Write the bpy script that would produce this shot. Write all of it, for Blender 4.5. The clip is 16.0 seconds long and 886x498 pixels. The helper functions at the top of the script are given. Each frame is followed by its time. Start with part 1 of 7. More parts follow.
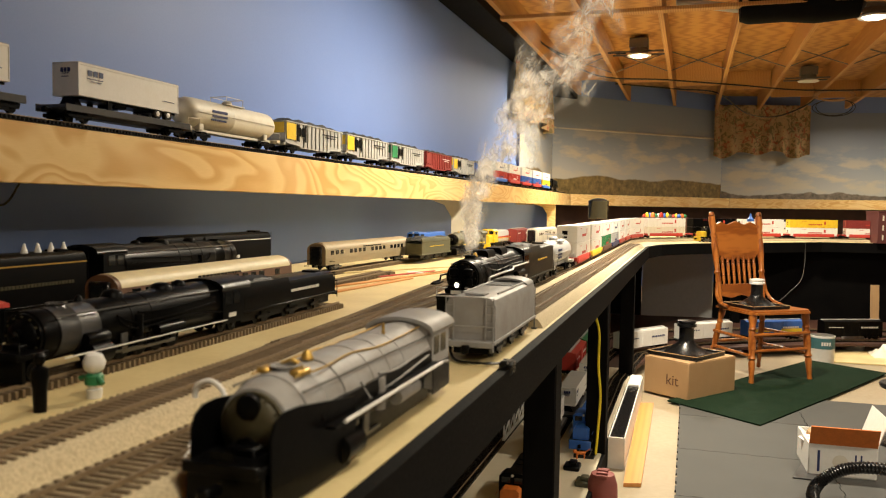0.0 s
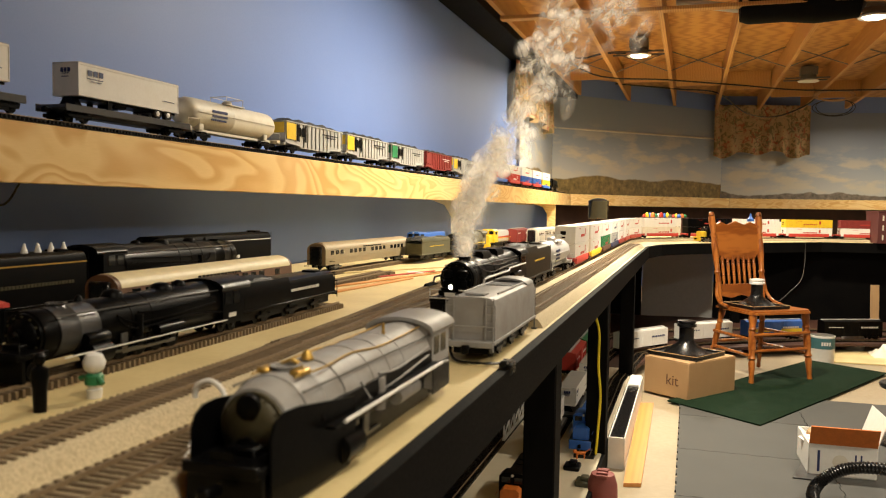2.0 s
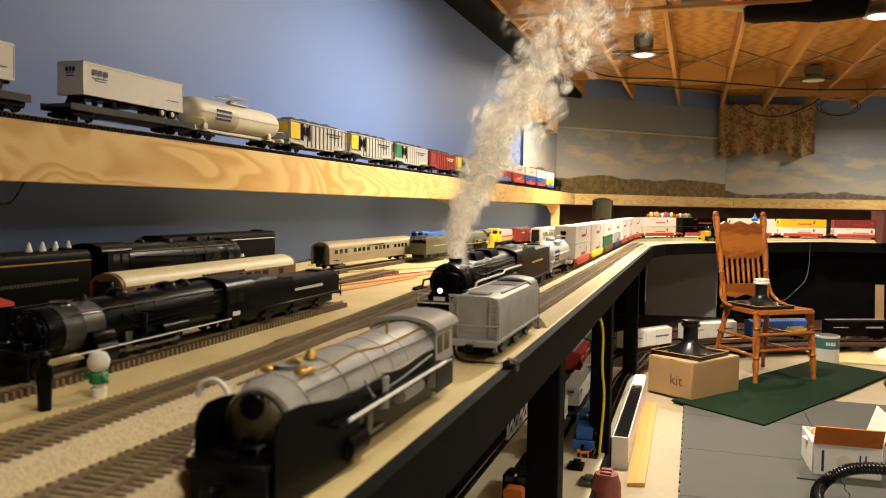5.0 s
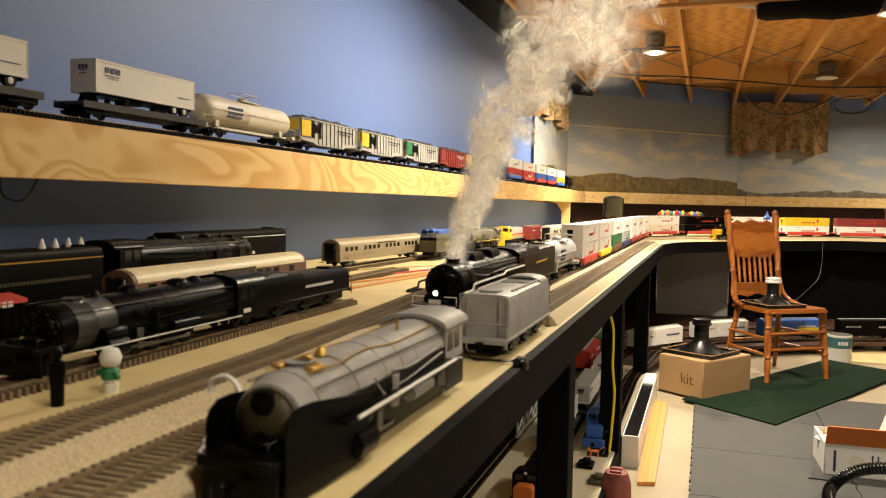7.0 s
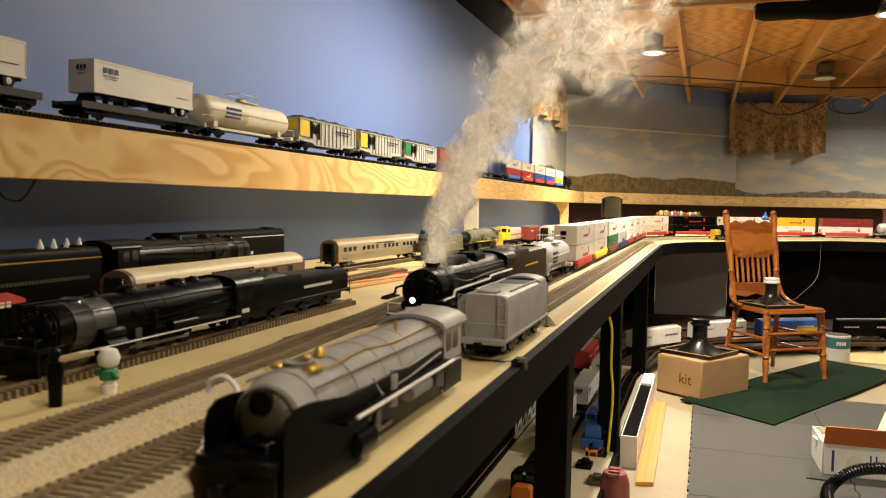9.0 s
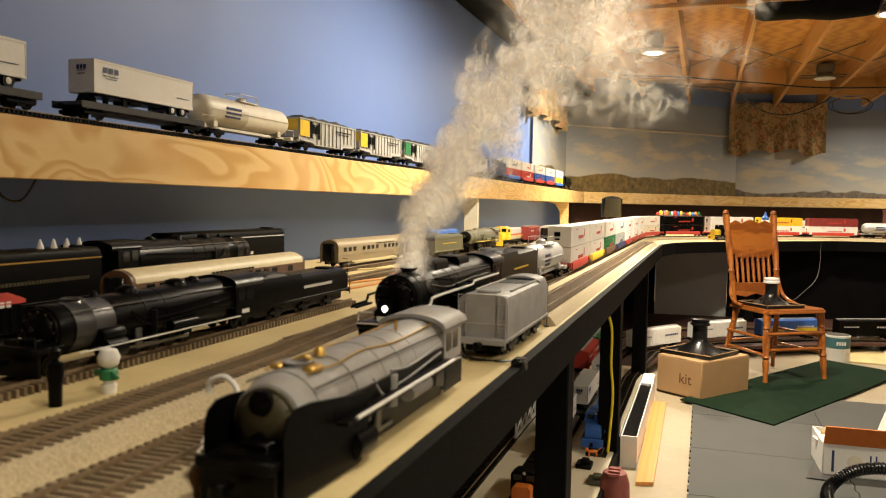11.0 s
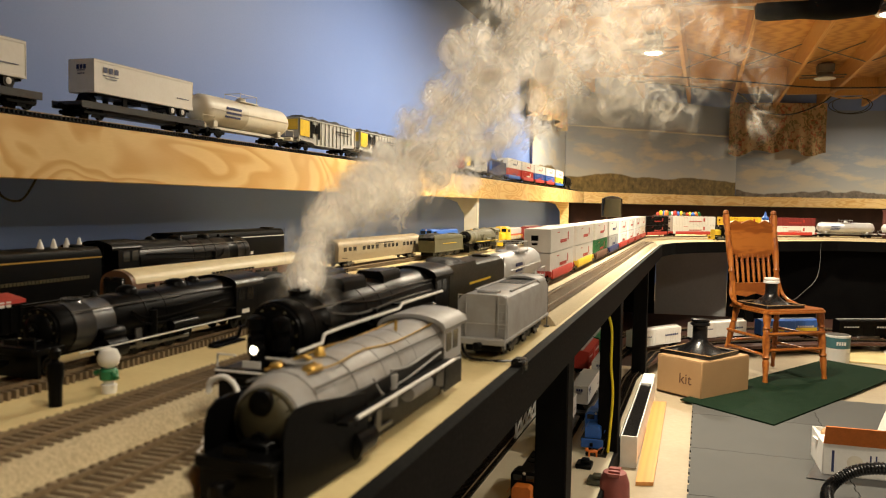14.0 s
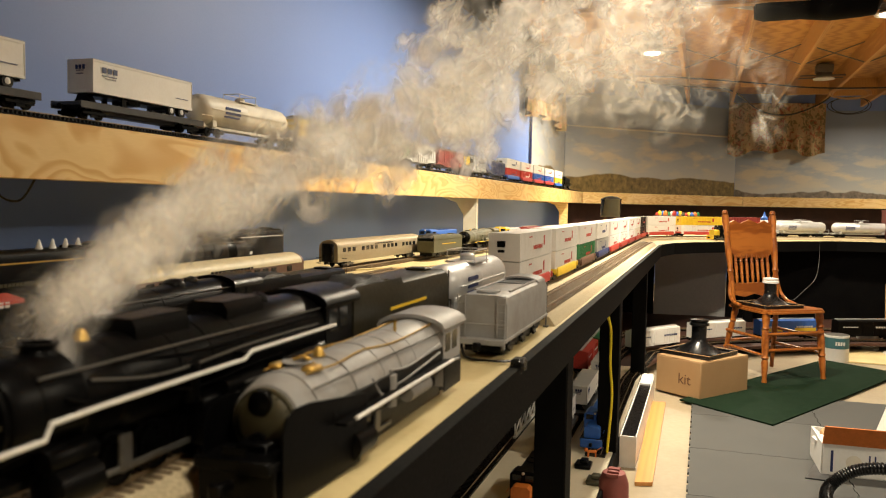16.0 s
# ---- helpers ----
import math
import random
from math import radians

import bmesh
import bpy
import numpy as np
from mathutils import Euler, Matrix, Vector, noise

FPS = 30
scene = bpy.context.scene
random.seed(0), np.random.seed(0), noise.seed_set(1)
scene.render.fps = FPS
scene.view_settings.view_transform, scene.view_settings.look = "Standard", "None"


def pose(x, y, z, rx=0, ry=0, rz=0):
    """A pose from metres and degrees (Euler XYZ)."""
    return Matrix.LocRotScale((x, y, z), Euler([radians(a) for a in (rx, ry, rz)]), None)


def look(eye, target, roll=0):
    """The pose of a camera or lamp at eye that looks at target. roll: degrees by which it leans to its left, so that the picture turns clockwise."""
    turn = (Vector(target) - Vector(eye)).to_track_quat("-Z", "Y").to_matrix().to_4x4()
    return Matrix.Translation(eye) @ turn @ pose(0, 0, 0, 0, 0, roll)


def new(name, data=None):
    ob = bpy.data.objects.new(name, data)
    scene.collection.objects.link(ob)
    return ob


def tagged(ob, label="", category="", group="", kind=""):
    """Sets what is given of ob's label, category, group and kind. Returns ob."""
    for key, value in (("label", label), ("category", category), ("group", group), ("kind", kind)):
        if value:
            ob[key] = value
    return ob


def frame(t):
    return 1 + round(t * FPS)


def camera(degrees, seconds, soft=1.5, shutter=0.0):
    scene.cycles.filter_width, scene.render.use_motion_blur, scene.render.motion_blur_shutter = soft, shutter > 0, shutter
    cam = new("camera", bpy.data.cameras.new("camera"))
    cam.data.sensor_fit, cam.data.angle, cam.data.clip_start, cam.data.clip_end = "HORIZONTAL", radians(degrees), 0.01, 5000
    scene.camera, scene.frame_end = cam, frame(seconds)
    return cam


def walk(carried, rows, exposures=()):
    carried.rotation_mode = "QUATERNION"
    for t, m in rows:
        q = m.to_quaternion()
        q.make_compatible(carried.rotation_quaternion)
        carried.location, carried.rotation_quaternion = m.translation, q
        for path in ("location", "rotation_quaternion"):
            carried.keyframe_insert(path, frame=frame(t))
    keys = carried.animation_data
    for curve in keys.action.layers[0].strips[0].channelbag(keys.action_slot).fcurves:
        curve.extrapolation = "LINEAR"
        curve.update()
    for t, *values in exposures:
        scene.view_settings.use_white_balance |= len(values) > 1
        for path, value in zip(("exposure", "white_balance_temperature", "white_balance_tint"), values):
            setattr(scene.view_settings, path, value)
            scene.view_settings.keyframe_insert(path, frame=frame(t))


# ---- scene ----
# ---- camera ----
EYE = Vector((0.0, 0.0, 1.07))


def aim(yaw, pitch, roll):
    """Camera pose: turned left by yaw, tipped down by pitch, leaning left by roll (degrees)."""
    a, p = radians(yaw), radians(pitch)
    way = Vector((-math.sin(a) * math.cos(p), math.cos(a) * math.cos(p), -math.sin(p)))
    return look(EYE, EYE + way, roll)


cam = camera(58.5, 16.0, soft=1.1)
REST, NUDGED = aim(17.309, 3.086, 0.85), aim(18.222, 3.296, 1.037)
walk(cam, [(0.0, REST), (2.0, REST), (4.2, REST), (6.3, aim(18.28, 3.30, 1.037)), (7.0, aim(18.33, 3.32, 1.037)),
           (7.5, aim(18.24, 3.30, 1.037)), (8.0, NUDGED), (12.0, NUDGED), (15.5, NUDGED), (16.0, aim(18.16, 3.28, 1.037))],
     exposures=[(0.0, -0.15), (16.0, -0.15)])
cam.data.dof.use_dof = True
cam.data.dof.focus_distance = 3.6
cam.data.dof.aperture_fstop = 7.5

# ---- light ----
world = bpy.data.worlds.new("room_dark")
world.use_nodes = True
world.node_tree.nodes["Background"].inputs[0].default_value = (0.02, 0.018, 0.015, 1)
world.node_tree.nodes["Background"].inputs[1].default_value = 0.03
scene.world = world
scene.cycles.transparent_max_bounces = 40
# place, power and beam width in degrees of each lit lamp; the last four are added out of view
LAMPS = [(-0.53, 8.1, 126, 165), (1.31, 6.91, 58, 155), (-0.18, 3.95, 150, 170), (2.0, 2.6, 58, 150), (0.30, 0.55, 16, 130), (3.0, 11.5, 52, 165), (1.5, -0.6, 52, 150)]


# ---- node helpers ----
def mat(name, rough=0.6, metal=0.0, spec=0.5):
    m = bpy.data.materials.new(name)
    m.use_nodes = True
    n = m.node_tree.nodes
    b = n["Principled BSDF"]
    b.inputs["Roughness"].default_value = rough
    b.inputs["Metallic"].default_value = metal
    b.inputs["Specular IOR Level"].default_value = spec
    return m, m.node_tree, b


def node(nt, kind, **vals):
    n = nt.nodes.new(kind)
    for k, v in vals.items():
        n.inputs[k].default_value = v
    return n


def coords(nt, scale=(1, 1, 1), space="Object", rot=(0, 0, 0)):
    tc = nt.nodes.new("ShaderNodeTexCoord")
    mp = nt.nodes.new("ShaderNodeMapping")
    mp.inputs["Scale"].default_value = scale
    mp.inputs["Rotation"].default_value = [radians(r) for r in rot]
    nt.links.new(tc.outputs[space], mp.inputs[0])
    return mp.outputs[0]


def ramp(nt, fac, stops):
    r = nt.nodes.new("ShaderNodeValToRGB")
    e = r.color_ramp.elements
    while len(e) < len(stops):
        e.new(0.5)
    for el, (p, c) in zip(e, stops):
        el.position, el.color = p, (*c, 1) if len(c) == 3 else c
    nt.links.new(fac, r.inputs[0])
    return r.outputs[0]


def mix(nt, fac, a, b, mode="MIX"):
    m = nt.nodes.new("ShaderNodeMix")
    m.data_type, m.blend_type = "RGBA", mode
    for s, v in ((m.inputs[0], fac), (m.inputs[6], a), (m.inputs[7], b)):
        if hasattr(v, "is_linked"):
            nt.links.new(v, s)
        elif isinstance(v, (int, float)):
            s.default_value = v
        else:
            s.default_value = (*v, 1)
    return m.outputs[2]


def maths(nt, op, a, b=0.0, clamp=False):
    m = nt.nodes.new("ShaderNodeMath")
    m.operation, m.use_clamp = op, clamp
    for s, v in ((m.inputs[0], a), (m.inputs[1], b)):
        if hasattr(v, "is_linked"):
            nt.links.new(v, s)
        else:
            s.default_value = v
    return m.outputs[0]


def noisy(nt, vec, scale, detail=4.0, rough=0.55, dist=0.0):
    n = node(nt, "ShaderNodeTexNoise", Scale=scale, Detail=detail, Roughness=rough, Distortion=dist)
    nt.links.new(vec, n.inputs["Vector"])
    return n.outputs[0]


def bump(nt, b, h, strength=0.2, dist=0.002):
    n = node(nt, "ShaderNodeBump", Strength=strength, Distance=dist)
    nt.links.new(h, n.inputs["Height"])
    nt.links.new(n.outputs[0], b.inputs["Normal"])


def worn(name, col, col2=None, rough=0.6, metal=0.0, scale=30.0, amount=0.35, bmp=0.1, spec=0.5, fine=160.0, vary=0.0):
    """A surface of one colour with grain and stains at two scales."""
    m, nt, b = mat(name, rough, metal, spec)
    v = coords(nt)
    big, small = noisy(nt, v, scale, 5), noisy(nt, v, fine, 3)
    col2 = col2 or tuple(c * 0.6 for c in col)
    f = maths(nt, "MULTIPLY", ramp(nt, big, [(0.38, (0, 0, 0)), (0.68, (1, 1, 1))]), amount)
    c = mix(nt, f, col, col2)
    c = mix(nt, maths(nt, "MULTIPLY", small, amount * 0.6), c, tuple(x * 0.72 for x in col))
    if vary:
        oi = nt.nodes.new("ShaderNodeObjectInfo")
        c = mix(nt, maths(nt, "MULTIPLY", oi.outputs["Random"], vary), c, tuple(x * 0.5 for x in col))
    nt.links.new(c, b.inputs["Base Color"])
    r = maths(nt, "ADD", maths(nt, "MULTIPLY", small, 0.25), rough - 0.12, True)
    nt.links.new(r, b.inputs["Roughness"])
    if bmp:
        bump(nt, b, small, bmp, 0.0015)
    return m


def grain(name, light, dark, scale=(1, 1, 1), rings=7.0, distort=6.0, rough=0.5, rot=(0, 0, 0), bmp=0.06, vary=0.0):
    """Sawn or peeled wood: stretched bands with fine fibres."""
    m, nt, b = mat(name, rough)
    v = coords(nt, scale, rot=rot)
    w = node(nt, "ShaderNodeTexWave", Scale=rings, Distortion=distort, Detail=2.0)
    w.inputs["Detail Scale"].default_value = 0.9
    nt.links.new(v, w.inputs["Vector"])
    fib = noisy(nt, v, 40, 5)
    soft = noisy(nt, v, 2.5, 3)
    f = ramp(nt, w.outputs[1], [(0.15, (0, 0, 0)), (0.55, (0.35, 0.35, 0.35)), (0.95, (1, 1, 1))])
    c = mix(nt, f, light, dark)
    c = mix(nt, maths(nt, "MULTIPLY", fib, 0.35), c, tuple(x * 0.75 for x in dark))
    c = mix(nt, maths(nt, "MULTIPLY", soft, 0.3), c, tuple(x * 0.85 for x in light))
    if vary:
        oi = nt.nodes.new("ShaderNodeObjectInfo")
        c = mix(nt, maths(nt, "MULTIPLY", oi.outputs["Random"], vary), c, dark)
    nt.links.new(c, b.inputs["Base Color"])
    bump(nt, b, fib, bmp, 0.001)
    return m


def peeled(name):
    """Rotary-cut fir: broad flame-shaped bands with sharp edges on one side."""
    m, nt, b = mat(name, 0.42)
    v = coords(nt, (1.0, 0.85, 3.2))
    h = noisy(nt, v, 1.5, 2.0, 0.38, 0.7)
    saw = maths(nt, "FRACT", maths(nt, "MULTIPLY", h, 15.0))
    f = ramp(nt, saw, [(0.0, (0.75, 0.75, 0.75)), (0.16, (0.0, 0.0, 0.0)), (0.5, (0.10, 0.10, 0.10)), (0.82, (0.7, 0.7, 0.7)), (1.0, (0.75, 0.75, 0.75))])
    fib = noisy(nt, coords(nt, (8, 3, 60)), 9, 4)
    patch = noisy(nt, coords(nt), 1.6, 3)
    c = mix(nt, f, (0.86, 0.63, 0.28), (0.64, 0.33, 0.08))
    c = mix(nt, maths(nt, "MULTIPLY", fib, 0.30), c, (0.50, 0.27, 0.08))
    c = mix(nt, maths(nt, "MULTIPLY", ramp(nt, patch, [(0.45, (0, 0, 0)), (0.7, (1, 1, 1))]), 0.5), c, (0.84, 0.64, 0.36))
    nt.links.new(c, b.inputs["Base Color"])
    bump(nt, b, fib, 0.05, 0.001)
    return m


def glow(name, col, strength):
    m, nt, b = mat(name)
    b.inputs["Base Color"].default_value = (*col, 1)
    b.inputs["Emission Color"].default_value = (*col, 1)
    b.inputs["Emission Strength"].default_value = strength
    return m


# ---- materials ----
WALL = worn("blue_wall_paint", (0.18, 0.28, 0.62), (0.165, 0.26, 0.58), 0.55, scale=3, amount=0.35, bmp=0.05)
PLAIN = worn("cream_wall_paint", (0.55, 0.52, 0.46), rough=0.7, scale=3, amount=0.3)
PLY = peeled("fir_plywood_face")
TOP = worn("pale_plywood_tabletop", (0.72, 0.59, 0.31), (0.55, 0.42, 0.19), 0.42, scale=5, amount=0.75, bmp=0.06, fine=90)
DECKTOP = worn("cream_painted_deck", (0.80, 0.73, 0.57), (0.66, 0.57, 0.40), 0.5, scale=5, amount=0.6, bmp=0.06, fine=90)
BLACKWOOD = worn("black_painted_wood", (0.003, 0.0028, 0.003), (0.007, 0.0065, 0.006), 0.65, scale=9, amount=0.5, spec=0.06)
BALLAST = worn("grey_brown_ballast", (0.60, 0.50, 0.32), (0.30, 0.24, 0.15), 0.9, scale=260, amount=0.8, bmp=0.9, fine=420)
TIE = worn("brown_tie", (0.19, 0.135, 0.078), (0.27, 0.20, 0.12), 0.8, scale=60, amount=0.6, vary=0.5)
RAIL = worn("brown_weathered_rail", (0.30, 0.22, 0.13), (0.16, 0.11, 0.065), 0.45, 0.3, scale=80, amount=0.5)
BLACK = worn("loco_black", (0.0016, 0.0016, 0.0018), (0.0045, 0.004, 0.004), 0.34, scale=60, amount=0.5, spec=0.09)
GRAPHITE = worn("graphite_smokebox", (0.07, 0.07, 0.073), (0.04, 0.04, 0.04), 0.36, 0.4, scale=60, amount=0.5)
PRIMER = worn("grey_primer", (0.33, 0.325, 0.32), (0.22, 0.195, 0.16), 0.5, 0.0, scale=28, amount=0.6)
BRASS = worn("brass_fittings", (0.62, 0.40, 0.10), (0.40, 0.24, 0.05), 0.4, 0.7, scale=90)
OLDBRASS = worn("tarnished_brass", (0.062, 0.052, 0.022), (0.035, 0.03, 0.015), 0.55, 0.2, scale=60, amount=0.6)
SILVER = worn("silver_paint", (0.62, 0.62, 0.62), (0.48, 0.47, 0.45), 0.4, 0.3, scale=40, amount=0.4)
STEEL = worn("dull_steel", (0.17, 0.165, 0.155), rough=0.4, metal=0.7, scale=80)
WHITE = worn("white_plastic", (0.80, 0.79, 0.76), (0.68, 0.66, 0.60), 0.45, scale=40, amount=0.3, bmp=0.02)
EDGE = worn("white_edge_stripe", (0.74, 0.73, 0.70), rough=0.5, scale=60, amount=0.3)
OFFWHITE = worn("cream_plastic", (0.72, 0.68, 0.58), (0.58, 0.52, 0.40), 0.5, scale=30, amount=0.4)
RED = worn("red_paint", (0.50, 0.045, 0.03), rough=0.45, scale=40)
MAROON = worn("oxide_red_paint", (0.24, 0.03, 0.025), rough=0.55, scale=40)
YELLOW = worn("yellow_paint", (0.80, 0.55, 0.03), rough=0.45, scale=40)
GREEN = worn("green_paint", (0.02, 0.19, 0.07), rough=0.45, scale=40)
OLIVE = worn("olive_drab_paint", (0.07, 0.068, 0.038), rough=0.5, scale=40)
BLUE = worn("bright_blue_paint", (0.03, 0.13, 0.50), rough=0.45, scale=40)
NAVY = worn("navy_paint", (0.02, 0.035, 0.13), rough=0.45, scale=40)
GREY = worn("light_grey_paint", (0.44, 0.44, 0.43), (0.34, 0.34, 0.33), 0.5, scale=40)
WEATHERED = worn("weathered_grey_green", (0.13, 0.125, 0.085), (0.07, 0.065, 0.045), 0.55, scale=50, amount=0.7)
ALU = worn("aged_aluminium", (0.36, 0.30, 0.20), (0.28, 0.23, 0.15), 0.4, 0.35, scale=50)
ORANGE = worn("orange_paint", (0.72, 0.20, 0.03), rough=0.5, scale=40)
COAL = worn("coal_load", (0.012, 0.012, 0.013), (0.03, 0.03, 0.03), 0.6, scale=240, amount=0.9, bmp=1.0, fine=300)
GLASS_DARK = worn("dark_window", (0.01, 0.011, 0.012), rough=0.15, scale=40, amount=0.2, bmp=0)
CREAM = worn("cream_roof_paint", (0.72, 0.62, 0.38), (0.55, 0.45, 0.26), 0.5, scale=30, amount=0.4)
BROWN = worn("brown_paint", (0.13, 0.06, 0.03), rough=0.55, scale=40)
JOIST = grain("pine_joist", (0.62, 0.36, 0.12), (0.44, 0.21, 0.06), (6, 0.5, 6), 3.0, 4.0, 0.6, vary=0.3)
SUBFLOOR = grain("plywood_subfloor", (0.58, 0.31, 0.085), (0.38, 0.165, 0.035), (0.5, 1.6, 1), 4.0, 8.0, 0.6)
CONCRETE = worn("cream_painted_concrete", (0.37, 0.30, 0.20), (0.25, 0.20, 0.125), 0.55, scale=2.2, amount=0.5, bmp=0.1, fine=40)
FOAM = worn("grey_foam_mat", (0.060, 0.060, 0.057), (0.046, 0.046, 0.044), 0.75, scale=5, amount=0.4, bmp=0.25, fine=260)
RUG = worn("dark_green_rug", (0.006, 0.017, 0.008), (0.013, 0.030, 0.015), 0.95, scale=20, amount=0.6, bmp=1.0, fine=420, spec=0.1)
OAK = grain("golden_oak", (0.42, 0.14, 0.025), (0.20, 0.05, 0.008), (3, 3, 14), 3.0, 3.0, 0.28)
CARD = worn("brown_cardboard", (0.46, 0.29, 0.14), (0.38, 0.22, 0.10), 0.75, scale=6, amount=0.4, bmp=0.05)
PLANK = grain("orange_pine_plank", (0.66, 0.31, 0.09), (0.60, 0.26, 0.07), (9, 0.7, 3), 1.2, 5.0, 0.5)
RUBBER = worn("black_plastic", (0.004, 0.004, 0.0045), rough=0.28, scale=40, amount=0.2)
HOUSE = worn("dark_red_brick_shell", (0.10, 0.022, 0.018), rough=0.7, scale=60)
TENDERBLACK = worn("brownish_black_paint", (0.022, 0.019, 0.010), (0.012, 0.010, 0.006), 0.4, scale=60, amount=0.5, spec=0.2)
LIT = glow("lamp_diffuser", (1.0, 0.86, 0.62), 30.0)
HEADLIGHT = glow("headlight_bulb", (1.0, 0.90, 0.66), 5.0)
PINK = worn("dusty_red_plastic", (0.26, 0.07, 0.06), rough=0.6, scale=30)


def backdrop_paint(name, horizon, hill, seed):
    """Printed landscape: sky, pale clouds, a ridge and scrub below it."""
    m, nt, b = mat(name, 0.45)
    tc = nt.nodes.new("ShaderNodeTexCoord")
    sep = nt.nodes.new("ShaderNodeSeparateXYZ")
    nt.links.new(tc.outputs["Object"], sep.inputs[0])
    v = coords(nt, (1, 1, 1))
    z = sep.outputs[2]
    sky = ramp(nt, maths(nt, "DIVIDE", maths(nt, "SUBTRACT", z, horizon), 1.2, True),
               [(0.0, (0.50, 0.51, 0.50)), (0.4, (0.32, 0.37, 0.45)), (1.0, (0.21, 0.26, 0.36))])
    vc = coords(nt, (1.6, 1.6, 5.0))
    cl = noisy(nt, vc, 1.3, 7, 0.55)
    band = ramp(nt, maths(nt, "DIVIDE", maths(nt, "SUBTRACT", z, horizon), 1.0, True),
                [(0.0, (0.45, 0.45, 0.45)), (0.25, (1, 1, 1)), (0.5, (0.6, 0.6, 0.6)), (0.75, (0, 0, 0))])
    cf = maths(nt, "MULTIPLY", ramp(nt, cl, [(0.48, (0, 0, 0)), (0.60, (1, 1, 1))]), band)
    c = mix(nt, cf, sky, (0.62, 0.56, 0.44))
    ridge = noisy(nt, coords(nt, (1, 1, 0.0)), 0.9 + seed, 6, 0.5)
    top = maths(nt, "ADD", horizon - 0.16, maths(nt, "MULTIPLY", ridge, 0.30))
    land = ramp(nt, maths(nt, "MULTIPLY", maths(nt, "SUBTRACT", top, z), 60.0, True), [(0, (0, 0, 0)), (1, (1, 1, 1))])
    scrub = ramp(nt, noisy(nt, v, 14, 7, 0.7), [(0.3, tuple(x * 0.35 for x in hill)), (0.52, hill), (0.75, tuple(min(1, x * 1.8) for x in hill))])
    c = mix(nt, land, c, scrub)
    nt.links.new(c, b.inputs["Base Color"])
    return m


def floral(name):
    """Old printed cloth: tan ground with leafy green and rusty red blooms."""
    m, nt, b = mat(name, 0.9, spec=0.1)
    v = coords(nt)
    ground = mix(nt, noisy(nt, v, 30, 4), (0.50, 0.37, 0.20), (0.34, 0.22, 0.11))
    leaf = ramp(nt, noisy(nt, v, 11, 3, 0.6, 1.5), [(0.52, (0, 0, 0)), (0.57, (1, 1, 1))])
    bloom = ramp(nt, noisy(nt, coords(nt, (1, 1, 1), rot=(40, 20, 70)), 8, 3, 0.6, 2.0), [(0.57, (0, 0, 0)), (0.61, (1, 1, 1))])
    c = mix(nt, maths(nt, "MULTIPLY", leaf, 0.8), ground, (0.15, 0.13, 0.055))
    c = mix(nt, maths(nt, "MULTIPLY", bloom, 0.8), c, (0.33, 0.08, 0.045))
    nt.links.new(c, b.inputs["Base Color"])
    bump(nt, b, noisy(nt, v, 180, 2), 0.3, 0.001)
    return m


CURTAIN = floral("brown_floral_cloth")
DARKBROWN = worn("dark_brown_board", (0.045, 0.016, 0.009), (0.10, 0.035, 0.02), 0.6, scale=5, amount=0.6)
TEAL = worn("teal_label", (0.05, 0.15, 0.17), rough=0.5, scale=20)
CABLEYELLOW = worn("yellow_cable", (0.85, 0.65, 0.02), rough=0.5, scale=20, amount=0.2)


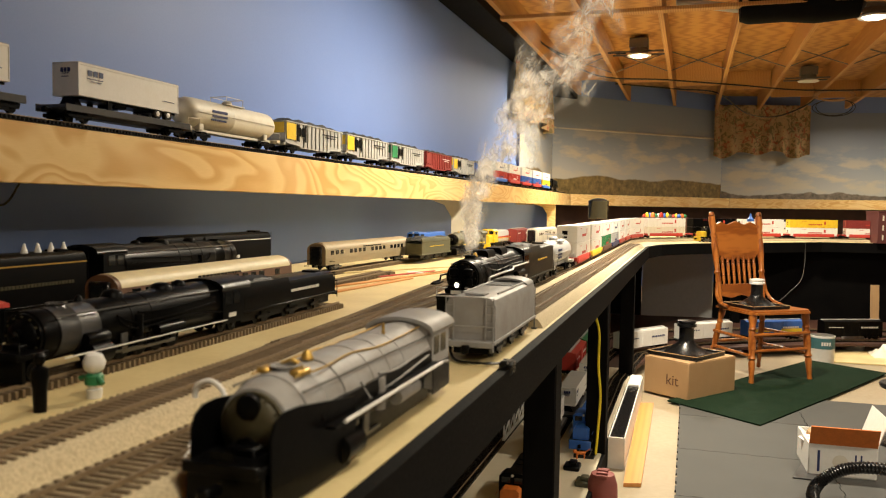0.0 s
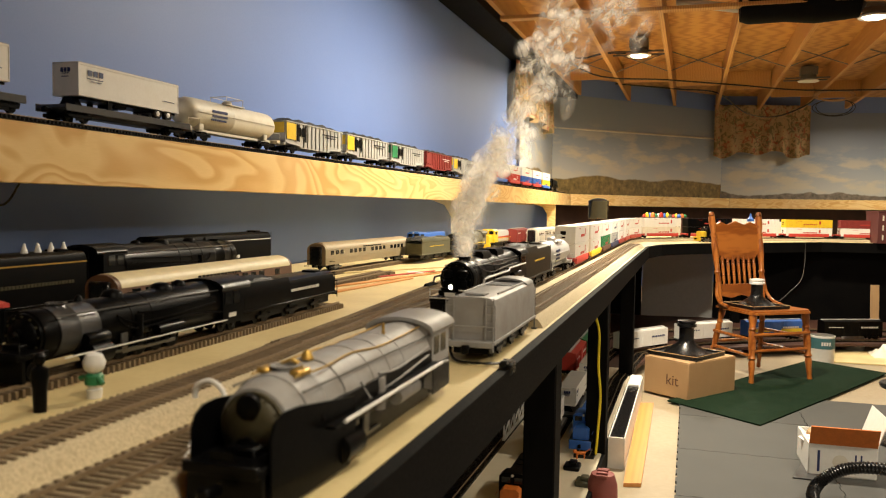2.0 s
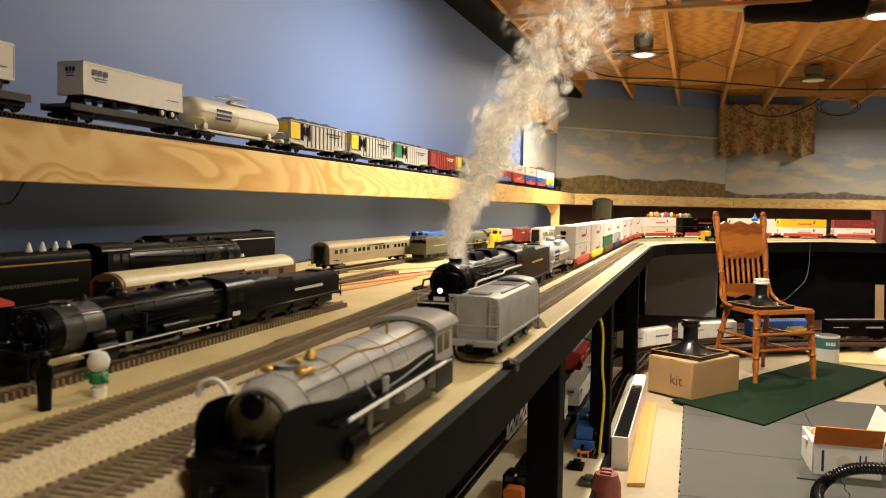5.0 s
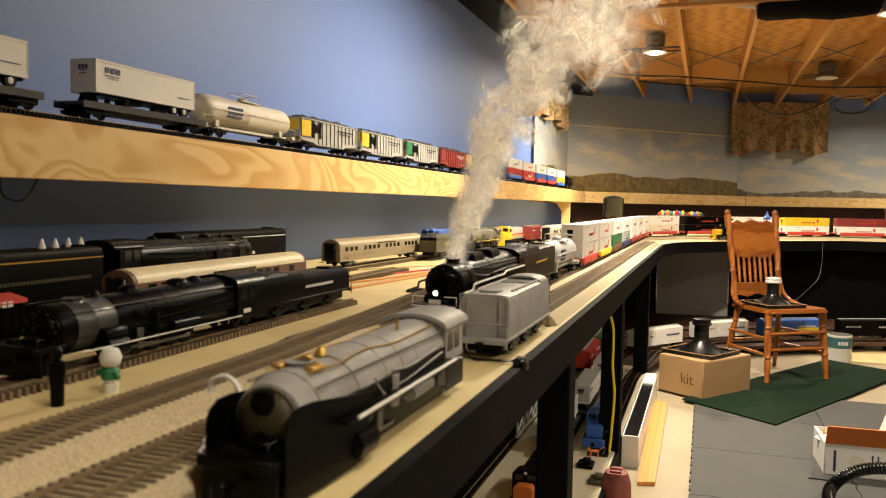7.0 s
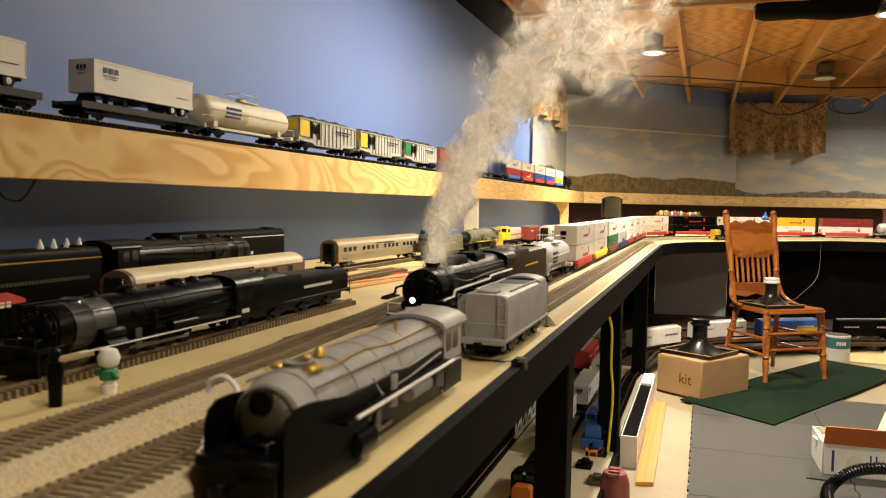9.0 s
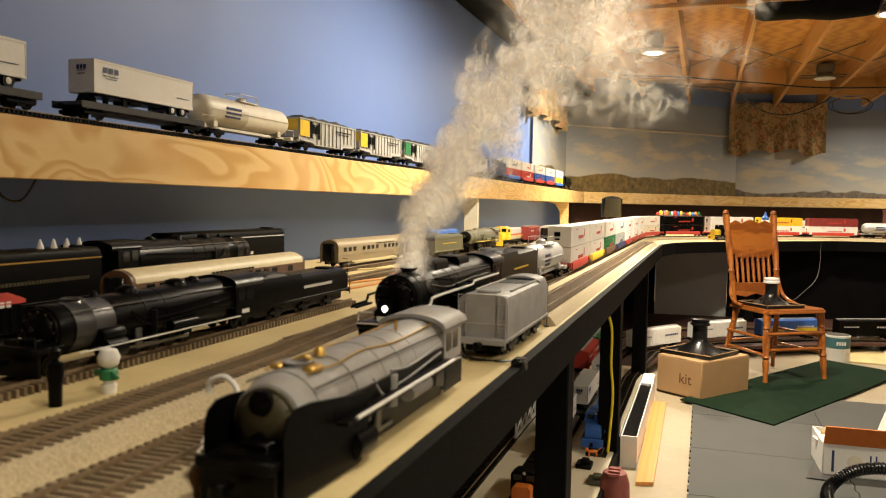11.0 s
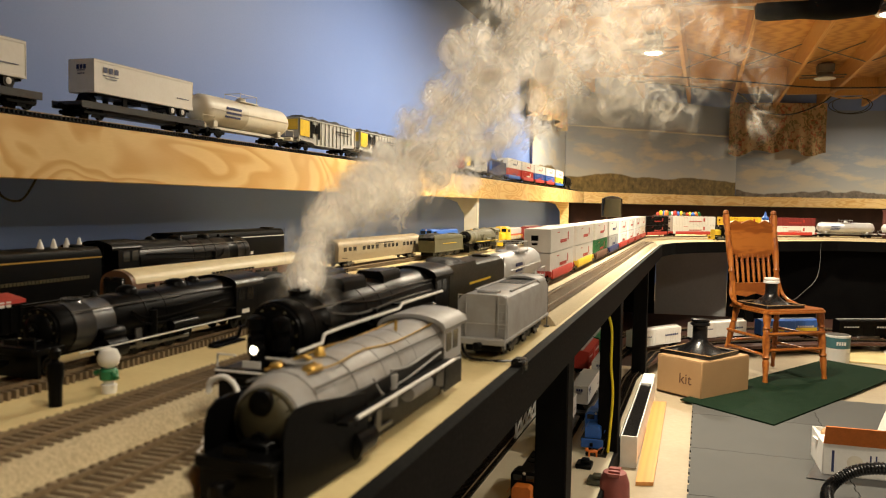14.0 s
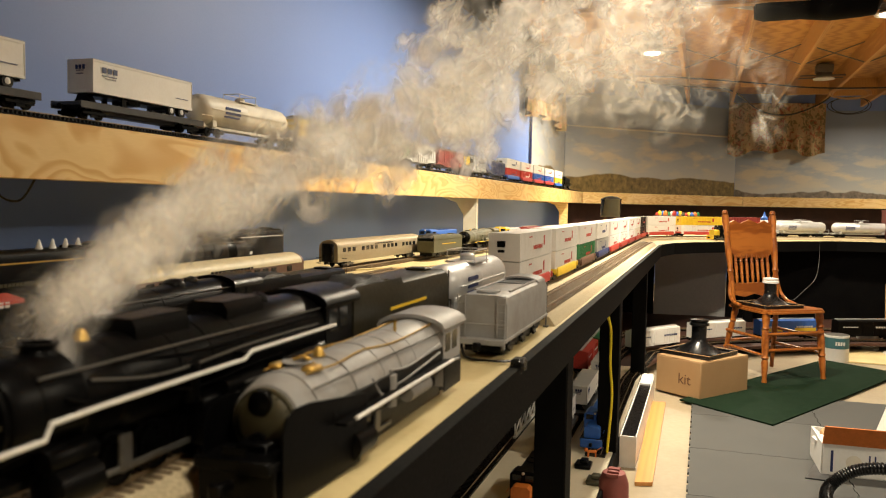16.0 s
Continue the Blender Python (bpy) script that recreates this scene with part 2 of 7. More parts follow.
def smoke_material(name, dense, low, high, strands, size, col, thin=9.0):
    """Drifting smoke: soft borders, a cloudy body and curled strands."""
    m = bpy.data.materials.new(name)
    m.use_nodes = True
    nt = m.node_tree
    nt.nodes.remove(nt.nodes["Principled BSDF"])
    tc = nt.nodes.new("ShaderNodeTexCoord")
    oi = nt.nodes.new("ShaderNodeObjectInfo")
    off = nt.nodes.new("ShaderNodeVectorMath")
    off.operation = "ADD"
    drawn = nt.nodes.new("ShaderNodeMapping")
    drawn.inputs["Scale"].default_value = (1.35, 1.0, 0.62)
    nt.links.new(tc.outputs["Object"], drawn.inputs[0])
    nt.links.new(drawn.outputs[0], off.inputs[0])
    nt.links.new(maths(nt, "MULTIPLY", oi.outputs["Random"], 37.0), off.inputs[1])
    centred = nt.nodes.new("ShaderNodeMapping")
    centred.inputs["Location"].default_value = (-1, -1, 0)
    centred.inputs["Scale"].default_value = (2, 2, 1)
    nt.links.new(tc.outputs["UV"], centred.inputs[0])
    sep = nt.nodes.new("ShaderNodeSeparateXYZ")
    nt.links.new(centred.outputs[0], sep.inputs[0])
    r2 = maths(nt, "ADD", maths(nt, "MULTIPLY", sep.outputs[0], sep.outputs[0]), maths(nt, "MULTIPLY", sep.outputs[1], sep.outputs[1]))
    fall = maths(nt, "POWER", maths(nt, "SUBTRACT", 1.0, r2, True), 1.4)
    body = ramp(nt, noisy(nt, off.outputs[0], size, 2.5, 0.5, 0.9), [(low, (0, 0, 0)), (high, (1, 1, 1))])
    curl = noisy(nt, off.outputs[0], size * 1.25, 2.0, 0.45, 2.2)
    ridge = maths(nt, "SUBTRACT", 1.0, maths(nt, "MULTIPLY", maths(nt, "ABSOLUTE", maths(nt, "SUBTRACT", curl, 0.5)), thin), True)
    look_of = maths(nt, "ADD", 1.0 - strands, maths(nt, "MULTIPLY", ridge, strands))
    a = maths(nt, "MULTIPLY", maths(nt, "MULTIPLY", maths(nt, "MULTIPLY", body, fall), look_of), dense)
    d = node(nt, "ShaderNodeBsdfDiffuse", Color=(*col, 1))
    tr = node(nt, "ShaderNodeBsdfTranslucent", Color=(*[0.75 * v for v in col], 1))
    both = nt.nodes.new("ShaderNodeAddShader")
    nt.links.new(d.outputs[0], both.inputs[0])
    nt.links.new(tr.outputs[0], both.inputs[1])
    clear = nt.nodes.new("ShaderNodeBsdfTransparent")
    out = nt.nodes.new("ShaderNodeMixShader")
    nt.links.new(a, out.inputs[0])
    nt.links.new(clear.outputs[0], out.inputs[1])
    nt.links.new(both.outputs[0], out.inputs[2])
    nt.links.new(out.outputs[0], nt.nodes["Material Output"].inputs[0])
    return m


PUFF = smoke_material("dense_smoke", 0.85, 0.33, 0.54, 0.12, 0.85, (0.70, 0.69, 0.67))
SMOKE = smoke_material("white_smoke", 0.60, 0.36, 0.64, 0.6, 0.8, (0.68, 0.66, 0.62))
VEIL = smoke_material("hanging_smoke", 0.44, 0.40, 0.68, 0.86, 1.2, (0.74, 0.70, 0.62), 8.0)
HAZE = smoke_material("thin_haze", 0.13, 0.34, 0.70, 0.25, 0.8, (0.62, 0.60, 0.56))
MURAL_A = backdrop_paint("desert_mural", 1.50, (0.22, 0.155, 0.055), 0.0)
MURAL_B = backdrop_paint("mountain_mural", 1.34, (0.19, 0.16, 0.13), 0.7)


# ---- mesh helpers ----
class Shape:
    """Collects vertices and faces of one part."""

    def __init__(self):
        self.v, self.f = [], []

    def add(self, vs, fs):
        o = len(self.v)
        self.v += [tuple(p) for p in vs]
        self.f += [tuple(i + o for i in q) for q in fs]
        return self

    def box(self, x0, x1, y0, y1, z0, z1, c=0.0, m=None):
        """A block with its edges cut off by c."""
        if c <= 0:
            vs = [Vector((x, y, z)) for x in (x0, x1) for y in (y0, y1) for z in (z0, z1)]
            fs = [(0, 1, 3, 2), (4, 6, 7, 5), (0, 4, 5, 1), (2, 3, 7, 6), (0, 2, 6, 4), (1, 5, 7, 3)]
        else:
            c = min(c, (x1 - x0) * 0.45, (y1 - y0) * 0.45, (z1 - z0) * 0.45)
            vs, idx = [], {}
            for i, (x, sx) in enumerate(((x0, 1), (x1, -1))):
                for j, (y, sy) in enumerate(((y0, 1), (y1, -1))):
                    for k, (z, sz) in enumerate(((z0, 1), (z1, -1))):
                        for a, p in enumerate(((x, y + sy * c, z + sz * c), (x + sx * c, y, z + sz * c), (x + sx * c, y + sy * c, z))):
                            idx[i, j, k, a] = len(vs)
                            vs.append(Vector(p))
            g = lambda i, j, k, a: idx[i, j, k, a]
            fs = []
            for s in (0, 1):
                q = [(0, 0), (1, 0), (1, 1), (0, 1)]
                q = q if s else q[::-1]
                fs.append([g(s, *p, 0) for p in q])
                fs.append([g(p[1], s, p[0], 1) for p in q])
                fs.append([g(*p, s, 2) for p in q])
            for a in (0, 1):
                for b2 in (0, 1):
                    fs.append([g(a, b2, 0, 0), g(a, b2, 1, 0), g(a, b2, 1, 1), g(a, b2, 0, 1)])
                    fs.append([g(a, 0, b2, 0), g(a, 1, b2, 0), g(a, 1, b2, 2), g(a, 0, b2, 2)])
                    fs.append([g(0, a, b2, 1), g(1, a, b2, 1), g(1, a, b2, 2), g(0, a, b2, 2)])
            fs += [[g(i, j, k, 0), g(i, j, k, 1), g(i, j, k, 2)] for i in (0, 1) for j in (0, 1) for k in (0, 1)]
        if m:
            vs = [m @ p for p in vs]
        return self.add(vs, fs)

    def rod(self, a, b, r0, r1=None, n=12, cap=True):
        """A round bar or cone from a to b."""
        a, b = Vector(a), Vector(b)
        r1 = r0 if r1 is None else r1
        q = (b - a).to_track_quat("Z", "Y")
        vs, fs = [], []
        for p, r in ((a, r0), (b, r1)):
            vs += [p + q @ Vector((r * math.cos(t), r * math.sin(t), 0)) for t in (2 * math.pi * i / n for i in range(n))]
        fs = [(i, (i + 1) % n, n + (i + 1) % n, n + i) for i in range(n)]
        if cap:
            fs += [tuple(range(n - 1, -1, -1)), tuple(range(n, 2 * n))]
        return self.add(vs, fs)

    def lathe(self, prof, origin=(0, 0, 0), axis="Z", n=24, sx=1.0):
        """Turns the profile [(radius, height)] about an axis; capped at both ends."""
        o = Vector(origin)
        vs, fs = [], []
        for r, h in prof:
            for i in range(n):
                t = 2 * math.pi * i / n
                c, s = r * math.cos(t) * sx, r * math.sin(t)
                vs.append(o + Vector({"Z": (c, s, h), "Y": (c, h, s), "X": (h, c, s)}[axis]))
        for k in range(len(prof) - 1):
            fs += [(k * n + i, k * n + (i + 1) % n, (k + 1) * n + (i + 1) % n, (k + 1) * n + i) for i in range(n)]
        fs += [tuple(range(n)), tuple(range((len(prof) - 1) * n, len(prof) * n))]
        return self.add(vs, fs)

    def prism(self, prof, a, b, axis="Y"):
        """Pushes the outline through from a to b along the axis."""
        n = len(prof)
        vs = [{"Y": (p, d, q), "X": (d, p, q), "Z": (p, q, d)}[axis] for d in (a, b) for p, q in prof]
        fs = [(i, (i + 1) % n, n + (i + 1) % n, n + i) for i in range(n)] + [tuple(range(n)), tuple(range(n, 2 * n))]
        return self.add(vs, fs)

    def tube(self, pts, r, n=8):
        """A round cord along the points."""
        pts = [Vector(p) for p in pts]
        vs, fs = [], []
        for i, p in enumerate(pts):
            d = (pts[min(i + 1, len(pts) - 1)] - pts[max(i - 1, 0)]).normalized()
            u = d.cross(Vector((0.31, 0.2, 0.93))).normalized()
            w = d.cross(u)
            vs += [p + (u * math.cos(t) + w * math.sin(t)) * r for t in (2 * math.pi * k / n for k in range(n))]
        for i in range(len(pts) - 1):
            fs += [(i * n + k, i * n + (k + 1) % n, (i + 1) * n + (k + 1) % n, (i + 1) * n + k) for k in range(n)]
        fs += [tuple(range(n)), tuple(range((len(pts) - 1) * n, len(pts) * n))]
        return self.add(vs, fs)

    def mesh(self, name):
        me = bpy.data.meshes.new(name)
        me.from_pydata(self.v, [], self.f)
        bm = bmesh.new()
        bm.from_mesh(me)
        bmesh.ops.recalc_face_normals(bm, faces=bm.faces)
        bm.to_mesh(me)
        bm.free()
        me.shade_smooth()
        me.set_sharp_from_angle(angle=radians(38))
        return me


def part(name, shape, material, parent=None, label="", at=None):
    """Links a shape as one mesh object, under parent if given."""
    me = shape.mesh(name) if isinstance(shape, Shape) else shape
    if not me.materials:
        me.materials.append(material)
    ob = new(name, me)
    ob.parent = parent
    if at is not None:
        ob.matrix_basis = at
    return tagged(ob, label)


def thing(name, at, label, category, group="", kind=""):
    ob = new(name)
    ob.matrix_basis = at
    return tagged(ob, label, category, group, kind)


def spline(pts, k=6):
    """Smooth curve through the points."""
    pts = [Vector(p) for p in pts]
    out = []
    for i in range(len(pts) - 1):
        p0, p1, p2, p3 = pts[max(i - 1, 0)], pts[i], pts[i + 1], pts[min(i + 2, len(pts) - 1)]
        for j in range(k):
            t = j / k
            out.append(0.5 * (2 * p1 + (p2 - p0) * t + (2 * p0 - 5 * p1 + 4 * p2 - p3) * t * t + (3 * p1 - p0 - 3 * p2 + p3) * t ** 3))
    return out + [pts[-1]]

# ---- room ----
TABLE, DECK, SHELF = 0.80, 0.08, 1.245
CEIL = 2.55


def structure(name, shape, material, label="", category=""):
    return tagged(part(name, shape, material), label, category, kind="structure")


def slab(name, pts, z0, z1, material, label, category):
    """A wall or sheet from an outline in plan."""
    return structure(name, Shape().prism(pts, z0, z1, "Z"), material, label, category)


def room():
    slab("floor", [(-2.0, -4.5), (4.6, -4.5), (4.6, 14.5), (-2.0, 14.5)], -0.15, 0.0, CONCRETE, "cream painted concrete basement floor", "floor")
    wall = lambda n, a, b, th, m, lab: slab(n, [a, b, (b[0] + th[0], b[1] + th[1]), (a[0] + th[0], a[1] + th[1])], 0.0, 2.86, m, lab, "wall")
    wall("wall_west", (-1.72, -4.2), (-1.72, 10.15), (-0.14, 0), WALL, "pale blue painted basement wall behind the shelves")
    wall("wall_northwest", (-1.72, 10.15), (0.42, 12.62), (-0.1, 0.1), WALL, "angled blue wall carrying a printed landscape")
    wall("wall_north", (0.42, 12.62), (4.4, 13.6), (0, 0.14), WALL, "pale blue far wall above the layout")
    wall("wall_east", (4.4, -4.2), (4.4, 13.6), (0.14, 0), PLAIN, "plain cream side wall")
    wall("wall_south", (-1.72, -4.2), (4.4, -4.2), (0, -0.14), PLAIN, "plain cream end wall")
    # printed landscapes, glued to the walls
    d = Vector((2.14, 2.47, 0)).normalized()
    nrm = Vector((d.y, -d.x, 0))

    def sheet(name, a, b, nv, z0, z1, m, lab):
        a, b, nv = Vector((*a, 0)), Vector((*b, 0)), Vector((*nv, 0))
        return slab(name, [(p.x, p.y) for p in (a + nv * 0.004, b + nv * 0.004, b + nv * 0.008, a + nv * 0.008)], z0, z1, m, lab, "backdrop")
    sheet("backdrop_corner", (-1.72, 8.0), (-1.72, 10.13), (1, 0), 1.1, 2.10, MURAL_A, "printed desert landscape glued along the blue wall")
    sheet("backdrop_northwest", (-1.717, 10.153), (0.417, 12.616), nrm[:2], 1.1, 2.54, MURAL_A, "printed desert landscape with pale clouds on the wall")
    sheet("backdrop_north", (0.425, 12.622), (4.38, 13.59), (0.24, -0.97), 1.1, 2.54, MURAL_B, "printed mountain landscape glued along the far wall")
    part("backdrop_trim", Shape().tube([(-1.70, 9.6, 2.08), (-1.68, 10.2, 2.10), (-0.7, 11.3, 2.115), (0.38, 12.54, 2.13)], 0.012), OFFWHITE)
    tagged(bpy.data.objects["backdrop_trim"], "thin cream edge strip above the printed landscape", "trim", kind="structure")
    # ceiling: plywood over joists
    c = Shape().box(-1.9, 4.6, -4.4, 14.0, 2.79, 2.83)
    for k, x in enumerate([-1.43 + 0.585 * i for i in range(10)]):
        c.box(x - 0.02, x + 0.02, -4.1, 12.6, CEIL, 2.789, 0.002)
    for x, y in ((-0.79, 9.6), (-0.205, 9.7), (-0.205, 10.0), (0.38, 10.4), (0.965, 11.2), (-1.375, 9.3), (1.55, 11.4)):
        c.box(x - 0.005, x + 0.5, y, y + 0.04, CEIL + 0.006, 2.785)
    c.box(-1.7, 4.3, 6.05, 6.14, CEIL - 0.03, CEIL - 0.002, 0.003)
    structure("ceiling", c, JOIST, "open pine joists below a plywood subfloor", "ceiling")
    structure("subfloor", Shape().box(-1.72, 4.4, -4.2, 13.5, 2.775, 2.788), SUBFLOOR, "orange brown plywood subfloor between the joists", "ceiling")
    structure("rim_board", Shape().box(-1.71, -1.45, -4.1, 12.0, CEIL - 0.06, 2.77, 0.004), BLACKWOOD, "dark timber along the head of the wall", "beam")


def bridging():
    """Crossed steel straps between the joists."""
    for k in range(7):
        x = -1.41 + 0.585 * k
        for y in (8.9,):
            g = thing("joist_bridging", pose(x, y, CEIL), "crossed galvanised steel straps between two joists", "bracing", "straps between joists")
            part("strap", Shape().rod((0, 0, 0.01), (0.545, 0.03, 0.215), 0.006, n=6), STEEL, g)
            part("strap", Shape().rod((0, 0.04, 0.215), (0.545, 0.01, 0.01), 0.006, n=6), STEEL, g)


def ceiling_lamp(x, y, power, beam=160, lit=True):
    z = CEIL + 0.03
    g = thing("ceiling_lamp", pose(x, y, z), "round recessed ceiling lamp, " + ("switched on" if lit else "switched off"), "lamp", "recessed ceiling lamps")
    part("can", Shape().lathe([(0.085, 0.02), (0.085, 0.14), (0.05, 0.18)], n=24), STEEL, g)
    part("bracket", Shape().box(-0.26, 0.26, -0.10, -0.085, 0.02, 0.035).box(-0.26, 0.26, 0.085, 0.10, 0.02, 0.035).box(-0.09, 0.09, -0.09, 0.09, 0.07, 0.16, 0.004), STEEL, g)
    part("trim_ring", Shape().lathe([(0.085, 0.0), (0.115, -0.004), (0.118, 0.006), (0.085, 0.02)], n=32), WHITE, g)
    part("diffuser", Shape().lathe([(0.02, -0.016), (0.06, -0.012), (0.084, 0.002), (0.084, 0.018)], n=32), LIT if lit else WHITE, g)
    if lit:
        la = bpy.data.lights.new("ceiling_light", "AREA")
        la.shape, la.size, la.energy, la.color = "DISK", 0.16, power, (1.0, 0.875, 0.665)
        la.spread = radians(beam)
        lo = new("ceiling_light", la)
        lo.matrix_basis = pose(x, y, z - 0.03)


def layout_table():
    g = thing("layout_table", pose(0, 0, 0), "long train layout table with pale plywood top and black fascia", "table")
    plan = [(-1.715, -0.6), (-0.30, -0.6), (-0.30, 5.95), (-0.22, 6.35), (-0.06, 6.62), (0.37, 7.1), (1.13, 7.8), (1.6, 7.85), (4.3, 8.2), (4.3, 9.3), (1.0, 9.3), (-0.3, 9.0), (-1.715, 9.0)]
    part("tabletop", Shape().prism(plan, TABLE - 0.02, TABLE, "Z"), TOP, g, "pale plywood tabletop")
    edge = plan[1:9]
    for (x0, y0), (x1, y1) in zip(edge, edge[1:]):
        a, b = Vector((x0, y0, 0)), Vector((x1, y1, 0))
        n = Vector((b.y - a.y, a.x - b.x, 0)).normalized() * 0.019
        part("fascia_board", Shape().prism([(p.x, p.y) for p in (a, b, b + n, a + n)], TABLE - 0.088, TABLE - 0.001, "Z"), BLACKWOOD, g, "black painted fascia board")
    for x, y in ((-0.345, 0.2), (-0.345, 1.96), (-0.345, 3.25), (-0.345, 4.82), (0.40, 7.45), (1.3, 8.05), (2.6, 8.2)):
        part("post", Shape().box(x - 0.036, x + 0.044, y - 0.045, y + 0.045, 0.0, TABLE - 0.021, 0.004), BLACKWOOD, g)
    part("cross_beam", Shape().box(-0.42, -0.382, -0.5, 6.0, TABLE - 0.10, TABLE - 0.021, 0.003), BLACKWOOD, g)


def upper_shelf():
    g = thing("wall_shelf", pose(0, 0, 0), "long narrow plywood shelf with trains along the wall", "shelf")
    plan = [(-1.715, -1.0), (-1.45, -1.0), (-1.45, 9.9), (0.52, 12.2), (4.3, 13.0), (4.3, 13.5), (0.42, 12.58), (-1.715, 10.1)]
    part("shelf_board", Shape().prism(plan, SHELF - 0.018, SHELF, "Z"), TOP, g, "thin plywood shelf top")
    part("front_board", Shape().box(-1.452, -1.432, -1.0, 9.85, SHELF - 0.137, SHELF + 0.001, 0.002), PLY, g, "varnished fir plywood front board with bold grain")
    for (x0, y0), (x1, y1), nm in (((-1.432, 9.87), (0.52, 12.15), "front_board"), ((0.53, 12.155), (4.3, 12.95), "front_board")):
        L = math.hypot(x1 - x0, y1 - y0)
        part(nm, Shape().box(0, L, -0.01, 0.01, -0.137, 0.001, 0.002), PLY, g, at=pose(x0, y0, SHELF, 0, 0, math.degrees(math.atan2(y1 - y0, x1 - x0))))
    part("bracket", Shape().prism([(-1.545, 0.801), (-1.456, 0.801), (-1.456, SHELF - 0.02), (-1.715, SHELF - 0.02), (-1.715, 1.12), (-1.60, 1.08), (-1.55, 1.0)], 5.15, 5.19), OFFWHITE, g, "cream painted gusset bracket")
    part("bracket", Shape().prism([(-1.545, 0.801), (-1.456, 0.801), (-1.456, SHELF - 0.02), (-1.715, SHELF - 0.02), (-1.715, 1.12), (-1.60, 1.08), (-1.55, 1.0)], 8.9, 8.94), PLY, g)


SKIRT = (7.56, 7.64)


def lower_deck():
    g = thing("lower_deck", pose(0, 0, 0), "low plywood deck with stored trains under the table", "shelf")
    part("deck_board", Shape().prism([(-1.7, 0.4), (-0.315, 0.4), (-0.315, 5.0), (-1.7, 5.0)], DECK - 0.02, DECK, "Z"), DECKTOP, g)
    part("deck_board", Shape().prism([(-1.7, 5.001), (-0.315, 5.001), (-0.2, 5.6), (0.3, 6.05), (1.2, 6.6), (4.2, 7.2), (4.2, 8.6), (-1.7, 8.6)], DECK - 0.02, DECK, "Z"), DARKBROWN, g, "dark brown deck round the corner")
    part("deck_edge", Shape().box(-0.314, -0.300, 0.4, 5.1, 0.0, DECK - 0.002, 0.002), BLACKWOOD, g)
    slab("skirt_panel", [(-0.41, SKIRT[0]), (0.215, SKIRT[1]), (0.215, SKIRT[1] + 0.02), (-0.41, SKIRT[0] + 0.02)], DECK + 0.004, TABLE - 0.03, GREY, "dull grey panel standing under the far table", "panel")
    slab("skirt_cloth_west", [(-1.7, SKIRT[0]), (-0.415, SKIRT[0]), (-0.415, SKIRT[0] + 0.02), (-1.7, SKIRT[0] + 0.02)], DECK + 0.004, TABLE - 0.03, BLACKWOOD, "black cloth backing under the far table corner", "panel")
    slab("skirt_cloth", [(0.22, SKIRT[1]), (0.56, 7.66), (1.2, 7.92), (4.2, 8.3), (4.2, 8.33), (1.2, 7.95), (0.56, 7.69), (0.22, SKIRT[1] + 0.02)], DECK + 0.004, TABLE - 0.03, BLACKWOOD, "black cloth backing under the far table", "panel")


# ---- track ----
def frames_along(pts):
    out = []
    for i, p in enumerate(pts):
        d = (pts[min(i + 1, len(pts) - 1)] - pts[max(i - 1, 0)]).normalized()
        out.append((p, d, Vector((d.y, -d.x, 0))))
    return out


def strip(pts, prof):
    """Sweeps a flat outline [(side, height)] along the points."""
    s, n = Shape(), len(prof)
    vs, fs = [], []
    fr = frames_along(pts)
    for p, d, w in fr:
        vs += [p + w * a + Vector((0, 0, h)) for a, h in prof]
    for i in range(len(fr) - 1):
        fs += [(i * n + k, i * n + (k + 1) % n, (i + 1) * n + (k + 1) % n, (i + 1) * n + k) for k in range(n)]
    fs += [tuple(range(n)), tuple(range((len(fr) - 1) * n, len(fr) * n))]
    return s.add(vs, fs)


TIE_MESH = []


def track(pts, z, label, ballast=True, near=(9, 0), tie_step=0.0125, tie_mat=None):
    pts = [Vector((x, y, z)) for x, y in pts]
    tie_mat = tie_mat or TIE
    g = thing("model_track", pose(0, 0, 0), label, "track")
    if ballast:
        part("roadbed", strip(pts, [(-0.066, 0), (-0.052, 0.0195), (-0.041, 0.0230), (0.041, 0.0230), (0.052, 0.0195), (0.066, 0)]), BALLAST, g, "grey brown ballast")
    b = 0.014 if ballast else 0.0
    for s in (-1, 1):
        part("rail", strip(pts, [(s * 0.0225 - 0.0014, b + 0.011), (s * 0.0225 - 0.0010, b + 0.016), (s * 0.0225 + 0.0010, b + 0.016), (s * 0.0225 + 0.0014, b + 0.011)]), RAIL, g)
    # ties
    if not TIE_MESH:
        TIE_MESH.append(Shape().box(-0.040, 0.040, -0.0024, 0.0024, 0, 0.0118, 0.0008).mesh("tie"))
    rest, dist = Shape(), 0.0
    for p, q in zip(pts, pts[1:]):
        seg = (q - p).length
        while dist < seg:
            c = p.lerp(q, dist / seg)
            ang = math.degrees(math.atan2(q.y - p.y, q.x - p.x)) - 90 + random.uniform(-1.5, 1.5)
            m = pose(c.x, c.y, z + b, 0, 0, ang)
            if near[0] < c.y < near[1]:
                part("tie", TIE_MESH[0], tie_mat, g, at=m)
            else:
                rest.box(-0.040, 0.040, -0.0024, 0.0024, 0, 0.0118, m=m)
            dist += tie_step
        dist -= seg
    if rest.v:
        tagged(part("sleeper_bed", rest, tie_mat, g, "row of closely laid ties"), kind="stuff")
    return g


# path of the moving train: s grows backwards along it
BEND, TURN = 6.45, radians(55)
R1, XT = 0.9, -0.485


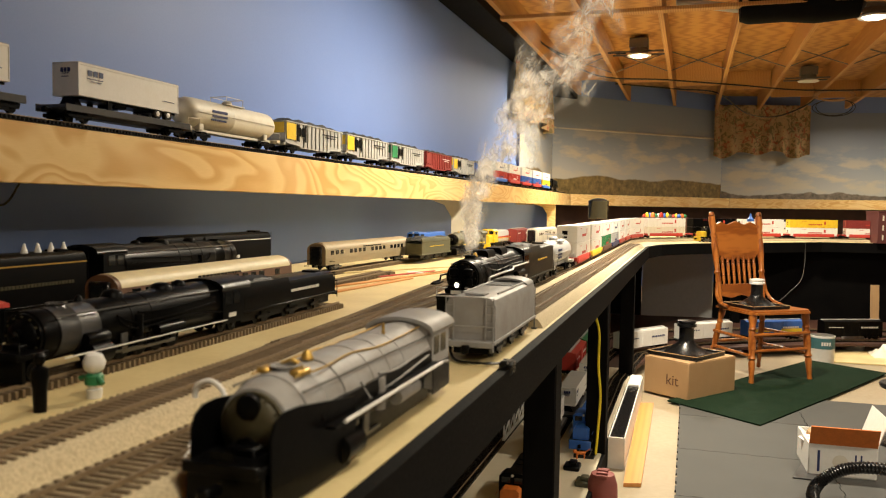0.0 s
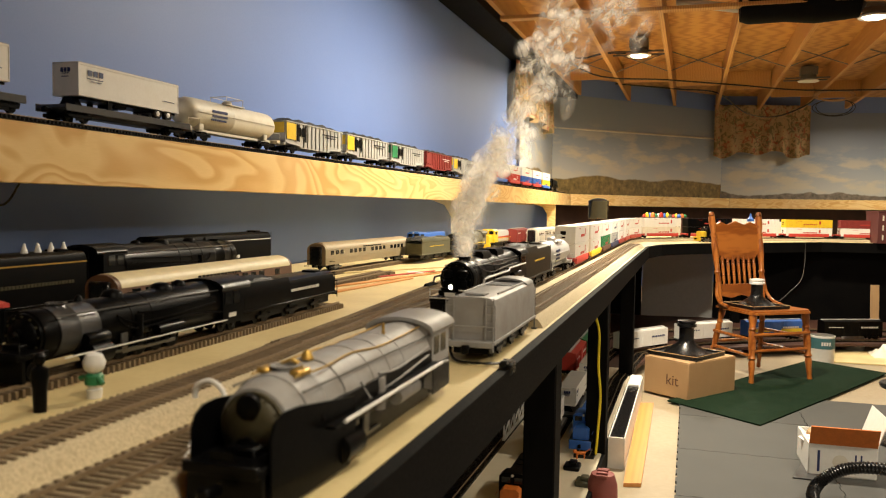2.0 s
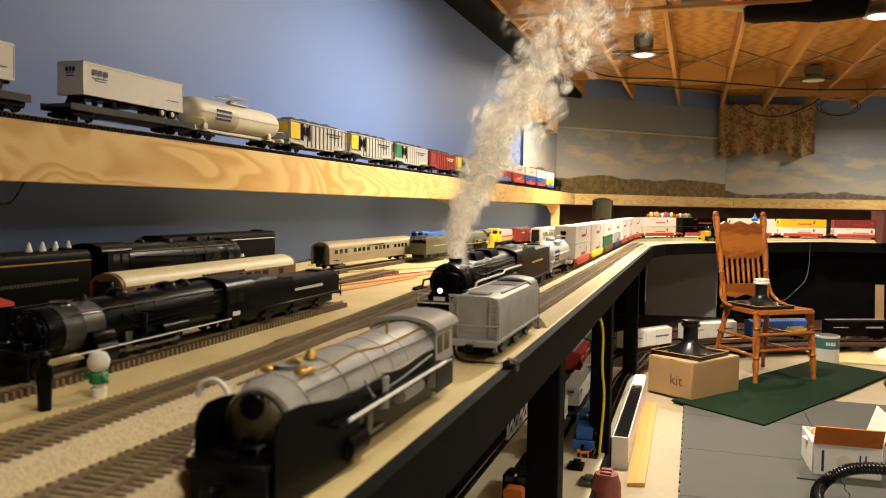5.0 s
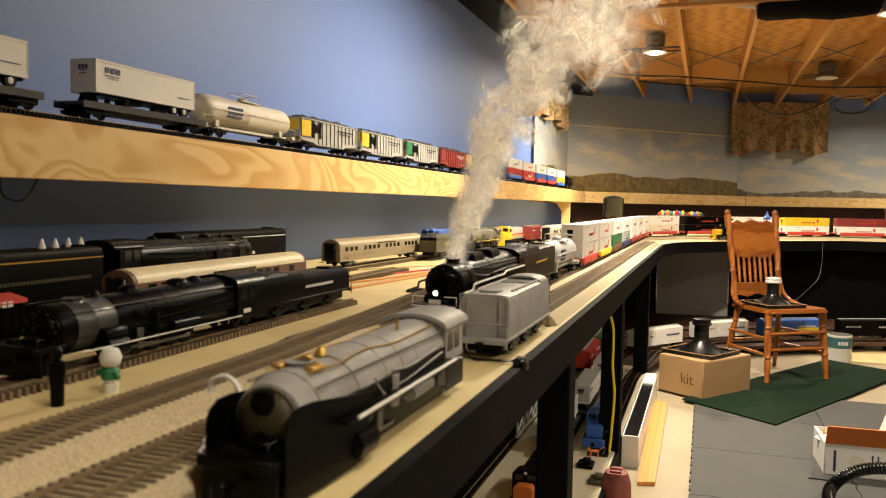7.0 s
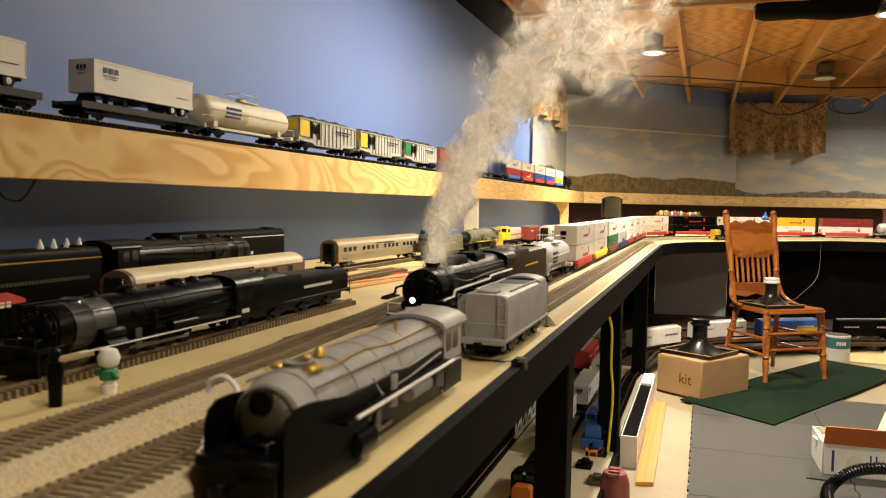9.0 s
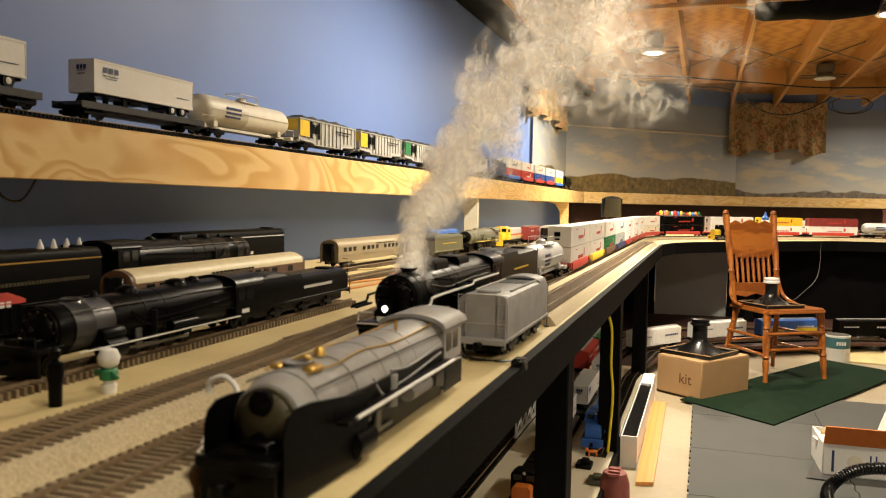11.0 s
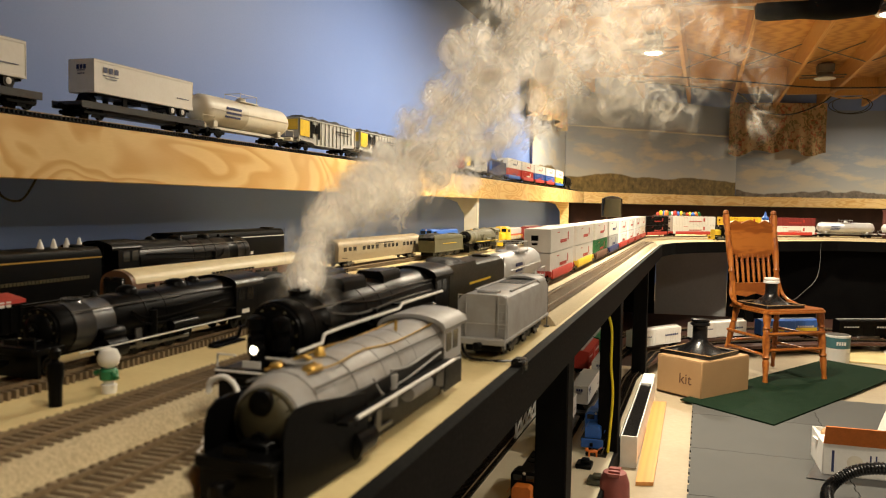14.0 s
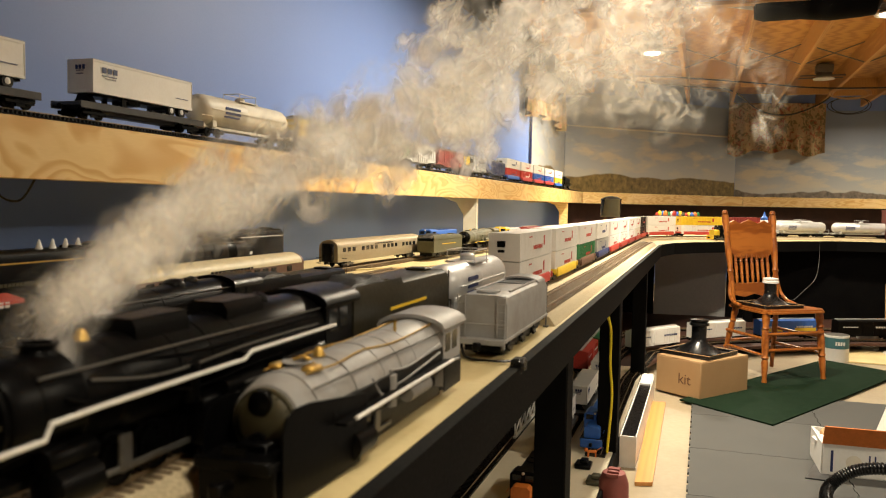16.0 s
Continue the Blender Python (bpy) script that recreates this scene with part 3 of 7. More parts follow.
def path(s):
    """Place and heading on the train's track at s."""
    if s < BEND:
        return XT, s, 90.0
    a = (s - BEND) / R1
    if a < TURN:
        return XT + R1 * (1 - math.cos(a)), BEND + R1 * math.sin(a), 90 - math.degrees(a)
    x, y, h = XT + R1 * (1 - math.cos(TURN)), BEND + R1 * math.sin(TURN), math.pi / 2 - TURN
    u = s - BEND - R1 * TURN
    if u < 0.95:
        return x + u * math.cos(h), y + u * math.sin(h), math.degrees(h)
    x, y, u = x + 0.95 * math.cos(h), y + 0.95 * math.sin(h), u - 0.95
    R2, turn2 = 1.6, radians(28)
    b = min(u / R2, turn2)
    x2 = x + R2 * (math.sin(h) - math.sin(h - b))
    y2 = y + R2 * (math.cos(h - b) - math.cos(h))
    rest = u - R2 * b
    return x2 + rest * math.cos(h - b), y2 + rest * math.sin(h - b), math.degrees(h - b)


def tracks():
    main = [path(s)[:2] for s in [-0.4, 0.5, 1.5, 2.5, 4.0, 5.5, 6.4] + [6.45 + 0.08 * i for i in range(36)] + [10.5, 12.5]]
    track(main, TABLE, "main model track on ballast, curving into the far corner", near=(0.35, 2.9))
    track([(-0.64, -0.3), (-0.645, 0.6), (-0.65, 1.1), (-0.68, 1.6), (-0.72, 2.1), (-0.76, 2.7), (-0.84, 3.6), (-0.92, 4.6), (-0.92, 6.0)], TABLE, "second model track on ballast beside the main line", near=(0.35, 2.6))
    track([(-0.67, 1.25), (-0.66, 1.6), (-0.63, 2.0), (-0.57, 2.5), (-0.52, 3.0), (-0.495, 3.4)], TABLE - 0.001, "crossover track joining the two lines", tie_step=0.0125)
    track([(-0.372, 1.75), (-0.372, 3.5), (-0.38, 5.4), (-0.37, 5.75)], TABLE, "empty siding track along the table edge", near=(9, 0))
    track([(-0.90, 0.3), (-0.90, 1.9)], TABLE, "storage track on bare plywood", ballast=False)
    track([(-1.34, 0.3), (-1.34, 2.6), (-1.28, 4.5), (-1.2, 6.8)], TABLE, "storage track near the wall", ballast=False)
    track([(-1.14, 1.3), (-1.14, 2.9)], TABLE, "storage track between parked engines", ballast=False)
    track([(-1.497, -0.8), (-1.497, 9.6)], SHELF + 0.004, "track along the upper shelf", ballast=False, tie_mat=RUBBER)
    # a black strip draws the shadow line below the shelf train
    tagged(part("track_strip", Shape().box(-1.55, -1.436, -0.9, 9.7, SHELF + 0.0012, SHELF + 0.0045), BLACKWOOD), "black strip in place of the shade under the shelf track", "trim", kind="structure")
    track([(-0.375, 3.12), (-0.375, 4.6), (-0.30, 5.5), (0.1, 6.1), (0.8, 6.55), (2.0, 7.0)], DECK, "storage track on the low deck", ballast=False, tie_mat=RUBBER)
    track([(-0.54, 2.95), (-0.54, 4.9), (-0.45, 5.8), (0.0, 6.4), (0.8, 6.8), (2.0, 7.2)], DECK, "storage track on the low deck", ballast=False, tie_mat=RUBBER)
    track([(-0.755, 0.6), (-0.755, 5.4), (-0.5, 6.4), (0.2, 6.9), (2.0, 7.5)], DECK, "storage track on the low deck", ballast=False, tie_mat=RUBBER)


# ---- rolling stock: local +Y runs towards the rear, z = 0 on the rail head ----
SHARED = {}
GEAR = {}


def shared(key, make):
    if key not in SHARED:
        SHARED[key] = make().mesh(key[0] if isinstance(key, tuple) else key)
    return SHARED[key]


def wheel_mesh(r, w=0.006):
    return shared(("wheel", r, w), lambda: Shape().lathe([(r * 0.3, -w * 0.8), (r * 0.35, -w * 0.5), (r * 0.8, -w * 0.35), (r * 0.86, -w * 0.5), (r, -w * 0.5), (r, w * 0.3), (r * 1.08, w * 0.35), (r * 1.08, w * 0.5), (r * 0.3, w * 0.5)], axis="X", n=18))


def truck(root, y, r=0.014, wb=0.055, half=0.036, m=None):
    m = m or BLACK
    f = shared(("truck", wb, half), lambda: Shape().box(-half - 0.004, -half + 0.002, -wb * 0.75, wb * 0.75, 0.010, 0.020, 0.002).box(half - 0.002, half + 0.004, -wb * 0.75, wb * 0.75, 0.010, 0.020, 0.002).box(-half, half, -0.008, 0.008, 0.012, 0.026, 0.002).box(-half - 0.003, -half + 0.001, -0.012, 0.012, 0.004, 0.026).box(half - 0.001, half + 0.003, -0.012, 0.012, 0.004, 0.026))
    t = part("truck", f, m, root, at=pose(0, y, 0))
    for s in (-1, 1):
        for e in (-1, 1):
            part("wheel", wheel_mesh(r), m if m is BLACK else STEEL, t, at=pose(s * 0.025, e * wb / 2, r, 0, 0, 0 if s < 0 else 180))
    return t


def coupler(root, y, s):
    part("coupler", shared(("coupler", s), lambda: Shape().box(-0.004, 0.004, min(0, s * 0.02), max(0, s * 0.02), 0.022, 0.030, 0.001).box(-0.007, 0.006, min(s * 0.014, s * 0.024), max(s * 0.014, s * 0.024), 0.019, 0.033, 0.002)), BLACK, root, at=pose(0, y, 0))


def bars(name, root, m, side, spans, depth=0.0006, along="Y", label="painted lettering"):
    """Lettering too small to read, as plain bars: (from, to, bottom, top) on the face at side."""
    s = Shape()
    for a, b, z0, z1 in spans:
        if along == "Y":
            s.box(min(side, side + depth), max(side, side + depth), a, b, z0, z1)
        else:
            s.box(a, b, min(side, side + depth), max(side, side + depth), z0, z1)
    return tagged(part(name, s, m, root, label), kind="stuff")


def letters(a, b, z0, z1, n):
    """n upright strokes of about letter width between a and b."""
    st = (b - a) / n
    return [(a + i * st + st * 0.12, a + i * st + st * 0.86, z0, z1) for i in range(n)]


def well_car(at, upper, lower, well, label, length=0.44):
    """Double-stack container car."""
    g = thing("container_car", at, label, "freight car", "container cars in the train")
    h, w = length / 2, 0.041
    part("well", Shape().prism([(-0.046, 0.012), (0.046, 0.012), (0.046, 0.034), (0.042, 0.040), (-0.042, 0.040), (-0.046, 0.034)], -h * 0.86, h * 0.86).box(-0.03, 0.03, -h - 0.03, h + 0.03, 0.024, 0.036, 0.002).box(-0.047, 0.047, -h - 0.008, -h + 0.004, 0.02, 0.038, 0.002).box(-0.047, 0.047, h - 0.004, h + 0.008, 0.02, 0.038, 0.002), well, g, "painted steel well")
    for z, m in ((0.020, lower), (0.0945, upper)):
        side = []
        for i in range(26):
            y = -h + 0.012 + i * (length - 0.024) / 26
            q = (length - 0.024) / 26
            side += [(w - 0.0012, y), (w - 0.0012, y + q * 0.4), (w + 0.0012, y + q * 0.5), (w + 0.0012, y + q * 0.9)]
        side = [(w + 0.0012, -h), (w + 0.0012, -h + 0.008)] + side + [(w + 0.0012, h - 0.008), (w + 0.0012, h)]
        c = Shape().prism(side + [(-x2, -y2) for x2, y2 in side], z, z + 0.072, "Z")
        box = part("container", c, m, g)
        dark = NAVY if well in (BLUE, NAVY) else (RED if m is not RED else WHITE)
        bars("lettering", box, dark, w + 0.0012, letters(-h * 0.25, h * 0.35, z + 0.024, z + 0.035, 7) + [(h * 0.42, h * 0.50, z + 0.030, z + 0.058), (-h * 0.5, -h * 0.32, z + 0.058, z + 0.061)])
        bars("lettering", box, BLACK, -h - 0.0009, [(-0.019, 0.003, z + 0.036, z + 0.052), (-0.017, 0.001, z + 0.022, z + 0.029)], -0.0006, "X")
    for s in (-1, 1):
        truck(g, s * (h + 0.0), wb=0.05)
        coupler(g, s * (h + 0.028), s)
    return g


def tank_car(at, m, label, length=0.52, r=0.047, group=""):
    g = thing("tank_car", at, label, "freight car", group)
    h = length / 2
    zc = 0.038 + r
    t = part("tank", Shape().lathe([(0.001, -h), (r * 0.45, -h + 0.004), (r * 0.8, -h + 0.016), (r * 0.97, -h + 0.034), (r, -h + 0.05), (r, -0.03), (r * 1.015, -0.028), (r * 1.015, -0.022), (r, -0.02), (r, h - 0.05), (r * 0.97, h - 0.034), (r * 0.8, h - 0.016), (r * 0.45, h - 0.004), (0.001, h)], (0, 0, zc), "Y", 32), m, g)
    part("dome", Shape().lathe([(0.016, 0), (0.016, 0.012), (0.012, 0.016), (0.004, 0.018)], (0, 0, zc + r - 0.003), "Z", 18), m, t)
    pf = Shape()
    for x in (-0.03, 0.03):
        pf.tube([(x, -0.05, zc + r * 0.78), (x, -0.05, zc + r + 0.022), (x, 0.05, zc + r + 0.022), (x, 0.05, zc + r * 0.78)], 0.0012, 6)
    pf.tube([(-0.03, -0.05, zc + r + 0.022), (0.03, -0.05, zc + r + 0.022)], 0.0012, 6).tube([(-0.03, 0.05, zc + r + 0.022), (0.03, 0.05, zc + r + 0.022)], 0.0012, 6).box(-0.034, 0.034, -0.055, 0.055, zc + r - 0.004, zc + r - 0.001)
    part("platform_rail", pf, m, g)
    fr = Shape().box(-0.018, 0.018, -h - 0.006, h + 0.006, 0.026, 0.036, 0.002)
    for s in (-1, 1):
        fr.box(-0.045, 0.045, s * h - 0.012, s * h + 0.012, 0.026, 0.038, 0.002).box(-0.035, 0.035, s * h * 0.72 - 0.012, s * h * 0.72 + 0.012, 0.03, 0.052, 0.003)
        for x in (-0.045, 0.045):
            fr.tube([(x, s * (h + 0.008), 0.03), (x, s * (h + 0.008), 0.062), (x, s * (h - 0.05), 0.062), (x, s * (h - 0.05), 0.04)], 0.0012, 6)
    part("underframe", fr, m, g)
    part("side_rail", Shape().tube([(r * 1.04, -h + 0.04, zc), (r * 1.04, h - 0.04, zc)], 0.0013, 6), m, g)
    bars("lettering", t, NAVY, r * 0.985, letters(-h * 0.62, -h * 0.2, zc + 0.006, zc + 0.014, 1) + letters(-h * 0.62, -h * 0.2, zc - 0.008, zc + 0.0, 1) + letters(-h * 0.6, -h * 0.28, zc - 0.02, zc - 0.014, 8), 0.0022)
    for s in (-1, 1):
        truck(g, s * h * 0.72)
        coupler(g, s * (h + 0.004), s)
    return g


def hopper(at, body, panel, label, length=0.48):
    """Ribbed coal hopper with a heaped load."""
    g = thing("coal_hopper", at, label, "freight car", "coal hoppers")
    h, w, z0, z1 = length / 2, 0.045, 0.022, 0.118
    b = Shape().prism([(-h, z1), (h, z1), (h, 0.045), (h * 0.93, 0.034), (h * 0.55, 0.030), (h * 0.5, z0), (-h * 0.5, z0), (-h * 0.55, 0.030), (-h * 0.93, 0.034), (-h, 0.045)], -w, w, "X")
    for i in range(15):
        y = -h + 0.004 + i * (length - 0.012) / 14
        lo = z0 + 0.004 if abs(y) < h * 0.48 else 0.046
        b.box(w - 0.001, w + 0.004, y, y + 0.005, lo, z1 - 0.002).box(-w - 0.004, -w + 0.001, y, y + 0.005, lo, z1 - 0.002)
    b.box(-w - 0.005, w + 0.005, -h - 0.002, h + 0.002, z1 - 0.005, z1, 0.001)
    for s in (-1, 1):
        for x in (-w, w):
            b.box(x - 0.002, x + 0.002, s * h - 0.003, s * h + 0.003, 0.03, 0.07)
        b.box(-w, w, s * h - 0.008, s * h + 0.008, 0.026, 0.036, 0.002)
    part("body", b, body, g)
    part("end_panel", Shape().box(w + 0.0042, w + 0.0052, -h + 0.002, -h + 0.075, 0.05, z1 - 0.008).box(-w * 0.9, w * 0.9, -h - 0.0012, -h - 0.0002, 0.072, z1 - 0.006), panel, g, "painted marking panel at the end")
    if panel in (YELLOW, GREEN):
        bars("lettering", g, BLACK, w + 0.0054, letters(-h + 0.09, -h + 0.15, 0.066, 0.10, 2) + [(-h + 0.08, -h + 0.095, 0.046, z1 - 0.008), (-h + 0.145, -h + 0.16, 0.046, z1 - 0.008)])
    bars("lettering", g, WHITE if body is MAROON else BLACK, w + 0.0054, letters(h * 0.2, h * 0.8, 0.088, 0.093, 10) + letters(h * 0.3, h * 0.7, 0.078, 0.082, 7))
    # heaped coal
    s, nx, ny = Shape(), 8, 34
    vs, fs = [], []
    for j in range(ny + 1):
        for i in range(nx + 1):
            x, y = -0.043 + 0.086 * i / nx, -h + 0.004 + (length - 0.008) * j / ny
            e = min(1, 4 * min(i / nx, 1 - i / nx), 8 * min(j / ny, 1 - j / ny))
            vs.append((x, y, z1 - 0.004 + e * (0.010 + 0.009 * abs(math.sin(j * 0.46 + at.translation.y)) + 0.004 * random.random())))
    fs = [(j * (nx + 1) + i, j * (nx + 1) + i + 1, (j + 1) * (nx + 1) + i + 1, (j + 1) * (nx + 1) + i) for j in range(ny) for i in range(nx)]
    n = len(vs)
    vs += [(-0.043, -h + 0.004, z1 - 0.02), (0.043, -h + 0.004, z1 - 0.02), (0.043, h - 0.004, z1 - 0.02), (-0.043, h - 0.004, z1 - 0.02)]
    part("coal_load", s.add(vs, fs + [(n, n + 1, n + 2, n + 3)]), COAL, g, "heaped black coal load")
    for e in (-1, 1):
        truck(g, e * h * 0.74)
        coupler(g, e * (h + 0.004), e)
    return g


def trailer_flat(at, label, length=0.5, trailer=True, offset=0.0):
    """Flat car carrying a white highway trailer."""
    g = thing("flat_car", at, "long dark flat car under a highway trailer", "freight car", "flat cars")
    h = length / 2
    part("deck", Shape().box(-0.043, 0.043, -h, h, 0.030, 0.040, 0.002).box(-0.047, -0.043, -h, h, 0.024, 0.042, 0.001).box(0.043, 0.047, -h, h, 0.024, 0.042, 0.001).box(-0.02, 0.02, -h * 0.6, h * 0.6, 0.016, 0.03, 0.002), GRAPHITE, g)
    part("hitch", Shape().prism([(-0.03, 0.04), (0.03, 0.04), (0.012, 0.066), (-0.012, 0.066)], -h * 0.78, -h * 0.70), BLACK, g)
    for e in (-1, 1):
        truck(g, e * h * 0.78)
        coupler(g, e * h, e)
    if trailer:
        t = thing("highway_trailer", at @ pose(0, offset, 0.0), label, "trailer", "highway trailers")
        L, z0, z1, w = 0.20, 0.068, 0.149, 0.039
        b = Shape().box(-w, w, -L, L, z0, z1, 0.002)
        for x in (-w, w):
            for y in (-L, L):
                b.box(x - 0.001, x + 0.001, y - 0.001, y + 0.001, z0, z1)
        b.box(-w - 0.0012, w + 0.0012, -L - 0.001, L + 0.001, z1 - 0.005, z1 + 0.0006, 0.0004).box(-w - 0.0012, w + 0.0012, -L - 0.001, L + 0.001, z0 - 0.0006, z0 + 0.006, 0.0004)
        part("body", b, WHITE, t)
        part("roof", Shape().box(-w - 0.0004, w + 0.0004, -L, L, z1 + 0.0008, z1 + 0.002), GREY, t, "grey roof")
        part("frame", Shape().box(-0.03, 0.03, -L * 0.9, L * 0.98, z0 - 0.007, z0 - 0.0007).box(-0.034, -0.028, -L * 0.45, -L * 0.37, 0.044, z0).box(0.028, 0.034, -L * 0.45, -L * 0.37, 0.044, z0).box(-0.028, 0.028, -L * 0.3, -L * 0.05, 0.052, z0, 0.003).box(-0.03, 0.03, L * 0.42, L * 0.9, 0.058, z0 - 0.005, 0.003), BLACK, t)
        tyre = shared("tyre", lambda: Shape().lathe([(0.009, -0.006), (0.0155, -0.006), (0.0165, -0.003), (0.0165, 0.003), (0.0155, 0.006), (0.009, 0.006)], axis="X", n=18))
        hub = shared("hub", lambda: Shape().lathe([(0.003, -0.008), (0.009, -0.0055), (0.009, 0.0055), (0.003, 0.008)], axis="X", n=14))
        for y in (L * 0.55, L * 0.78):
            for x in (-0.031, 0.031):
                w2 = part("wheel", tyre, RUBBER, t, at=pose(x, y, 0.057))
                part("hub", hub, EDGE, w2)
        bars("lettering", t, NAVY, w + 0.0012, letters(-L * 0.86, -L * 0.56, 0.120, 0.134, 3) + [(-L * 0.86, -L * 0.58, 0.112, 0.114), (-L * 0.8, -L * 0.6, 0.106, 0.1075), (L * 0.62, L * 0.9, 0.094, 0.096)], label="dark blue company lettering as bars")
        bars("lettering", t, NAVY, -L - 0.001, letters(-0.016, 0.016, 0.126, 0.137, 3) + [(-0.012, 0.012, 0.122, 0.124), (-0.012, 0.01, 0.114, 0.116)], -0.0006, "X")
    return g


def box_car(at, m, label, length=0.42, top=0.128, group="", stripe=None, name="box_car"):
    g = thing(name, at, label, "freight car", group)
    h, w = length / 2, 0.044
    b = Shape().prism([(-w, 0.032), (w, 0.032), (w, top - 0.010), (0, top), (-w, top - 0.010)], -h, h)
    ribs = Shape()
    for i in range(18):
        y = -h + 0.004 + i * (length - 0.012) / 17
        ribs.box(w - 0.001, w + 0.0018, y, y + 0.004, 0.036, top - 0.014).box(-w - 0.0018, -w + 0.001, y, y + 0.004, 0.036, top - 0.014)
    part("body", b, m, g)
    tagged(part("side_ribbing", ribs, m, g), kind="stuff")
    part("door", Shape().box(w + 0.001, w + 0.004, -0.045, 0.045, 0.036, top - 0.016, 0.001).box(w + 0.003, w + 0.005, -0.03, -0.027, 0.04, top - 0.02), m, g)
    part("roof_walk", Shape().box(-0.01, 0.01, -h, h, top - 0.001, top + 0.003), GREY, g)
    if stripe:
        part("stripe", Shape().box(w + 0.0021, w + 0.0028, -h + 0.01, -0.05, 0.06, 0.085).box(w + 0.0021, w + 0.0028, 0.05, h - 0.01, 0.06, 0.085), stripe, g, "painted side stripe")
    bars("lettering", g, EDGE if m not in (WHITE, SILVER, OFFWHITE) else NAVY, w + 0.0021, letters(0.06, h * 0.85, 0.088, 0.1, 7) + letters(-h * 0.85, -0.08, 0.092, 0.099, 6))
    part("underframe", Shape().box(-0.02, 0.02, -h, h, 0.022, 0.032, 0.001).box(-0.04, 0.04, -h, -h + 0.01, 0.02, 0.034).box(-0.04, 0.04, h - 0.01, h, 0.02, 0.034), BLACK, g)
    for e in (-1, 1):
        truck(g, e * h * 0.74)
        coupler(g, e * h, e)
    return g


def coach(at, m, roof, label, length=0.62, stripe=None):
    """Streamlined passenger car."""
    g = thing("passenger_car", at, label, "passenger car", "parked passenger cars")
    h, w = length / 2, 0.047
    prof = [(-w, 0.028), (w, 0.028), (w, 0.10)] + [(w * math.cos(a), 0.10 + 0.034 * math.sin(a)) for a in (math.pi * k / 10 for k in range(1, 10))] + [(-w, 0.10)]
    body = part("body", Shape().prism(prof, -h, h), m, g)
    rf = [(w * 1.01 * math.cos(a), 0.101 + 0.035 * math.sin(a)) for a in (math.pi * k / 10 for k in range(0, 11))]
    part("roof", Shape().prism(rf + [(-w * 0.8, 0.1), (w * 0.8, 0.1)], -h + 0.012, h - 0.012), roof, g)
    win = shared("window_pane", lambda: Shape().box(-0.0006, 0.0008, -0.014, 0.014, 0, 0.02, 0.0005))
    n = int(length / 0.045) - 2
    for i in range(n):
        y = -h + 0.06 + i * 0.045
        if i % 5 != 3:
            part("window", win, GLASS_DARK, g, at=pose(w, y, 0.076))
    fl = Shape()
    for k in range(6):
        fl.box(w - 0.0005, w + 0.0012, -h + 0.004, h - 0.004, 0.032 + k * 0.006, 0.0345 + k * 0.006)
    tagged(part("fluting", fl, m, g), kind="stuff")
    part("diaphragm", Shape().box(-0.03, 0.03, -h - 0.012, -h, 0.03, 0.118, 0.004), RUBBER, g, "dark end diaphragm")
    part("diaphragm", Shape().box(-0.03, 0.03, h, h + 0.012, 0.03, 0.118, 0.004), RUBBER, g, "dark end diaphragm")
    part("end_door", Shape().box(-0.017, 0.017, -h - 0.0135, -h - 0.012, 0.036, 0.108), GLASS_DARK, g)
    if stripe:
        part("stripe", Shape().box(w + 0.0001, w + 0.0011, -h, h, 0.066, 0.072), stripe, g)
    bars("lettering", g, BLACK, w + 0.0002, letters(-0.1, 0.1, 0.1015, 0.107, 12), 0.001)
    for e in (-1, 1):
        truck(g, e * h * 0.76, wb=0.07, m=STEEL)
        coupler(g, e * (h + 0.004), e)
    return g


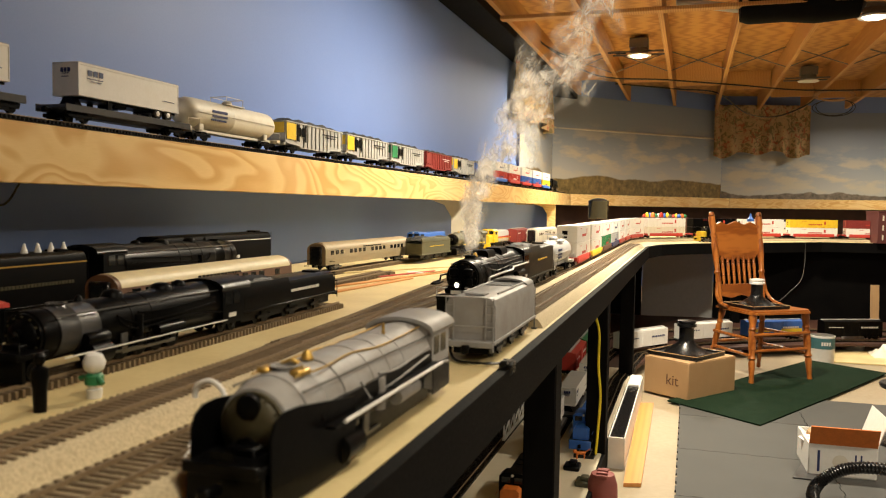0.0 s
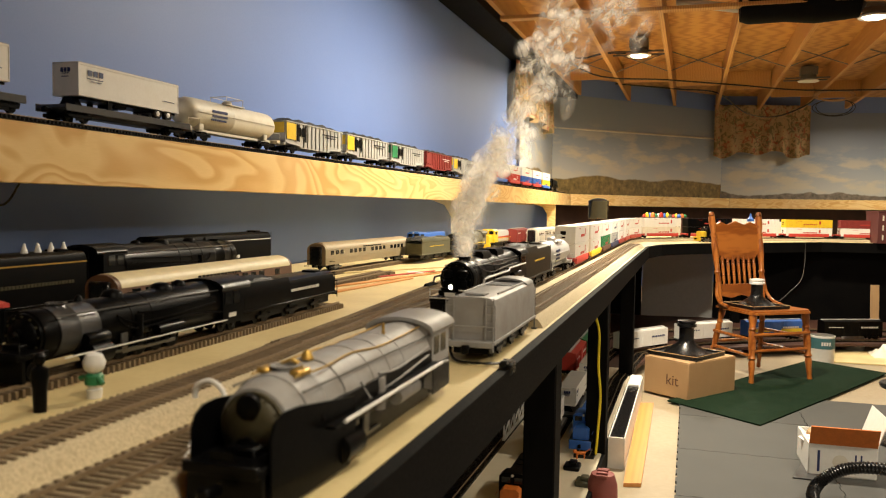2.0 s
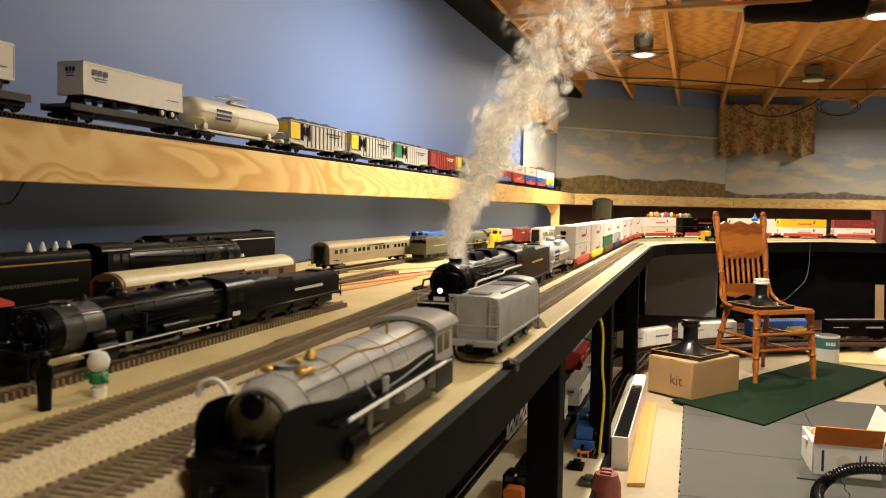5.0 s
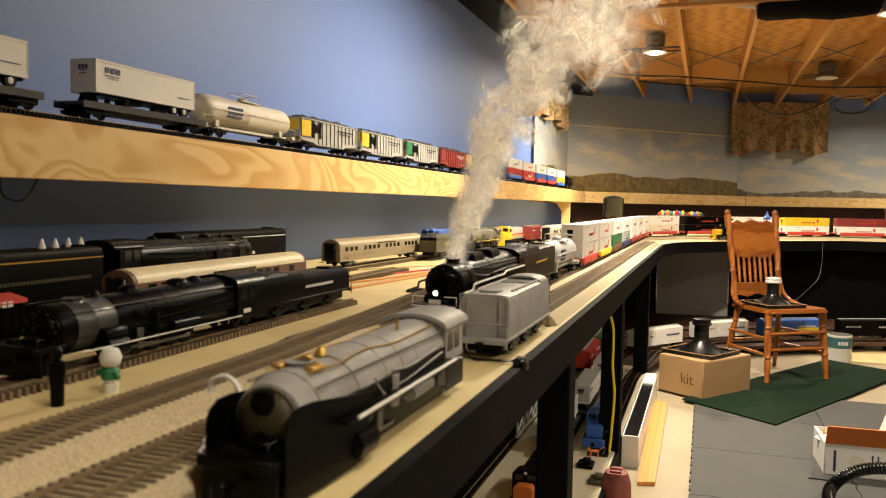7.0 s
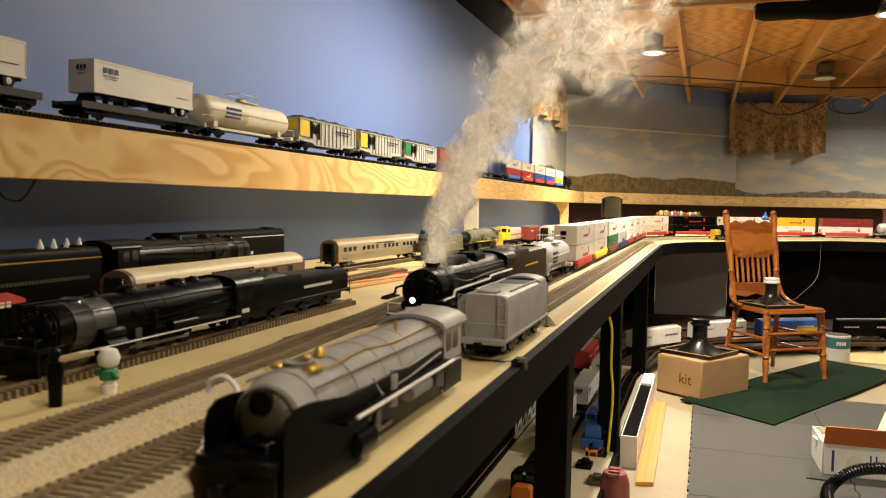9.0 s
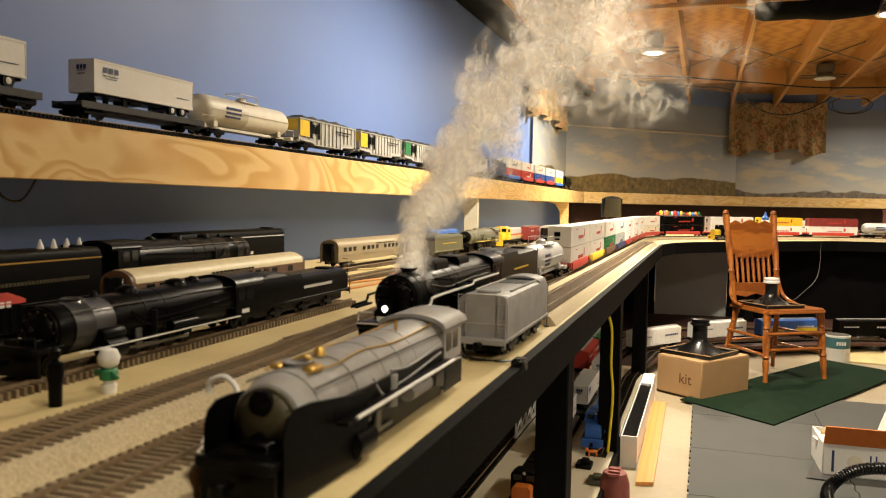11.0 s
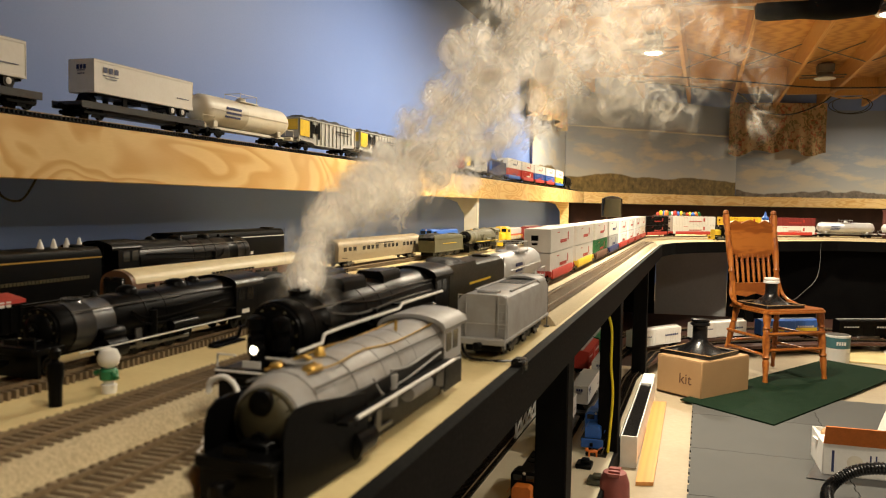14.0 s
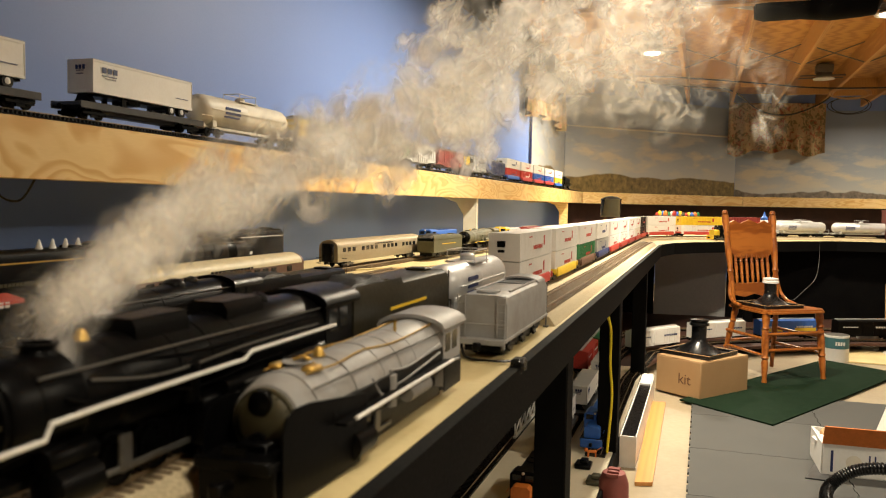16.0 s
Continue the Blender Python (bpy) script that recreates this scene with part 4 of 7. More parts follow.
def steam_engine(at, label, boiler=None, front=None, face=None, trim=None, length=0.62, rb=0.043, zc=0.098, drivers=((0.22, 4),), rd=0.024, ears=False, fittings=None, deck_light=False, group="", band=True, pilot=None):
    """Steam locomotive: boiler with domes, cab, cylinders, wheels, rods and pilot. Front at y = 0."""
    boiler, front, face, trim, fittings = boiler or BLACK, front or BLACK, face or BLACK, trim or EDGE, fittings or BRASS
    pilot = pilot or BLACK
    g = thing("steam_locomotive", at, label, "locomotive", group)
    L, y0 = length, 0.055
    cabf = L - 0.085
    prof = [(rb * 0.93, 0.165), (rb * 0.95, 0.17), (rb, 0.18), (rb, L * 0.55), (rb * 1.06, L * 0.6), (rb * 1.08, cabf)]
    if ears:
        prof = [(rb * 0.97, 0.165), (rb, 0.18), (rb, L * 0.5), (rb * 1.02, cabf)]
    part("boiler", Shape().lathe(prof, (0, 0, zc), "Y", 32), boiler, g)
    nose = 0.88 if ears else 1.0
    part("smokebox", Shape().lathe([(rb * 0.80 * nose, y0), (rb * 0.9 * nose, y0 + 0.002), (rb * 0.94 * nose, y0 + 0.008), (rb * 0.94, 0.085)], (0, 0, zc), "Y", 32).lathe([(rb * 0.955, 0.083), (rb * 0.955, 0.086), (rb * 0.94, 0.086)], (0, 0, zc), "Y", 32), (face if front is GRAPHITE else front), g, "smokebox at the front of the boiler")
    part("smokebox_shell", Shape().lathe([(rb * 0.94, 0.085), (rb * 0.94, 0.122), (rb * 0.955, 0.123), (rb * 0.955, 0.126), (rb * 0.94, 0.127), (rb * 0.94, 0.168)], (0, 0, zc), "Y", 32), front, g, "banded shell of the smokebox")
    fc = part("smokebox_door", Shape().lathe([(0.002, y0 - 0.012), (rb * 0.4, y0 - 0.010), (rb * 0.62, y0 - 0.006), (rb * 0.66, y0 - 0.003), (rb * 0.82 * nose, y0 - 0.003), (rb * 0.84 * nose, y0 + 0.001)], (0, 0, zc), "Y", 28), face, g)
    clamp = shared("door_clamp", lambda: Shape().box(-0.0012, 0.0012, -0.0055, 0, -0.0018, 0.0018, 0.0004))
    for k in range(12):
        a = math.pi * 2 * k / 12
        part("door_clamp", clamp, face, fc, at=pose(rb * 0.72 * nose * math.cos(a), y0, zc + rb * 0.72 * nose * math.sin(a), 0, math.degrees(-a), 0))
    if band:
        for y in [0.235 + 0.05 * k for k in range(int((cabf - 0.25) / 0.05))]:
            part("boiler_band", Shape().lathe([(rb * 1.005, y), (rb * 1.022, y + 0.0005), (rb * 1.022, y + 0.003), (rb * 1.005, y + 0.0035)], (0, 0, zc), "Y", 32), boiler, g)
    zt = zc + rb
    tall = 0.6 if deck_light else 0.4
    part("chimney", Shape().lathe([(r, q * tall) for r, q in ((0.018, -0.012), (0.014, 0.0), (0.0125, 0.006), (0.015, 0.012), (0.016, 0.014), (0.011, 0.014), (0.010, 0.002))], (0, 0.115, zt - 0.004), "Z", 20), front, g)
    for y, r in () if ears else ((0.235, 0.017), (0.36, 0.020), (L * 0.72, 0.013)):
        part("dome", Shape().lathe([(r * 1.25, -0.014), (r * 1.05, -0.004), (r, 0.004), (r * 0.8, 0.009), (r * 0.3, 0.012), (0.001, 0.0123)], (0, y, zt - 0.001), "Z", 20), boiler, g)
    if deck_light:
        for y, ln, w2 in ((0.20, 0.075, 0.022), (0.335, 0.07, 0.024)):
            part("sand_dome", Shape().prism([(-w2, -0.014), (w2, -0.014), (w2, 0.004), (w2 * 0.75, 0.012), (-w2 * 0.75, 0.012), (-w2, 0.004)], y, y + ln), boiler, g).location.z = zt
        for s in (-1, 1):
            part("front_pump", Shape().lathe([(0.006, -0.02), (0.0105, -0.018), (0.0105, -0.004), (0.007, -0.002), (0.007, 0.003), (0.0105, 0.005), (0.0105, 0.018), (0.004, 0.021)], (s * 0.017, y0 - 0.014, zc + 0.002), "Z", 14), boiler, g)
            for k in range(3):
                part("feed_pipe", Shape().tube(spline([(s * rb * (0.97 - 0.1 * k), 0.10 + 0.03 * k, zc + 0.01 + 0.008 * k), (s * rb * 1.03, 0.16 + 0.05 * k, zc - 0.004 + 0.012 * k), (s * rb * 1.04, 0.30 + 0.05 * k, zc + 0.002 + 0.010 * k), (s * rb * 1.06, cabf - 0.02, zc + 0.012 * k)]), 0.0015, 6), STEEL if k == 1 else boiler, g)
            part("side_tank", Shape().lathe([(0.006, 0.0), (0.0095, 0.004), (0.0095, 0.10), (0.006, 0.104)], (s * (rb + 0.004), 0.40, zc - 0.018), "Y", 14), boiler, g)
    else:
        for s in (-1, 1):
            for k in range(2):
                part("feed_pipe", Shape().tube(spline([(s * rb * 0.98, 0.20 + 0.05 * k, zc + 0.014), (s * rb * 1.04, 0.26 + 0.05 * k, zc - 0.004 + 0.014 * k), (s * rb * 1.07, cabf - 0.02, zc + 0.006 + 0.012 * k)]), 0.0014, 6), boiler, g)
    part("bell", Shape().lathe([(0.007, 0), (0.006, 0.003), (0.004, 0.008), (0.001, 0.010)], (0.0, 0.16, zt - 0.001), "Z", 14), fittings, g, "small brass bell")
    part("whistle", Shape().rod((0.012, L * 0.66, zt - 0.006), (0.012, L * 0.66, zt + 0.012), 0.002, n=8), fittings, g)
    # cab
    cw, cz0, cz1 = 0.047, max(0.02, zc - 0.048), zc + rb + 0.002
    arc = [(cw * math.cos(a), cz1 - 0.014 + 0.018 * math.sin(a)) for a in (math.pi * k / 8 for k in range(9))]
    cab = part("cab", Shape().prism([(-cw, cz0), (cw, cz0), (cw, cz1 - 0.014)] + arc[1:-1] + [(-cw, cz1 - 0.014)], cabf, L - 0.01), boiler, g)
    part("cab_roof", Shape().prism([(x * 1.06, z + 0.002) for x, z in arc] + [(x * 1.0, z - 0.003) for x, z in arc[::-1]], cabf - 0.004, L + 0.012), boiler, g)
    for s in (-1, 1):
        for y in (cabf + 0.018, cabf + 0.048):
            part("cab_window", Shape().box(s * cw - 0.0008, s * cw + 0.0008, y - 0.011, y + 0.011, cz1 - 0.045, cz1 - 0.02), GLASS_DARK, cab)
        part("number_board", Shape().box(s * (cw + 0.0004) - 0.0006, s * (cw + 0.0004) + 0.0006, cabf + 0.02, cabf + 0.045, cz0 + 0.012, cz0 + 0.02), trim, cab, "light number bar")
    # running boards, stepping up towards the cab
    for s in (-1, 1):
        x = s * (rb + 0.004)
        rbz = zc - 0.030 if not ears else 0.058
        up = 0.006 if deck_light else 0.0
        rbz = 0.083 if deck_light else rbz
        part("running_board", Shape().box(min(x, x + s * 0.012), max(x, x + s * 0.012), 0.10, L * 0.52, rbz - 0.003, rbz).box(min(x, x + s * 0.012), max(x, x + s * 0.012), L * 0.52, cabf, rbz + up - 0.002, rbz + up + 0.001), boiler if not ears else BLACK, g)
        xe = x + s * 0.0125
        if deck_light:
            part("front_step", Shape().box(min(x, x + s * 0.012), max(x, x + s * 0.012), 0.004, 0.066, 0.067, 0.070), BLACK, g)
            if s < 0:
                xe -= s * 0.004
        part("edge_stripe", Shape().tube(([(xe, 0.004, 0.071), (xe, 0.062, 0.072), (xe, 0.068, rbz - 0.001)] if deck_light else []) + [(xe, 0.12 if deck_light or ears else 0.07, rbz), (xe, L * 0.52, rbz), (xe, L * 0.54, rbz + up), (xe, cabf, rbz + up)], 0.0022 if deck_light or ears else 0.0012, 6), BLACK if deck_light and s < 0 else trim, g, "running board edge")
        part("handrail", Shape().tube([(s * rb * 0.82, 0.08, zc + rb * 0.66), (s * rb * 0.86, L * 0.5, zc + rb * 0.66), (s * rb * 0.92, cabf, zc + rb * 0.66)], 0.0012, 6), STEEL, g)
        pump = Shape()
        pump.rod((s * (rb - 0.001), 0.25, zc - 0.026), (s * (rb - 0.001), 0.25, zc + 0.010), 0.008, n=12).rod((s * (rb + 0.004), 0.29, zc - 0.022), (s * (rb + 0.004), 0.36, zc - 0.022), 0.009, n=12)
        pump.tube(spline([(s * rb * 1.0, 0.2, zc + 0.01), (s * (rb + 0.003), 0.24, zc - 0.012), (s * (rb + 0.003), 0.38, zc - 0.008), (s * (rb + 0.005), 0.5, zc - 0.016)]), 0.0018, 6)
        part("air_pump", pump, boiler, g)
    # frame, cylinders, wheels, rods
    part("frame", Shape().box(-0.016, 0.016, 0.03, L - 0.02, 0.022, 0.052, 0.002).box(-0.03, 0.03, cabf - 0.05, L, 0.024, 0.05, 0.003), BLACK, g)
    wm = shared(("driver", rd), lambda: Shape().lathe([(rd * 0.3, -0.0064), (rd * 0.35, -0.004), (rd * 0.8, -0.0028), (rd * 0.86, -0.004), (rd, -0.004), (rd, 0.0024), (rd * 1.08, 0.0028), (rd * 1.08, 0.004), (rd * 0.3, 0.004)], axis="X", n=22).prism([(rd * 0.82 * math.cos(a), rd * 0.82 * math.sin(a)) for a in (math.pi * (1.12 + 0.76 * k / 8) for k in range(9))], -0.0052, -0.002, "X"))
    for ys, n in drivers:
        for s in (-1, 1):
            part("cylinder", Shape().lathe([(0.012, 0), (0.0165, 0.003), (0.0165, 0.045), (0.012, 0.048)], (s * 0.042, ys - 0.092, rd + 0.004), "Y", 18).lathe([(0.009, 0), (0.0105, 0.003), (0.0105, 0.045), (0.009, 0.048)], (s * 0.040, ys - 0.092, rd + 0.026), "Y", 14), BLACK, g)
            for k in range(n):
                GEAR.setdefault(g, []).append(part("driver", wm, BLACK, g, at=pose(s * 0.026, ys + k * rd * 2.15, rd, 0, 0, 0 if s < 0 else 180)))
            part("side_rod", Shape().box(s * 0.034 - 0.0015, s * 0.034 + 0.0015, ys - 0.004, ys + (n - 1) * rd * 2.15 + 0.004, rd - 0.010, rd - 0.004, 0.0007).box(s * 0.038 - 0.0015, s * 0.038 + 0.0015, ys - 0.05, ys + rd * 2.15, rd - 0.006, rd - 0.0015, 0.0006).box(s * 0.038 - 0.002, s * 0.038 + 0.002, ys - 0.01, ys + 0.004, rd - 0.004, rd + 0.024, 0.0006), STEEL, g)
    for s in (-1, 1):
        for y in (0.045, L - 0.06, L - 0.025):
            part("small_wheel", wheel_mesh(0.015), BLACK, g, at=pose(s * 0.025, y, 0.015, 0, 0, 0 if s < 0 else 180))
    # pilot deck
    pw = 0.037 if ears else 0.045
    part("pilot", Shape().box(-pw, pw, 0.0, 0.055, 0.036, 0.044, 0.001).prism([(-pw, 0.004), (pw, 0.004), (pw, 0.038), (-pw, 0.038)], 0.006, 0.012).box(-pw, pw, -0.002, 0.004, 0.036, 0.047, 0.001), BLACK, g)
    rail_z = 0.062
    if not ears:
        part("pilot_rail", Shape().tube([(-0.044, 0.002, 0.044), (-0.044, 0.002, rail_z), (-0.02, 0.002, rail_z)], 0.0014, 6).tube([(0.044, 0.002, 0.044), (0.044, 0.002, rail_z), (0.02, 0.002, rail_z)], 0.0014, 6).tube([(-0.044, -0.0025, 0.044), (0.044, -0.0025, 0.044)], 0.0016, 6), pilot, g)
    hz, hy = (0.068, 0.012) if deck_light else (zc + 0.004, y0 - 0.012)
    hz = zc - 0.014 if ears else hz
    hl = part("headlight", Shape().lathe([(0.005, hy + 0.012), (0.0085, hy + 0.008), (0.0085, hy - 0.004), (0.007, hy - 0.004)], (0, 0, hz), "Y", 18).box(-0.006, 0.006, hy - 0.002, hy + 0.01, hz - 0.03 if deck_light else hz - 0.008, hz - 0.006), BLACK if ears else boiler, g)
    part("lens", Shape().lathe([(0.001, hy - 0.0055), (0.004, hy - 0.005), (0.0055, hy - 0.0038)], (0, 0, hz), "Y", 16), HEADLIGHT if deck_light else (BLACK if ears else GLASS_DARK), hl)
    part("number_plate", Shape().box(-0.012, 0.012, 0.0035, 0.0045, 0.048, 0.056), pilot, g)
    coupler(g, -0.002, -1)
    if ears:
        part("lower_casing", Shape().prism([(rb * 1.06 * math.cos(a), zc + rb * 1.06 * math.sin(a)) for a in (math.pi * (0.93 + 1.14 * k / 14) for k in range(15))], 0.10, cabf - 0.002), BLACK, g, "black casing below the boiler")
        # black discs give the dark of two recesses by colour alone
        part("face_recess", Shape().lathe([(0.012, -0.002), (0.012, -0.010), (0.004, -0.012)], (0, y0 - 0.001, zc + 0.020), "Y", 18), BLACK, fc, "black disc for a shaded recess on the smokebox front")
        part("face_recess", Shape().lathe([(0.010, -0.002), (0.010, -0.011), (0.004, -0.012)], (0, y0 - 0.001, zc - 0.016), "Y", 18), BLACK, fc, "black disc for a shaded recess on the smokebox front")
        for s in (-1, 1):
            part("brass_pipe", Shape().tube(spline([(s * rb * 0.5, 0.09, zc + rb * 0.9), (s * rb * 0.56, 0.15, zc + rb * 0.88), (s * rb * 0.5, 0.22, zc + rb * 0.92), (s * rb * 0.62, 0.30, zc + rb * 0.83), (s * rb * 0.62, cabf, zc + rb * 0.9)]), 0.0011, 6).tube(spline([(s * rb * 0.5, 0.12, zc + rb * 0.9), (0, 0.125, zc + rb + 0.004), (-s * rb * 0.2, 0.13, zc + rb)]), 0.0015, 6), fittings, g, "brass pipe along the boiler")
            part("frame_skirt", Shape().box(min(s * 0.030, s * 0.036), max(s * 0.030, s * 0.036), 0.15, cabf + 0.02, 0.004, 0.05, 0.001), BLACK, g, "dark side frame")
            part("cab_skirt", Shape().box(min(s * 0.0474, s * 0.0486), max(s * 0.0474, s * 0.0486), cabf, L - 0.008, 0.012, 0.052, 0.0005), BLACK, g, "black skirt below the cab")
            part("valve_box", Shape().box(s * 0.018 - 0.007, s * 0.018 + 0.007, 0.10, 0.122, zc + rb * 0.86, zc + rb * 0.99, 0.002), fittings, g)
        for s in (-1, 1):
            x = s * (rb + 0.006)
            part("smoke_deflector", Shape().prism([(q - 0.165, h - 0.005) for q, h in [(0.016, 0.0), (0.155, 0.004), (0.168, 0.03), (0.165, zc + 0.008), (0.06, zc + 0.022), (0.036, zc + 0.022), (0.022, zc + 0.016), (0.016, zc + 0.004)]], -0.001, 0.001, "X"), BLACK, g, "black smoke deflector plate", pose(x, 0.165, 0.005, 0, 0, -s * 4.5))
    return g


def tender(at, m, label, length=0.40, trim=None, text=None, h=0.128, group="", textspan=(-0.1, 0.1, 0.075, 0.085, 10), coal=True, arch=False):
    """Tender with coal bunker; its front is at y = 0."""
    g = thing("tender", at, label, "tender", group)
    w = 0.045
    bunk = length * 0.45 if coal else 0.006
    prof = [(-w, 0.034), (w, 0.034), (w, h - 0.016), (w * 0.9, h - 0.005), (w * 0.7, h), (-w * 0.7, h), (-w * 0.9, h - 0.005), (-w, h - 0.016)]
    body = Shape().prism(prof, bunk, length - 0.012)
    if coal:
        body.prism([(-w, 0.034), (w, 0.034), (w, h - 0.03), (-w, h - 0.03)], 0.004, bunk)
    for s in (-1, 1) if coal else ():
        body.prism([(s * w, h - 0.03), (s * w, h - 0.012), (s * w * 0.86, h + 0.004), (s * w * 0.80, h + 0.004), (s * w * 0.92, h - 0.014), (s * w * 0.94, h - 0.03)], 0.004, bunk)
    body.box(-w - 0.002, w + 0.002, 0, length, 0.030, 0.036, 0.001)
    part("body", body, m, g)
    if arch:
        hood = [(w * 0.92 * math.cos(q), h - 0.004 + 0.013 * math.sin(q)) for q in (math.pi * k / 12 for k in range(13))]
        part("hood", Shape().prism(hood, 0.008, 0.075), m, g, "arched hood over the coal opening")
        part("opening", Shape().prism([(x * 0.8, h - 0.003 + (z - h + 0.004) * 0.62) for x, z in hood], 0.075, 0.0756).box(-w * 0.62, w * 0.62, 0.076, 0.15, h + 0.0002, h + 0.0012), COAL, g, "dark coal opening")
        for s in (-1, 1):
            part("coping", Shape().tube([(s * w * 0.72, 0.075, h + 0.001), (s * w * 0.72, length - 0.08, h + 0.001)], 0.0022, 6), m, g)
    if coal:
        c, nx, ny = Shape(), 6, 16
        vs = [(-w * 0.84 + w * 1.68 * i / nx, 0.008 + (bunk - 0.01) * j / ny, h - 0.012 + (0.022 * min(1, 3 * min(j / ny, 1 - j / ny)) if 0 < i < nx else 0) + random.uniform(-0.004, 0.004)) for j in range(ny + 1) for i in range(nx + 1)]
        fs = [(j * (nx + 1) + i, j * (nx + 1) + i + 1, (j + 1) * (nx + 1) + i + 1, (j + 1) * (nx + 1) + i) for j in range(ny) for i in range(nx)]
        k = len(vs)
        vs += [(-w * 0.84, 0.008, h - 0.029), (w * 0.84, 0.008, h - 0.029), (w * 0.84, bunk - 0.002, h - 0.029), (-w * 0.84, bunk - 0.002, h - 0.029)]
        part("coal_load", c.add(vs, fs + [(k, k + 1, k + 2, k + 3)]), COAL, g, "heaped black coal")
    part("underbody", Shape().box(-0.033, 0.033, 0.01, length - 0.02, 0.010, 0.030, 0.002), BLACK, g, "dark underframe")
    part("hatch", Shape().box(-0.018, 0.018, length - 0.07, length - 0.035, h - 0.001, h + 0.005, 0.002), m, g)
    for x in (-0.036, 0.036):
        ld, y = Shape(), length - 0.006
        ld.tube([(x - 0.007, y, 0.03), (x - 0.007, y, h)], 0.001, 6).tube([(x + 0.007, y, 0.03), (x + 0.007, y, h)], 0.001, 6)
        for k in range(6):
            ld.tube([(x - 0.007, y, 0.04 + k * 0.014), (x + 0.007, y, 0.04 + k * 0.014)], 0.0008, 6)
        part("ladder", ld, m, g)
    part("end_rail", Shape().tube([(-w, length + 0.004, 0.02), (-w, length + 0.004, 0.062), (w, length + 0.004, 0.062), (w, length + 0.004, 0.02)], 0.0014, 6).box(-w, w, length, length + 0.006, 0.026, 0.036, 0.001), m, g)
    if trim:
        part("edge_stripe", Shape().box(w + 0.0001, w + 0.0012, 0.004, length - 0.012, h - 0.024, h - 0.021), trim, g)
    if text:
        a, b2, z0, z1, n = textspan
        bars("lettering", g, text, w, letters(length / 2 + a, length / 2 + b2, z0, z1, n), 0.0012, label="company lettering as plain bars")
        bars("lettering", g, text, -w, letters(length / 2 + a, length / 2 + b2, z0, z1, n), -0.0012)
    for e in (0.22, 0.5, 0.78):
        truck(g, length * e, r=0.014, wb=0.04, half=0.034)
    coupler(g, length + 0.004, 1)
    return g


def diesel(at, m, label, nose=None, stripe=None, length=0.5, cabcol=None, name="diesel_locomotive", hood=True):
    """Road-switcher or cab-unit diesel; front at y = 0."""
    g = thing(name, at, label, "locomotive", "parked diesel engines")
    L, w = length, 0.031 if hood else 0.045
    part("walkway", Shape().box(-0.046, 0.046, 0, L, 0.034, 0.044, 0.002).box(-0.018, 0.018, L * 0.32, L * 0.66, 0.008, 0.034, 0.006), m if not hood else BLACK, g)
    part("hood", Shape().prism([(-w, 0.044), (w, 0.044), (w, 0.108), (w * 0.8, 0.117), (-w * 0.8, 0.117), (-w, 0.108)], L * 0.32, L - 0.02), m, g)
    cab = part("cab", Shape().prism([(-0.044, 0.044), (0.044, 0.044), (0.044, 0.116), (0.03, 0.128), (-0.03, 0.128), (-0.044, 0.116)], L * 0.17, L * 0.32), cabcol or m, g)
    part("nose", Shape().prism([(-w, 0.044), (w, 0.044), (w, 0.082), (w * 0.7, 0.09), (-w * 0.7, 0.09), (-w, 0.082)], 0.015, L * 0.17) if hood else Shape().prism([(-0.044, 0.04), (0.044, 0.04), (0.044, 0.09), (0.03, 0.10), (-0.03, 0.10), (-0.044, 0.09)], 0.004, L * 0.17), nose or m, g)
    for x0, x1 in ((-0.036, -0.006), (0.006, 0.036)):
        part("windshield", Shape().box(x0, x1, L * 0.17 - 0.0012, L * 0.17 + 0.0005, 0.096, 0.116, 0.0005), GLASS_DARK, cab)
    for s in (-1, 1):
        part("cab_window", Shape().box(s * 0.044 - 0.0008, s * 0.044 + 0.0008, L * 0.2, L * 0.28, 0.094, 0.112), GLASS_DARK, cab)
        if stripe:
            part("stripe", Shape().box(s * (w + 0.0006) - 0.0006, s * (w + 0.0006) + 0.0006, L * 0.33, L - 0.03, 0.066, 0.078), stripe, g)
        hr = Shape().tube([(s * 0.045, 0.01, 0.07), (s * 0.045, L * 0.16, 0.07)], 0.001, 6).tube([(s * 0.045, L * 0.33, 0.07), (s * 0.045, L - 0.01, 0.07)], 0.001, 6)
        for k in range(9):
            y = L * 0.33 + k * (L * 0.66 / 8)
            hr.tube([(s * 0.045, y, 0.044), (s * 0.045, y, 0.07)], 0.001, 6)
        part("handrail", hr, nose or m, g)
    part("fan", Shape().lathe([(0.02, 0), (0.02, 0.004), (0.004, 0.005)], (0, L * 0.6, 0.116), "Z", 16).lathe([(0.02, 0), (0.02, 0.004), (0.004, 0.005)], (0, L * 0.75, 0.116), "Z", 16), m, g)
    part("pilot", Shape().box(-0.044, 0.044, -0.003, 0.004, 0.008, 0.044, 0.002), nose or m, g)
    part("headlight", Shape().lathe([(0.001, -0.003), (0.005, 0), (0.005, 0.004)], (0, L * 0.17 - 0.002, 0.121), "Y", 12), OFFWHITE, g)
    for e in (0.2, 0.8):
        truck(g, L * e, r=0.015, wb=0.07, half=0.036)
    coupler(g, 0, -1)
    coupler(g, L, 1)
    return g

# ---- trains ----
SMALL = Matrix.Diagonal((0.85, 0.92, 0.80, 1))

